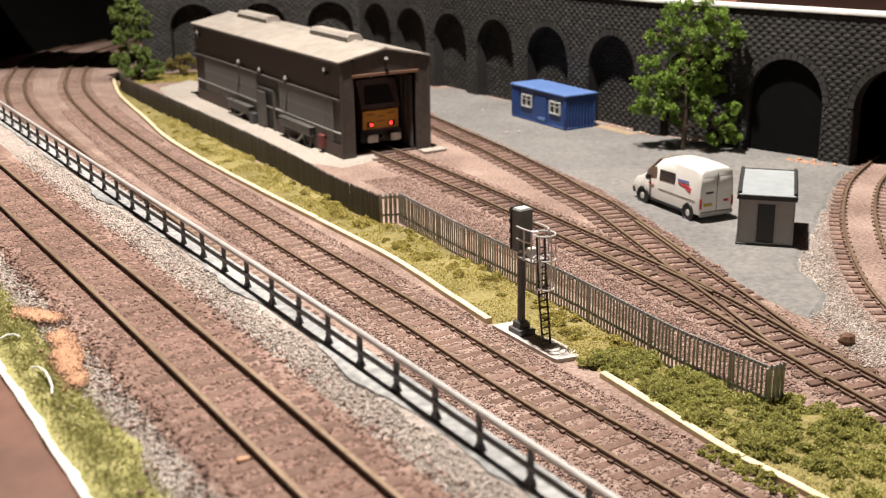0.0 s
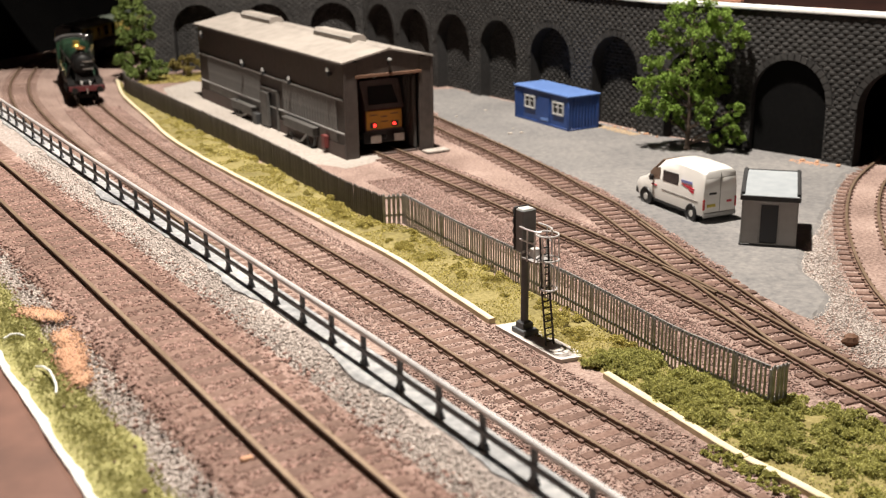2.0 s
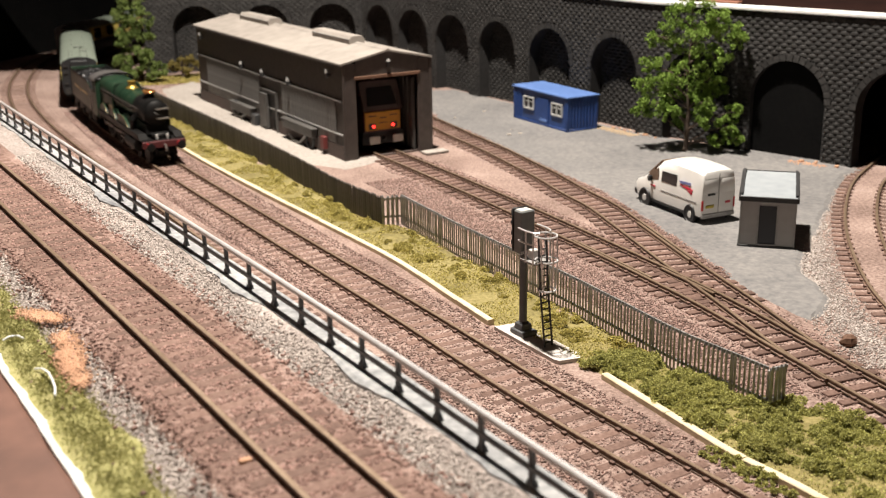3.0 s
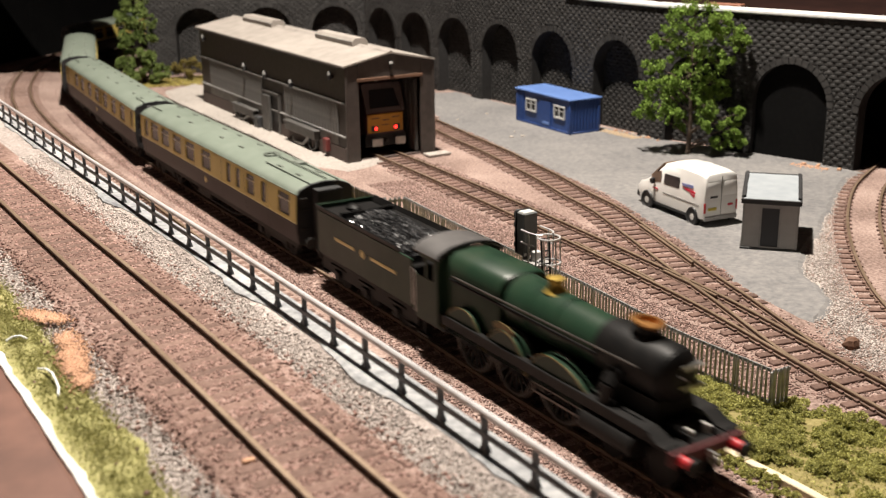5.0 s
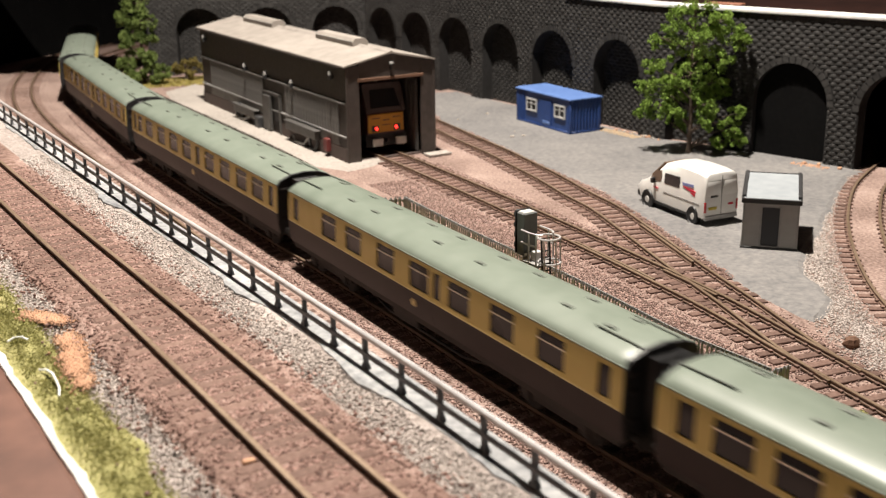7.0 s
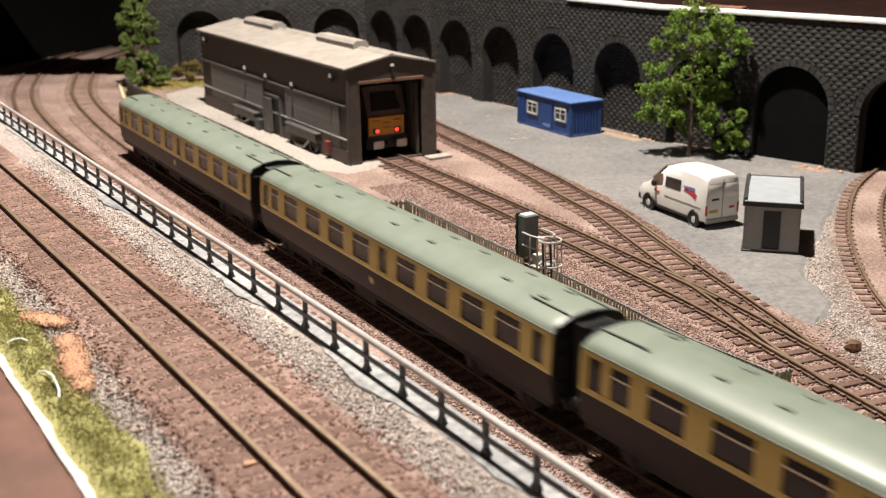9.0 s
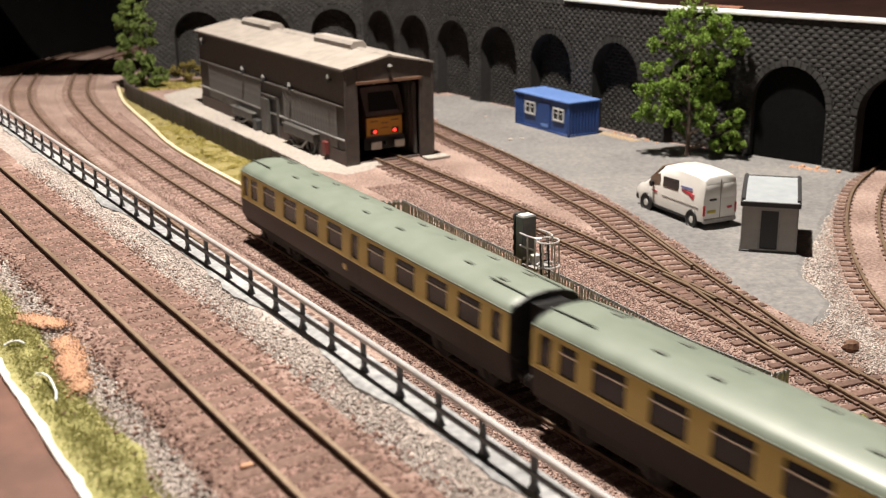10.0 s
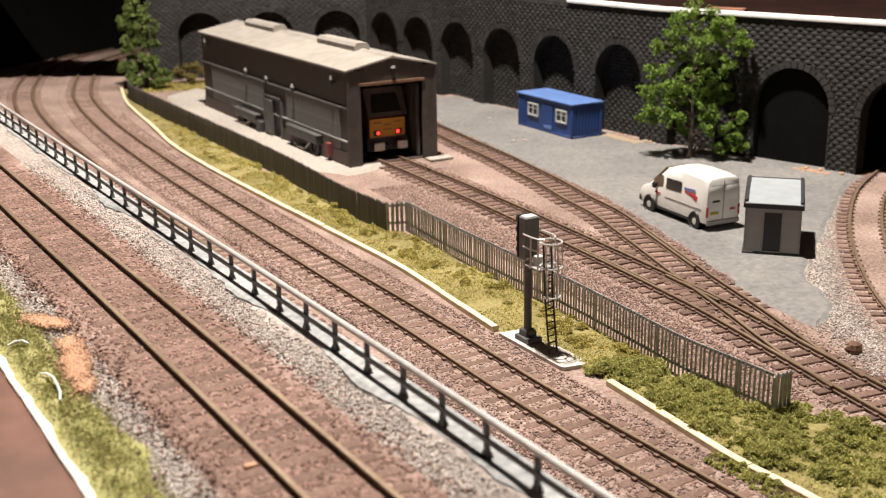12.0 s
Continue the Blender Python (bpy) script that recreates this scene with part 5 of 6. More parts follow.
# fine scatter over the whole verge
k = 42000
u, w = rng.uniform(.2, .99, k), rng.uniform(.02, .99, k)
sE, sF = u * EDGE_LINE.S[-1], u * FENCE_LINE.S[-1]
pa, pb = along(EDGE_LINE, sE, np.full(k, 1.4)), along(FENCE_LINE, sF, np.zeros(k))
p = pa + (pb - pa) * w[:, None]
hz = np.array([-2.4 + 1.3 * math.sin(math.pi * a) + 1.5 * noise.noise((x * .09, y * .09, 1.0)) for (x, y), a in zip(p, w)])
c = np.column_stack([p, np.maximum(hz, -2.8) + .2])
thin = np.array([noise.noise((x * .06, y * .06, 3)) for x, y in p]) > -.12
c0 = c[thin & (u < .775)]
V, F = tufts(list(c0), [.35] * len(c0), [1] * len(c0), .42, rng)
bulk("verge_scatter", V, F, flock_olive, "fine olive scatter on the verge", "grass")
c1 = c[thin & (u >= .765)]
V, F = tufts(list(c1), [.35] * len(c1), [1] * len(c1), .42, rng)
bulk("verge_grass", V, F, flock_green, "fine green scatter on the verge", "grass")


# the green edge of the bank above the front board
def bank_grass():
    n, m = 120, 8
    v, f = [], []
    for i in range(n + 1):
        s = l0 - 40 + (l1 + 60 - l0) * i / n
        for j in range(m + 1):
            inner = -63 + 3.5 * noise.noise((s * .05, 3.3, 0)) + 1.5 * noise.noise((s * .2, 1.3, 0))
            o = inner + (-79.5 - inner) * j / m
            p = LEDGE.off(s, o)
            h = 46.9 + .8 * noise.noise((p[0] * .12, p[1] * .12, 2)) + 1.1 * math.sin(math.pi * j / m)
            v.append((p[0], p[1], h if j else 46.2))
    for i in range(n):
        for j in range(m):
            a = i * (m + 1) + j
            f.append((a, a + 1, a + m + 2, a + m + 1))
    tagged(part("bank_grass", Form().add(v, f), bank_green), "fresh green scatter along the front edge", "grass", kind="structure")


bank_grass()
k = 46000
s, o = rng.uniform(l0 - 40, l1 + 40, k), rng.triangular(-79, -72, -62.5, k)
xy = along(LEDGE, s, o)
keep = np.array([noise.noise((x * .05, y * .05, 7)) > -.62 for x, y in xy])
xy = xy[keep]
V, F = tufts(list(np.column_stack([xy, np.full(len(xy), 48.0)])), [.6] * len(xy), [1] * len(xy), .34, rng)
bulk("bank_turf", V, F, material("fresh_turf", [(0.22, 0.215, 0.075), (0.34, 0.32, 0.13)], rough=0.9, grain=500, bump=0.2, patch=40, rand=0.2, spec=0.15, thin=0.4), "fresh green turf fibres on the bank", "grass")
CLAY = ((-126, 326, 4.5, 2.6, 800), (-121, 324, 3.0, 2.2, 450), (-112, 307, 2.4, 3.2, 600), (-107, 296, 2.4, 4.4, 900), (-103, 287, 2.4, 4.4, 700), (-98, 277, 2.0, 3.6, 400), (-59, 319, 3.6, 2.2, 130))
cl = []
for x, y, rx, ry, k in CLAY:
    d = rng.normal(size=(k, 2)) * .8
    cl.append(np.column_stack([x + d[:, 0] * rx, y + d[:, 1] * ry - d[:, 0] * rx * .5, np.full(k, 48.75 if x < -80 else 48.3)]))
chips("clay_crumbs", np.concatenate(cl), .42, clay, "crumbled orange clay on the bank", rng, "clay")
for pts in (((-112.5, 284, 49.0), (-110, 282.5, 49.7), (-107, 279, 50.0), (-104.5, 274.5, 49.8), (-102.5, 270.5, 49.4), (-101.5, 267, 48.8)), ((-129, 305, 49.0), (-127.5, 306.6, 49.6), (-125.5, 307.2, 49.6), (-123.5, 306.6, 48.9))):
    tagged(part("plaster_strand", Form().wire(pts, .32, 7), white_edge), "thin white curl of plaster on the grass", "plaster", group="white curls of plaster on the bank")
tagged(part("clay_stone", Form().box(-1.5, 1.5, -.9, .9, 0, 1.1, c=.3), clay, at=mpose(-46, 229.4, 48.6, 0, 0, 30)), "small orange stone on the upper track", "stone")


# ---- trees ----
def tree(name, x, y, h, clumps, leaf, mat, label, seed, trunk_r=2.2, per=70):
    rg = np.random.default_rng(seed)
    t = thing(name, label, "tree", mpose(x, y, -2.4))
    f = Form()
    pts = [(0, 0, 0), (.6, -.5, h * .25), (-.8, .6, h * .5), (.5, .2, h * .72), (0, 0, h * .92)]
    for i, (a, b) in enumerate(zip(pts[:-1], pts[1:])):
        f.tube(a, b, trunk_r * (1 - i * .22), trunk_r * (1 - (i + 1) * .22), 9)
    f.tube((0, 0, -1), (0, 0, 3), trunk_r * 1.7, trunk_r, 9)
    tr = part("trunk", f, bark, t, "brown twisting trunk")
    for (cx, cy, cz, r) in clumps:
        b = Form()
        z0 = max(4, min(h * .85, cz - abs(cx) * .45 - 4))
        mid = (cx * .45, cy * .45, (z0 + cz) / 2 + 2)
        b.tube((0, 0, z0), mid, trunk_r * .42, trunk_r * .28, 6).tube(mid, (cx, cy, cz), trunk_r * .28, .25, 6)
        part("limb", b, bark, tr)
    cs, rs, ns = [], [], []
    twigs = Form()
    for (cx, cy, cz, r) in clumps:
        for k in range(14):
            d = rg.normal(size=3)
            d /= np.linalg.norm(d)
            cs.append(np.array([cx, cy, cz]) + d * r * rg.uniform(.55, 1.0) * np.array([1, 1, .8]))
            rs.append(r * rg.uniform(.17, .40))
            ns.append(int(per * rg.uniform(.5, 1.2)))
            if k % 3 == 0:
                twigs.wire([(cx, cy, cz), tuple(cs[-1])], .28, 5)
    part("branchwork", twigs, bark, tr, "thin bare brown branches")
    V, F = tufts(cs, rs, ns, leaf, rg, flat=1.0)
    ob = bulk("crown", V, F, mat, "crown of small leaves in loose clumps", "")
    ob.parent = t
    return t


T = [(0, 0, 100, 13), (-11, 3, 92, 11), (12, -2, 90, 12), (22, 0, 84, 11), (30, -4, 78, 8), (-20, 4, 78, 11), (4, -8, 76, 13), (-6, 6, 66, 12), (18, -5, 66, 10), (-26, 0, 60, 8), (0, -8, 56, 12), (13, -6, 50, 10), (-17, -3, 49, 9), (-29, -3, 46, 10), (-22, -6, 35, 11), (-31, 0, 29, 8), (-13, -8, 29, 8), (9, -9, 36, 9), (15, -10, 24, 9), (27, -8, 20, 8), (30, -8, 30, 7), (21, -9, 11, 6), (33, -9, 12, 6), (7, 5, 84, 10), (0, 7, 40, 11), (8, 9, 28, 11), (-4, 9, 20, 9), (18, 9, 42, 10), (-10, 9, 38, 9)]
yv = math.radians(-12)
T = [(a * math.cos(yv) - b * math.sin(yv), a * math.sin(yv) + b * math.cos(yv), c, r) for a, b, c, r in T]
tree("yard_tree", 168, 768, 110, T, .85, leaf_green, "bright green broadleaf tree against the arched wall", 3, 1.8, 88)
T2 = [(0, 0, 78, 12), (-8, 2, 66, 11), (7, -2, 62, 10), (-3, -3, 50, 12), (6, 0, 44, 10), (-6, -4, 36, 10), (4, -5, 27, 11), (-8, -6, 20, 9), (10, -6, 18, 10), (0, -9, 12, 9), (17, -6, 12, 8), (-4, -10, 8, 7), (13, -10, 6, 7)]
T2 = [(a * 1.35 - 3, b, c, r * 1.1) for a, b, c, r in T2]
tree("corner_tree", -298, 1118, 84, T2, 1.2, leaf_dark, "dark green bushy tree at the bend of the fence", 8, 1.8, 95)
T3 = [(0, 0, 14, 8), (9, 2, 16, 7), (-9, 3, 10, 7), (18, 4, 12, 7), (26, 4, 8, 6), (8, -6, 6, 6), (30, 0, 5, 5)]
tree("low_bush", -262, 1140, 22, T3, 1.0, flock_brown, "low brownish green bush beside the shed apron", 9, 1.4, 60)
k = 5000
a, b = rng.uniform(0, 1, k), rng.uniform(0, 1, k)
px = -300 + 92 * a
py = 1085 + 60 * b + 30 * a
V, F = tufts(list(np.column_stack([px, py, np.full(k, -2.5)])), [.8] * k, [1] * k, .9, rng)
bulk("bush_undergrowth", V, F, flock_olive, "olive scatter under the bushes", "grass")

# dusty tan spill at the foot of the wall beside the cabin, and broken clay by the tunnel mouth
dust = material("tan_dust", [(0.26, 0.19, 0.12), (0.42, 0.33, 0.23)], rough=0.95, grain=500, bump=0.5, patch=50, spec=0.1)
for nm, q, n, m, sz in (("dust_spill", ((118, 862), (146, 820)), 1100, dust, .7), ("clay_spill", ((232, 734), (250, 716)), 170, clay, .75)):
    u, w = rng.uniform(0, 1, n), rng.triangular(0, 2.5, 11, n)
    a0, b0 = np.array(q[0], float), np.array(q[1], float)
    e0 = (b0 - a0) / np.linalg.norm(b0 - a0)
    xy = a0 + (b0 - a0) * u[:, None] + np.column_stack([w * e0[1], -w * e0[0]])
    chips(nm, np.column_stack([xy, np.full(n, -1.7)]), sz, m, "loose crumbs spilled at the foot of the wall", rng, "rubble")

# crumbs of plaster and clay at the foot of the wall
rgb = random.Random(3)
for k in range(26):
    q = rgb.random()
    if q < .55:
        x, y = 122 + 34 * rgb.random(), 0
        y = 866 - (x - 122) * 1.5 - rgb.uniform(2, 9)
        m = clay if rgb.random() < .5 else concrete
    elif q < .8:
        x = 226 + 30 * rgb.random()
        y = 819 - (x - 150) * .956 - rgb.uniform(3, 10)
        m = clay
    else:
        x, y, m = rgb.uniform(0, 110), 0, concrete
        y = 985 - x * 1.5 - rgb.uniform(5, 90)
    r = rgb.uniform(.6, 1.8)
    f = Form().box(-r, r, -r * .7, r * .7, 0, r * .8, c=r * .2)
    tagged(part("rubble", f, m, at=mpose(x, y, -1.7, 0, 0, rgb.uniform(0, 90))), "small pale crumb of rubble on the yard", "rubble", group="crumbs of rubble in the yard")


# ---- the train ----
chocolate = material("chocolate_brown_paint", [(0.013, 0.0072, 0.0072), (0.021, 0.012, 0.012)], rough=0.42, grain=150, bump=0.03, patch=15, spec=0.16)
cream = material("cream_paint", [(0.56, 0.44, 0.11), (0.64, 0.51, 0.15)], rough=0.42, grain=150, bump=0.03, patch=15)
gold_line = material("gold_lining", [(0.60, 0.50, 0.20), (0.68, 0.57, 0.25)], rough=0.4, metal=0.1, grain=200, bump=0)
coach_roof = material("grey_green_roof", [(0.150, 0.180, 0.145), (0.178, 0.209, 0.172), (0.205, 0.236, 0.198)], rough=0.40, grain=110, bump=0.05, patch=12)
roof_dark = material("dark_roof_fitting", [(0.10, 0.115, 0.095), (0.14, 0.155, 0.13)], rough=0.6, grain=200, bump=0.05)
end_black = material("black_coach_end", [(0.008, 0.008, 0.009), (0.016, 0.016, 0.017)], rough=0.6, grain=200, bump=0.1)
under_black = material("sooty_underframe", [(0.012, 0.010, 0.009), (0.028, 0.023, 0.020)], rough=0.8, grain=300, bump=0.2)
coach_glass = glass("coach_window_glass", (0.020, 0.017, 0.020), 0.16)
coach_glass.node_tree.nodes["Principled BSDF"].inputs["Specular IOR Level"].default_value = 0.25
window_bar = material("silver_window_bar", [(0.55, 0.52, 0.44), (0.68, 0.65, 0.56)], rough=0.35, metal=0.6, grain=200, bump=0)
loco_green = material("dark_green_enamel", [(0.007, 0.018, 0.011), (0.014, 0.033, 0.019), (0.026, 0.042, 0.025)], rough=0.36, grain=90, bump=0.04, patch=30, spec=0.2)
loco_black = material("sooty_black", [(0.005, 0.005, 0.005), (0.012, 0.011, 0.0105)], rough=0.5, grain=250, bump=0.12, patch=40, spec=0.15)
cab_grey = material("dusty_grey_cab_roof", [(0.05, 0.047, 0.046), (0.085, 0.08, 0.078)], rough=0.5, grain=150, bump=0.08, patch=25)
copper = material("copper_cap", [(0.42, 0.19, 0.06), (0.58, 0.29, 0.10)], rough=0.32, metal=0.8, grain=200, bump=0.05)
brass = material("brass", [(0.46, 0.32, 0.07), (0.58, 0.41, 0.11)], rough=0.42, metal=0.85, grain=200, bump=0.05)
beam_red = material("red_buffer_beam", [(0.38, 0.012, 0.018), (0.52, 0.02, 0.028)], rough=0.5, grain=200, bump=0.05)
dull_beam = material("dull_red_beam", [(0.05, 0.006, 0.007), (0.085, 0.009, 0.010)], rough=0.6, grain=200, bump=0.1)
coal = material("glossy_coal", [(0.014, 0.014, 0.015), (0.06, 0.06, 0.062)], rough=0.24, grain=250, bump=0.4, rand=0.4, spec=0.9)
dull_steel = material("dull_steel", [(0.06, 0.055, 0.05), (0.12, 0.11, 0.10)], rough=0.45, metal=0.7, grain=200, bump=0.05)
dull_brass = material("dull_brass", [(0.10, 0.075, 0.03), (0.17, 0.125, 0.05)], rough=0.45, metal=0.6, grain=200, bump=0.05)
steel = material("bright_steel", [(0.30, 0.29, 0.28), (0.45, 0.44, 0.42)], rough=0.35, metal=0.8, grain=200, bump=0.05)


def half_width(z):
    """Half width of a coach side at a height: tumblehome below, turning in above."""
    return float(np.interp(z, [12, 18, 24, 34, 39], [15.4, 16.2, 16.5, 16.2, 15.6]))


def side_strip(f, x0, x1, z0, z1, sy, out=0.0, thick=0.7):
    n = max(1, int((z1 - z0) / 2.5))
    zs = np.linspace(z0, z1, n + 1)
    ring = [(sy * (half_width(z) + out), z) for z in zs] + [(sy * (half_width(z) + out - thick), z) for z in zs[::-1]]
    f.loft([[(x, y, z) for y, z in ring] for x in (x0, x1)])


def wheelset(parent, x, r, mat=under_black):
    f = Form().tube((x, -8, r), (x, 8, r), 1.1, 1.1, 8)
    for sy in (-1, 1):
        f.tube((x, sy * 9.4, r), (x, sy * 7.0, r), r, r, 20)
    part("wheelset", f, mat, parent)


def slim(form, ky=.89, kz=.945):
    """The engine and tender are a little narrower and lower than drawn below."""
    form.v = [(x, y * ky, z * kz if z > 14 else z * (1 - (1 - kz) * max(0, z) / 14)) for x, y, z in form.v]
    return form


def cpart(name, form, *rest, **kw):
    return part(name, slim(form, .95, .932), *rest, **kw)


def coach(brake=False, layout=None):
    """A corridor coach centred on its own middle, rail level at z 0."""
    H = 127.0
    t = thing("coach", "chocolate and cream corridor coach with grey-green roof", "coach", group="coaches of the train")
    # windows: centre, half width, low sill, with bar
    if brake:
        wins = [(-115, 3.6, 0), (-97, 7.6, 1), (-75, 7.6, 1), (-52, 7.6, 1), (-28, 7.6, 1), (0, 7.6, 1), (36, 3.0, 0), (50, 3.0, 0), (68, 5.5, 1), (86, 3.0, 0), (112, 7.0, 1)]
    else:
        wins = [(-120, 2.9, 0), (-108, 4.4, 1), (-88, 7.8, 1), (-62, 7.8, 1), (-37, 7.8, 1), (-12, 7.8, 1), (8, 3.1, 0), (28, 7.8, 1), (53, 7.8, 1), (78, 7.8, 1), (101, 7.8, 1), (119, 3.1, 0)]
    wins = layout or wins
    lo, hi = 25.8, 37.0
    for sy in (-1, 1):
        f = Form()
        side_strip(f, -H, H, 12.6, 24.0, sy)
        cpart("lower_side", f, chocolate, t, "chocolate brown lower panels")
        f = Form()
        side_strip(f, -H, H, 24.0, lo, sy)
        side_strip(f, -H, H, hi, 39, sy)
        xs = -H
        for c, w, b in wins:
            side_strip(f, xs, c - w, lo, hi, sy)
            xs = c + w
        side_strip(f, xs, H, lo, hi, sy)
        up = cpart("upper_side", f, cream, t, "cream upper panels")
        f = Form()
        side_strip(f, -H, H, 23.7, 24.3, sy, .12, .5)
        side_strip(f, -H, H, 38.0, 38.25, sy, .10, .5)
        cpart("lining", f, gold_line, t, "thin gold lining")
        for c, w, b in wins:
            g = Form()
            side_strip(g, c - w - .1, c + w + .1, lo - .1, hi + .1, sy, -.55, .4)
            pane = cpart("window", g, coach_glass, up, "dark coach window")
            if b:
                g = Form()
                side_strip(g, c - w, c + w, 33.5, 34.1, sy, -.1, .5)
                ob = cpart("window_bar", g, window_bar, up, "silver bar of a sliding vent")
        for x in ((-124.5, -116.5, 4.6, 11.6) if not brake else (-119.5, 25, 60, 91)):
            f = Form()
            side_strip(f, x - .15, x + .15, 14, 37, sy, .06, .3)
            cpart("door_seam", f, chocolate, t)
        for x in (([-123, -115, 12]) if not brake else [-118, 29, 95]):
            cpart("door_handle", Form().box(x - .3, x + .3, *sorted((sy * 16.3, sy * 16.9)), 25.2, 26.0), brass, t, "tiny brass door handle")
        cpart("gutter", Form().box(-H, H, *sorted((sy * 15.3, sy * 16.0)), 38.8, 39.4, c=.12), coach_roof, t, "grey-green gutter strip")
    # roof
    prof = [(15.9, 39.0), (15.5, 40.2), (14.0, 41.5), (11.4, 42.7), (7.8, 43.7), (4.0, 44.3), (0, 44.5)]
    ring = prof + [(-y, z) for y, z in prof[-2::-1]]
    secs = []
    for x, k, dz in ((-H - .4, .97, -.9), (-H + 1.5, 1, -.1), (-H + 6, 1, 0), (H - 6, 1, 0), (H - 1.5, 1, -.1), (H + .4, .97, -.9)):
        secs.append([(x, y * k, z + dz) for y, z in ring])
    cpart("roof", Form().loft(secs), coach_roof, t, "smooth grey-green roof")
    for k in range(9):
        x = -108 + k * 27 + (4 if k % 2 else 0)
        for y in ((-5.2, 6.0) if k % 3 else (5.6,)):
            z = float(np.interp(abs(y), [0, 4.0, 7.8, 11.4], [44.5, 44.3, 43.7, 42.7]))
            cpart("roof_vent", Form().loft([[(x + a * k2, y + b * k2, z + dz) for a, b in ((-2.6, -.9), (2.6, -.9), (2.6, .9), (-2.6, .9))] for dz, k2 in ((-.5, 1), (.5, .9), (.8, .5))]), roof_dark, t, "small dark roof ventilator")
    for e in (-1, 1):
        f = Form()
        for y in (-8, 8):
            f.wire([(e * 126, y, 44.1), (e * (104 if not brake or e < 0 else 72), y, 44.4)], .35)
        cpart("roof_conduit", f, roof_dark, t, "thin dark conduit on the roof")
    if brake:
        cpart("roof_conduit", Form().wire([(125, 2, 45.2), (66, 2, 45.4), (60, 6, 44.8)], .4).hoop((60, 0, 45.1), (0, 0, 1), 3.4, .5, 14), roof_dark, t)
        cpart("roof_hatch", Form().box(82, 89, 3, 8, 43.4, 45.6, c=.3), roof_dark, t)
    # ends and gangways
    for e in (-1, 1):
        en = [(y, z) for y, z in ((-15.5, 12.6), (15.5, 12.6), (16.4, 24), (15.7, 39), (13.8, 41.4), (7.8, 43.8), (0, 44.6), (-7.8, 43.8), (-13.8, 41.4), (-15.7, 39), (-16.4, 24))]
        ed = cpart("coach_end", Form().loft([[(e * (H - .6), y, z) for y, z in en], [(e * (H + .5), y * .985, z - .2) for y, z in en]]), end_black, t, "black coach end", smooth=False)
        f = Form()
        for k in range(4):
            x = e * (H + .6 + k * 1.3)
            f.box(min(x, x + e * .8), max(x, x + e * .8), -7, 7, 13.5, 41.5, c=.3)
        f.box(*sorted((e * (H + .4), e * (H + 5.6))), -6.4, 6.4, 14.2, 40.8)
        cpart("gangway", f, end_black, ed, "black corridor bellows", smooth=False)
        for y in (-11.4, 11.4):
            cpart("buffer", Form().tube((e * H, y, 14), (e * (H + 5), y, 14), 1.3, 1.3, 10).tube((e * (H + 5), y, 14), (e * (H + 5.8), y, 14), 3, 3, 14), under_black, ed)
        cpart("end_step", Form().box(*sorted((e * (H + .4), e * (H + 1.3))), -14, -10, 20, 21).box(*sorted((e * (H + .4), e * (H + 1.3))), -14, -10, 30, 31).box(*sorted((e * (H + .4), e * (H + 1.3))), -14, -10, 36, 37), under_black, ed)
        cpart("coupling", Form().box(*sorted((e * (H - 6), e * (H + 6.5))), -2, 2, 5, 6.6, c=.3), under_black, t)
        # bogie
        x = e * 89
        bg = cpart("bogie", Form().box(x - 22, x + 22, -12.6, -10.6, 5, 10, c=.6).box(x - 22, x + 22, 10.6, 12.6, 5, 10, c=.6).box(x - 6, x + 6, -12, 12, 4.5, 9.5, c=.5), under_black, t, "black bogie")
        for dx in (-16.5, 16.5):
            wheelset(bg, x + dx, 6.6)
        for dx in (-16.5, 16.5):
            for y in (-12.8, 12.8):
                cpart("axle_box", Form().box(x + dx - 2.4, x + dx + 2.4, y - 1, y + 1, 4.4, 9, c=.4), under_black, bg)
    cpart("floor", Form().box(-H + .6, H - .6, -15.2, 15.2, 11.6, 13.2), under_black, t, smooth=False)
    cpart("interior", Form().box(-H + 1.5, H - 1.5, -3, 3, 13.2, 36), chocolate, t, smooth=False)
    for y in (-14.2, 14.2):
        cpart("solebar", Form().box(-H + 2, H - 2, y - .8, y + .8, 9.6, 12.4, c=.2), under_black, t, smooth=False)
    cpart("battery_box", Form().box(-26, -4, -13.5, -6, 4.6, 10.5, c=.5), under_black, t, smooth=False)
    cpart("battery_box", Form().box(6, 24, 6, 13.5, 4.6, 10.5, c=.5), under_black, t, smooth=False)
    cpart("truss", Form().wire([(-55, -12, 10), (-30, -12, 4.5), (30, -12, 4.5), (55, -12, 10)], .6).wire([(-55, 12, 10), (-30, 12, 4.5), (30, 12, 4.5), (55, 12, 10)], .6), under_black, t)
    cpart("crest", Form().tube((-2, -16.2, 19), (-2, -16.6, 19), 1.7, 1.7, 16).tube((-2, 16.2, 19), (-2, 16.6, 19), 1.7, 1.7, 16), gold_line, t, "small round faded crest")
    return t


coaches = [coach(True)]
COMPOSITE = [(-118, 3.1, 0), (-81, 7.6, 1), (-56, 7.6, 1), (-26, 7.6, 1), (2, 7.6, 1), (16, 2.6, 0), (32, 7.6, 1), (61, 7.6, 1), (90, 7.6, 1), (118, 3.1, 0)]
coaches.append(coach(False, COMPOSITE))
first = coach(False)
coaches.append(first)
for k in range(2):
    coaches.append(copy_thing(first, Matrix.Identity(4)))


def engine_x(x):
    """Stations of the engine: the wheels and firebox lie further back than first drawn."""
    return float(np.interp(x, [-80, -52, -36, -4, 26, 46.5, 57, 80], [-83, -57, -41, -15, 12, 44, 57, 80]))


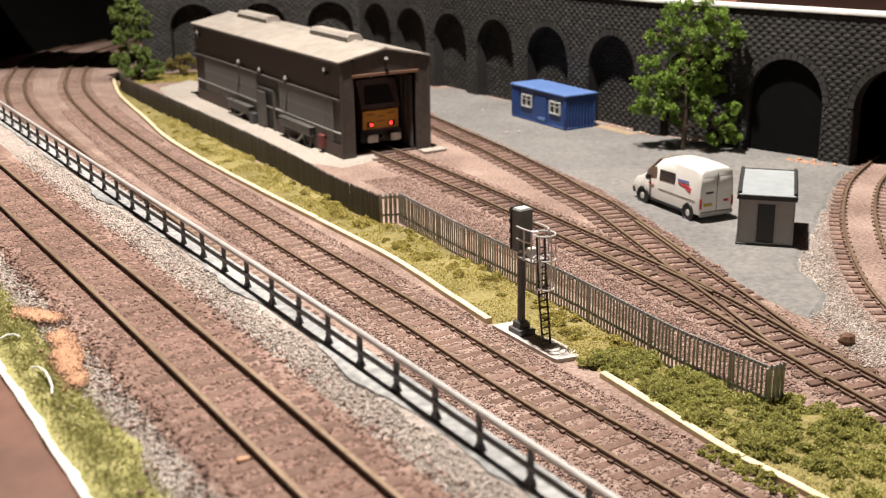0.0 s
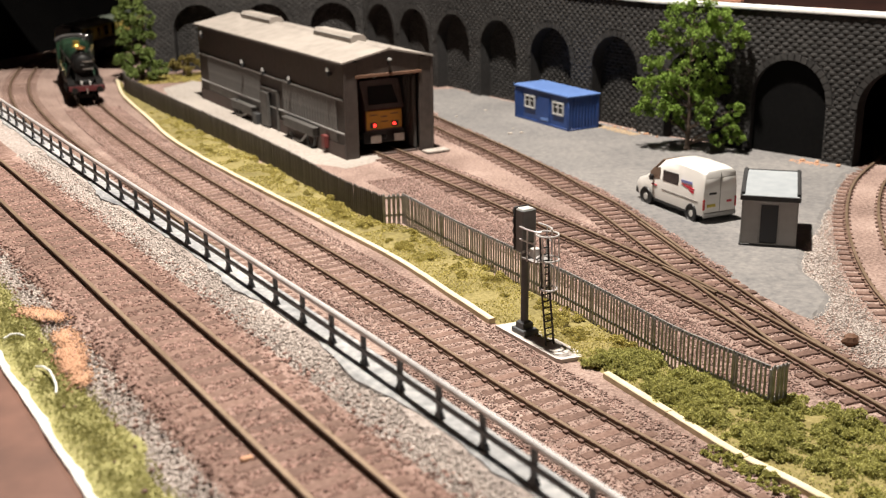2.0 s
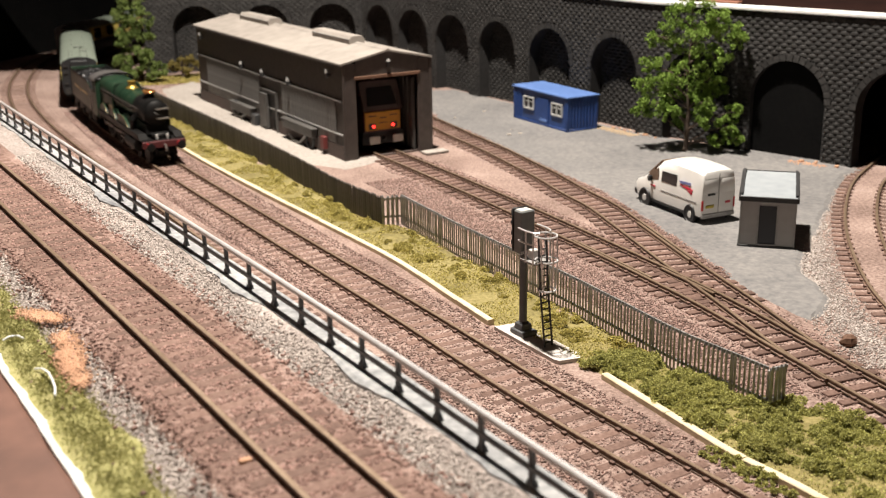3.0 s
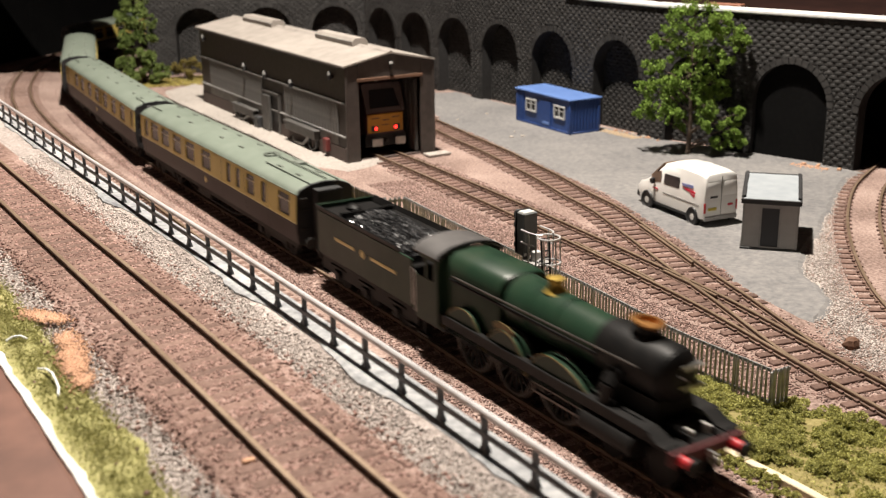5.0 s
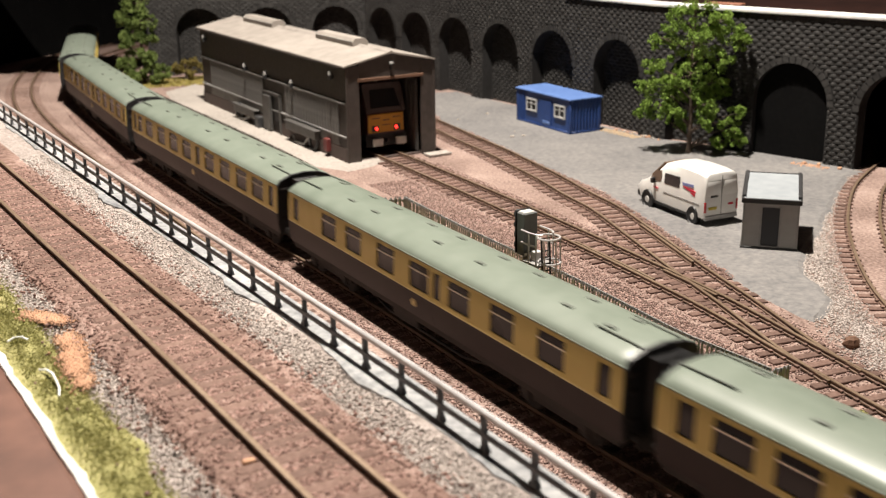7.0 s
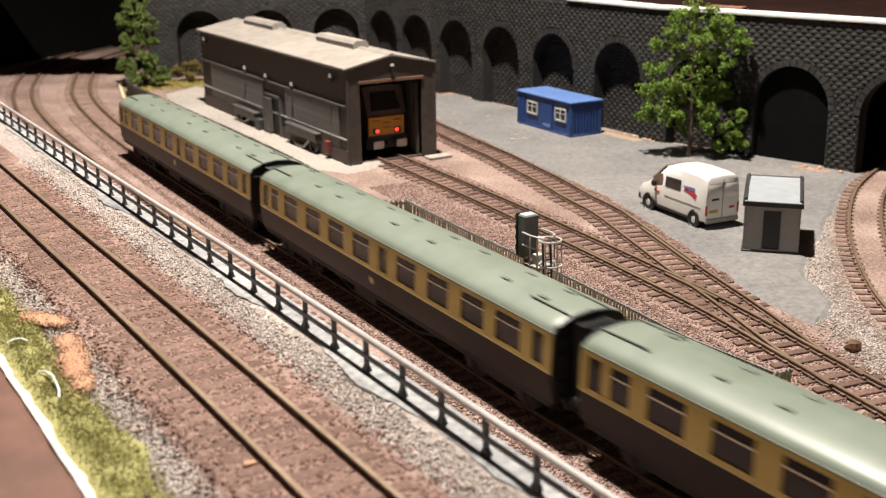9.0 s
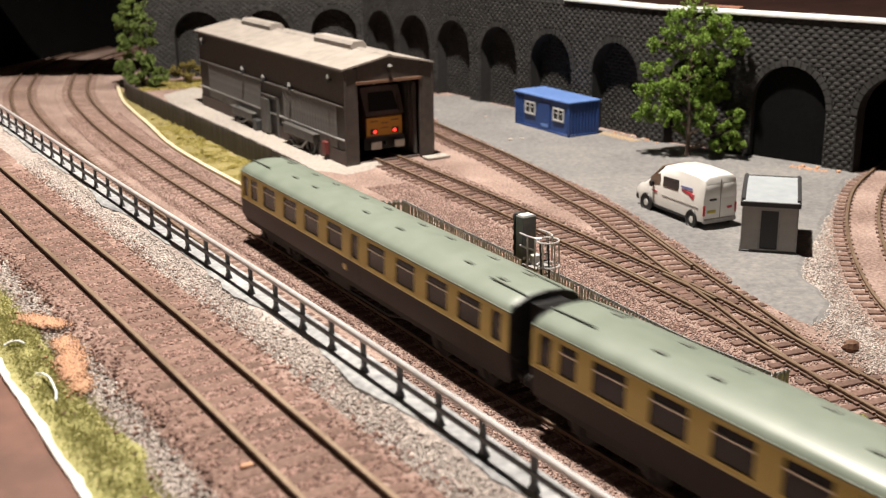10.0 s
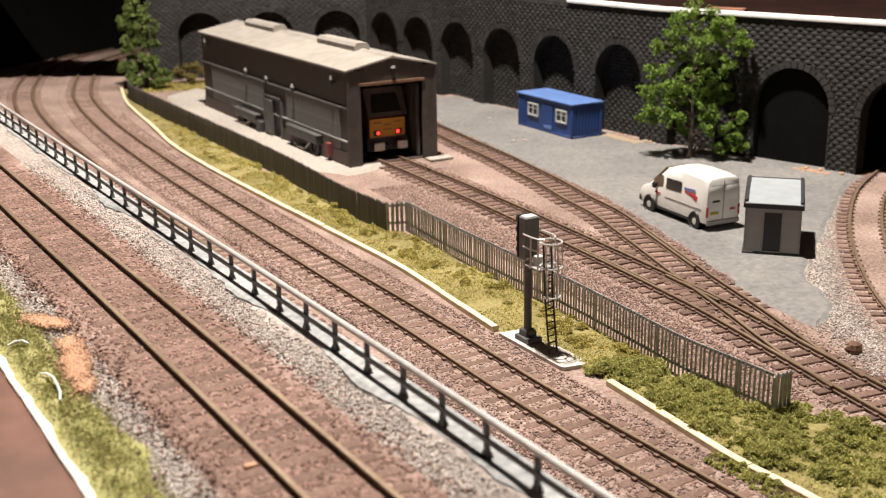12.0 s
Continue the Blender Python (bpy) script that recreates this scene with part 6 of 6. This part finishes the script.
def epart(name, form, *rest, **kw):
    form.v = [(engine_x(x), y, z) for x, y, z in form.v]
    return part(name, slim(form, .89, .928), *rest, **kw)


def circle(x, cy, cz, r, n=28, squash=1.0):
    return [(x, cy + r * math.cos(2 * math.pi * i / n), cz + squash * r * math.sin(2 * math.pi * i / n)) for i in range(n)]


def steam_engine():
    """Front buffers reach x 78, cab back at x -74."""
    t = thing("steam_engine", "dark green express steam engine with copper-capped chimney", "locomotive")
    zc = 34.6
    # boiler
    epart("boiler", Form().loft([circle(x, 0, zc + dz, r) for x, r, dz in ((-12, 10.9, .2), (-11, 11.2, .2), (20, 10.0, -.2), (36, 9.5, -.4))]), loco_green, t, "green tapered boiler")
    for x in (-11.5, 4, 20):
        r = float(np.interp(x, [-11, 20], [11.4, 10.15]))
        epart("boiler_band", Form().loft([circle(x - .5, 0, zc, r), circle(x + .5, 0, zc, r)]), loco_green if x != -11.5 else loco_black, t)

    def belp(x, k=1.0, top=0.0):
        pts = [(-12.4, 20), (12.4, 20), (12.6, 33), (12.6, 39.5), (11.4, 43.8), (8.4, 46.0), (0, 46.8), (-8.4, 46.0), (-11.4, 43.8), (-12.6, 39.5), (-12.6, 33)]
        return [(x, y * k, z + (top if z > 39 else 0)) for y, z in pts]

    epart("firebox", Form().loft([belp(-54), belp(-14), belp(-12.2, .95, -.7)]), loco_green, t, "square-shouldered green firebox")
    epart("smokebox", Form().loft([circle(x, 0, zc, r) for x, r in ((36, 9.9), (37, 10.1), (56, 10.1), (57, 9.7))]), loco_black, t, "sooty black smokebox")
    sd = epart("smokebox_door", Form().loft([circle(x, 0, zc, r) for x, r in ((57, 9.4), (58, 9.2), (59.4, 7.4), (60.2, 4), (60.4, .4))]), loco_black, t)
    epart("door_hinge", Form().box(58.4, 60.9, -1, 9, zc + 3, zc + 4.0).box(58.4, 60.9, -1, 9, zc - 4, zc - 3.0), steel, sd, "pale hinge straps")
    epart("door_handle", Form().wire([(60.4, 0, zc), (61.4, 0, zc), (61.4, -2.6, zc + 1.6)], .4), steel, sd)
    ch = epart("chimney", Form().loft([circle(0, 0, 0, r) and [(46.5 + r * math.cos(a), r * math.sin(a), z) for a in np.linspace(0, 2 * math.pi, 25)[:-1]] for r, z in ((5.2, 43.4), (4.0, 44.6), (3.5, 45.6), (3.6, 47.4))]), loco_black, t, "black chimney")
    epart("chimney_cap", Form().loft([[(46.5 + r * math.cos(a), r * math.sin(a), z) for a in np.linspace(0, 2 * math.pi, 25)[:-1]] for r, z in ((3.6, 47.2), (4.3, 47.8), (4.9, 48.8), (4.4, 49.4), (3.0, 49.5), (2.8, 47.8))]), copper, ch, "copper chimney cap")
    sv = epart("safety_valve", Form().loft([[(9 + r * math.cos(a), r * math.sin(a), z) for a in np.linspace(0, 2 * math.pi, 25)[:-1]] for r, z in ((5.0, 44.2), (3.8, 45.5), (2.9, 47.0), (2.9, 48.6), (3.5, 49.2), (3.4, 49.8), (1.8, 50.0))]), brass, t, "polished brass safety valve cover")
    # running plate and splashers
    for sy in (-1, 1):
        y0, y1 = sorted((sy * 10, sy * 16.6))
        epart("running_plate", Form().box(-50, 60, y0, y1, 20.4, 21.2, c=.15).box(-50, 62, *sorted((sy * 15.9, sy * 16.7)), 17.2, 21.0, c=.15), loco_black, t, "black running plate and valance", smooth=False)
        epart("front_steps", Form().box(60, 70, y0, y1, 17.4, 18.2).loft([[(60, y0, 20.4), (60, y1, 20.4), (60, y1, 21.2), (60, y0, 21.2)], [(66, y0, 17.4), (66, y1, 17.4), (66, y1, 18.2), (66, y0, 18.2)]]), loco_black, t, smooth=False)
        for x in (-36, -4, 26):
            sp = Form()
            a = np.linspace(.12, math.pi - .12, 15)
            sp.loft([[(x + 14.6 * math.cos(q), y, 12.8 + 14.6 * math.sin(q)) for q in a] + [(x - 14.4, y, 21), (x + 14.4, y, 21)] for y in (sy * 11, sy * 15.4)])
            s1 = epart("splasher", sp, loco_green, t, "green wheel splasher")
            bd = Form()
            bd.loft([[(x + r * math.cos(q), y, 12.8 + r * math.sin(q)) for r, y in ((14.4, sy * 15.3), (14.9, sy * 15.3), (14.9, sy * 15.6), (14.4, sy * 15.6))] for q in a])
            epart("beading", bd, dull_brass, s1, "brass splasher beading")
        epart("hand_rail", Form().wire([(-46, sy * 13.4, 38), (-12, sy * 13.0, 38), (52, sy * 11.8, 38)], .42), dull_steel, t, "long dull steel boiler rail")
        epart("steam_pipe", Form().wire([(44, sy * 10.2, 33), (44, sy * 13.6, 28), (43, sy * 14, 21)], 1.9, 10), loco_black, t)
        epart("ejector_pipe", Form().wire([(-48, sy * 12.9, 36), (38, sy * 11.4, 35)], .7), loco_black, t)
        epart("cylinder", Form().tube((38, sy * 14.2, 12.2), (56, sy * 14.2, 12.2), 4.6, 4.6, 18).box(38, 56, *sorted((sy * 10, sy * 15)), 12, 20), loco_black, t)
        epart("slide_bar", Form().box(16, 38, *sorted((sy * 13.6, sy * 14.8)), 13.6, 14.6).box(16, 38, *sorted((sy * 13.6, sy * 14.8)), 9.8, 10.8), dull_steel, t)
        epart("frame_plate", Form().box(-72, 70, *sorted((sy * 5.4, sy * 6.2)), 7, 20), loco_black, t, smooth=False)
        epart("name_plate", Form().loft([[(-4 + 16 * math.cos(q), y, 12.8 + r2 * math.sin(q) + 2.2) for q in np.linspace(1.1, 2.04, 9)] + [(-4 + 13.4 * math.cos(q), y, 12.8 + 13.4 * math.sin(q) + 2.2) for q in np.linspace(2.04, 1.1, 9)] for y, r2 in ((sy * 15.5, 16), (sy * 15.9, 16))]), dull_brass, t, "curved brass plate")
    epart("ashpan", Form().box(-46, -14, -9, 9, 8, 21), loco_black, t, smooth=False)
    epart("saddle", Form().loft([[(38, -9, 20), (58, -9, 20), (58, 9, 20), (38, 9, 20)], [(38, -8, 27), (57, -8, 27), (57, 8, 27), (38, 8, 27)]]), loco_black, t, smooth=False)
    epart("front_platform", Form().box(57, 71, -15, 15, 16.8, 17.6), loco_black, t, smooth=False)
    for y in (-4, 4):
        epart("lamp", Form().box(66.5, 68.3, y - .8, y + .8, 17.6, 21.2, c=.2), pale_metal, t, "small white head lamp")
    epart("inside_cover", Form().box(59, 66, -7, 7, 17.4, 21.5, c=.8), loco_black, t)
    bb = epart("buffer_beam", Form().box(70.6, 72.4, -16.4, 16.4, 12.6, 17.4, c=.2), dull_beam, t, "red buffer beam", smooth=False)
    for y in (-11.6, 11.6):
        bf = epart("buffer", Form().tube((72.2, y, 14.2), (76.4, y, 14.2), 2.2, 1.7, 14), beam_red, bb)
        epart("buffer_head", Form().tube((76.4, y, 14.2), (77.6, y, 14.2), 3.2, 3.0, 18), loco_black, bf)
    epart("coupling_hook", Form().box(72.2, 75.4, -.7, .7, 13.2, 15.2).hoop((75.2, 0, 12), (0, 1, 0), 1.8, .45, 12), steel, bb)
    # cab
    for sy in (-1, 1):
        f = Form()
        y0, y1 = sorted((sy * 15.6, sy * 16.4))
        f.box(-71, -53, y0, y1, 14, 33).box(-56, -53, y0, y1, 33, 43.9).box(-67, -53, y0, y1, 41.6, 43.9).box(-63, -61.5, y0, y1, 33, 42)
        epart("cab_side", f, loco_green, t, "dark green cab side", smooth=False)
        epart("cab_rail", Form().wire([(-71.5, sy * 16.2, 16), (-71.5, sy * 16.2, 34)], .45), steel, t)
        epart("cab_step", Form().box(-70, -62, *sorted((sy * 13.5, sy * 16)), 6, 7).box(-66.5, -65.5, *sorted((sy * 14.5, sy * 15.5)), 6, 16), loco_black, t)
    epart("cab_front", Form().box(-54, -53, -15.8, 15.8, 20, 34).box(-54, -53, -15.8, -11, 34, 43.5).box(-54, -53, 11, 15.8, 34, 43.5).box(-54, -53, -11, 11, 43.5, 46), loco_green, t, smooth=False)
    epart("cab_glass", Form().box(-53.8, -53.3, -15.6, 15.6, 34, 43.6), dark_glass, t, smooth=False)
    a = np.linspace(.16, math.pi - .16, 17)
    rp = [(16.9 * math.cos(q) / math.cos(.16) * .985, 43.6 + 5.8 * (math.sin(q) - math.sin(.16))) for q in a]
    f = Form().loft([[(x, y, z) for y, z in rp] + [(x, y * .97, z - .9) for y, z in rp[::-1]] for x in (-72, -52)])
    epart("cab_roof", f, cab_grey, t, "dusty grey curved cab roof")
    epart("roof_rib", Form().loft([[(x, y, z + .35) for y, z in rp] + [(x, y * .97, z - .2) for y, z in rp[::-1]] for x in (-53, -51.8)]), loco_black, t)
    epart("cab_floor", Form().box(-74, -49, -15.6, 15.6, 13, 15), loco_black, t, smooth=False)
    epart("backhead", Form().box(-59, -54, -10, 10, 15, 40, c=2), loco_black, t)
    # leading bogie
    bg = epart("bogie", Form().box(34, 66, -6.5, 6.5, 5, 9, c=.4), loco_black, t)
    for x in (40, 62):
        wheelset(bg, x, 6.2, loco_black)
    return t


engine = steam_engine()


def driver_axle(x):
    """A driving axle turning about its own centre."""
    f = Form().tube((0, -8, 0), (0, 8, 0), 1.6, 1.6, 10)
    w = part("driving_wheels", f, loco_black, engine, "black spoked driving wheels", at=mpose(x, 0, 12.8))
    for sy in (-1, 1):
        ring = Form().hoop((0, sy * 8.2, 0), (0, 1, 0), 11.9, 1.0, 30, 6)
        part("tyre", ring, dull_steel, w, "dull steel tyre")
        sp = Form().tube((0, sy * 7.4, 0), (0, sy * 9.4, 0), 2.6, 2.6, 14)
        for k in range(18):
            a = 2 * math.pi * k / 18
            sp.tube((2 * math.cos(a), sy * 8.2, 2 * math.sin(a)), (11.4 * math.cos(a), sy * 8.2, 11.4 * math.sin(a)), .55, .45, 5)
        sp.tube((0, sy * 8, 5.0), (0, sy * 12.6, 5.0), 1.2, 1.2, 10)
        part("spokes", sp, loco_black, w)
    return w


AXLES = (-41, -15, 12)
axles = [driver_axle(x) for x in AXLES]
rods = []
for sy in (-1, 1):
    f = Form().box(-39, 20, sy * 11.6 - .5, sy * 11.6 + .5, -1.1, 1.1, c=.2)
    for dx in (-36, -10, 17):
        f.tube((dx, sy * 11.6 - .8, 0), (dx, sy * 11.6 + .8, 0), 2.0, 2.0, 14)
    rods.append(part("coupling_rod", f, dull_steel, engine, "steel coupling rod"))


def tpart(name, form, *rest, **kw):
    return part(name, slim(form, .87, .915), *rest, **kw)


def tender_wagon():
    t = thing("tender", "dark green tender heaped with glossy black coal", "tender")
    X = 45.5
    for sy in (-1, 1):
        y0, y1 = sorted((sy * 15.6, sy * 16.6))
        sd = tpart("tank_side", Form().box(-X, X - 2, y0, y1, 15.5, 37.6, c=.2), loco_green, t, "dark green tank side", smooth=False)
        a, b = sorted((sy * 16.5, sy * 16.85))
        tpart("marking", Form().box(-27, -8, a, b, 26.4, 28.0), gold_line, sd, "gold unreadable lettering bar")
        tpart("marking", Form().box(8, 30, a, b, 26.4, 28.0), gold_line, sd, "gold unreadable lettering bar")
        tpart("crest", Form().tube((0, a, 27), (0, b, 27), 2.0, 2.0, 16), gold_line, sd)
        tpart("flared_top", Form().loft([[(x, sy * 16.2, 37.4), (x, sy * 17.6, 40.2), (x, sy * 17.1, 40.6), (x, sy * 15.6, 37.6)] for x in (-X, X - 12)]), loco_black, t)
        tpart("frame", Form().box(-X, X, *sorted((sy * 13.8, sy * 14.8)), 6.5, 15, c=.3), loco_black, t, smooth=False)
        for x in (-28, 0, 28):
            tpart("axle_box", Form().box(x - 2.6, x + 2.6, *sorted((sy * 14.6, sy * 16.2)), 5, 10, c=.5), loco_black, t)
            tpart("spring", Form().box(x - 7, x + 7, *sorted((sy * 14.6, sy * 15.6)), 10.8, 12.2, c=.4), loco_black, t)
        tpart("step", Form().box(X - 8, X - 1, *sorted((sy * 13.5, sy * 16)), 5.5, 6.4), loco_black, t)
        tpart("step", Form().box(-X + 1, -X + 8, *sorted((sy * 13.5, sy * 16)), 5.5, 6.4), loco_black, t)
        tpart("grab_rail", Form().wire([(X - 1.5, sy * 16.6, 17), (X - 1.5, sy * 16.6, 34)], .4), steel, t)
    tpart("tank", Form().box(-X, X - 4, -15.6, 15.6, 14, 33, c=.3).box(-X, -X + 24, -15.6, 15.6, 33, 37.4, c=.4), loco_black, t, smooth=False)
    tpart("tank_back", Form().box(-X - .6, -X + .4, -16.4, 16.4, 15.5, 40, c=.2), loco_green, t, smooth=False)
    tpart("dome", Form().loft([[(-X + 9 + r * math.cos(a), r * math.sin(a), z) for a in np.linspace(0, 2 * math.pi, 17)[:-1]] for r, z in ((4, 37), (3.9, 38.6), (2.6, 39.8), (.3, 40.2))]), loco_black, t, "shiny black filler dome")
    tpart("coal_plate", Form().box(-X + 22, -X + 23.4, -15, 15, 36, 41), loco_black, t, smooth=False)
    tpart("fire_iron_tunnel", Form().box(-X + 24, X - 18, 11.5, 15.2, 36, 39, c=.4), loco_black, t)
    tpart("floor", Form().box(-X, X + 3, -15, 15, 12.6, 14.4), loco_black, t, smooth=False)
    rng = random.Random(21)
    f = Form()
    for k in range(850):
        x, y = rng.uniform(-X + 25, X - 9), rng.uniform(-14, 11)
        z = 36.5 + 3.6 * math.cos(y / 11) * math.cos((x - 8) / 46) + rng.uniform(-.8, .8)
        r = rng.uniform(.6, 1.35)
        m = Matrix.Translation((x, y, z)) @ Euler((rng.uniform(0, 3), rng.uniform(0, 3), rng.uniform(0, 3))).to_matrix().to_4x4()
        f.box(-r, r, -r * .7, r * .7, -r * .6, r * .6, m)
    f.box(-X + 24, X - 8, -14.5, 12, 32, 36.6)
    c = tpart("coal", f, coal, t, "heap of glossy black coal lumps", smooth=False)
    tagged(c, kind="stuff")
    tpart("back_beam", Form().box(-X - 2, -X, -16, 16, 11.5, 15.5, c=.2), loco_black, t, smooth=False)
    for y in (-11.4, 11.4):
        tpart("buffer", Form().tube((-X - 2, y, 14), (-X - 6, y, 14), 1.6, 1.4, 10).tube((-X - 6, y, 14), (-X - 7, y, 14), 3, 3, 14), loco_black, t)
    for x in (-28, 0, 28):
        wheelset(t, x, 7.4, loco_black)
    return t


tender = tender_wagon()


# ---- moving train ----


def train_front(t):
    """Distance of the leading coach's front end along the main line; the train eases off at the end."""
    return -531.2 + t * (267.26 + t * (-4.941 + t * (1.093 + t * (-0.10897 + t * 0.00362)))) - 21.0 * max(0.0, t - 10.8)


def vehicle_rows(behind, base, step=0.25):
    """Rows for a vehicle whose centre runs so far behind, on two pivots so far apart."""
    rows = []
    n = int(round(12 / step))
    for i in range(n + 1):
        t = i * step
        s = train_front(t) - behind
        a, b = MAIN.at(s + base / 2), MAIN.at(s - base / 2)
        c = (a + b) / 2
        rows.append((t, mpose(c[0], c[1], 0, 0, 0, math.degrees(math.atan2(a[1] - b[1], a[0] - b[0])))))
    return rows


def motions():
    walk(engine, vehicle_rows(-191, 80))
    walk(tender, vehicle_rows(-67, 50))
    # wheels roll with the distance run; the rods swing with the crank pins
    n = 180
    turns = []
    for i in range(n + 1):
        t = 12 * i / n
        turns.append((t, (train_front(t) - train_front(0)) / 12.8))
    for x, axle in zip(AXLES, axles):
        walk(axle, [(t, mpose(x, 0, 12.8, 0, math.degrees(a), 0)) for t, a in turns])
    for rod in rods:
        walk(rod, [(t, mpose(-5 + 5 * math.sin(a), 0, 12.8 + 5 * math.cos(a))) for t, a in turns])
    for i, c in enumerate(coaches):
        walk(c, vehicle_rows(127 + 267 * i, 178))


motions()
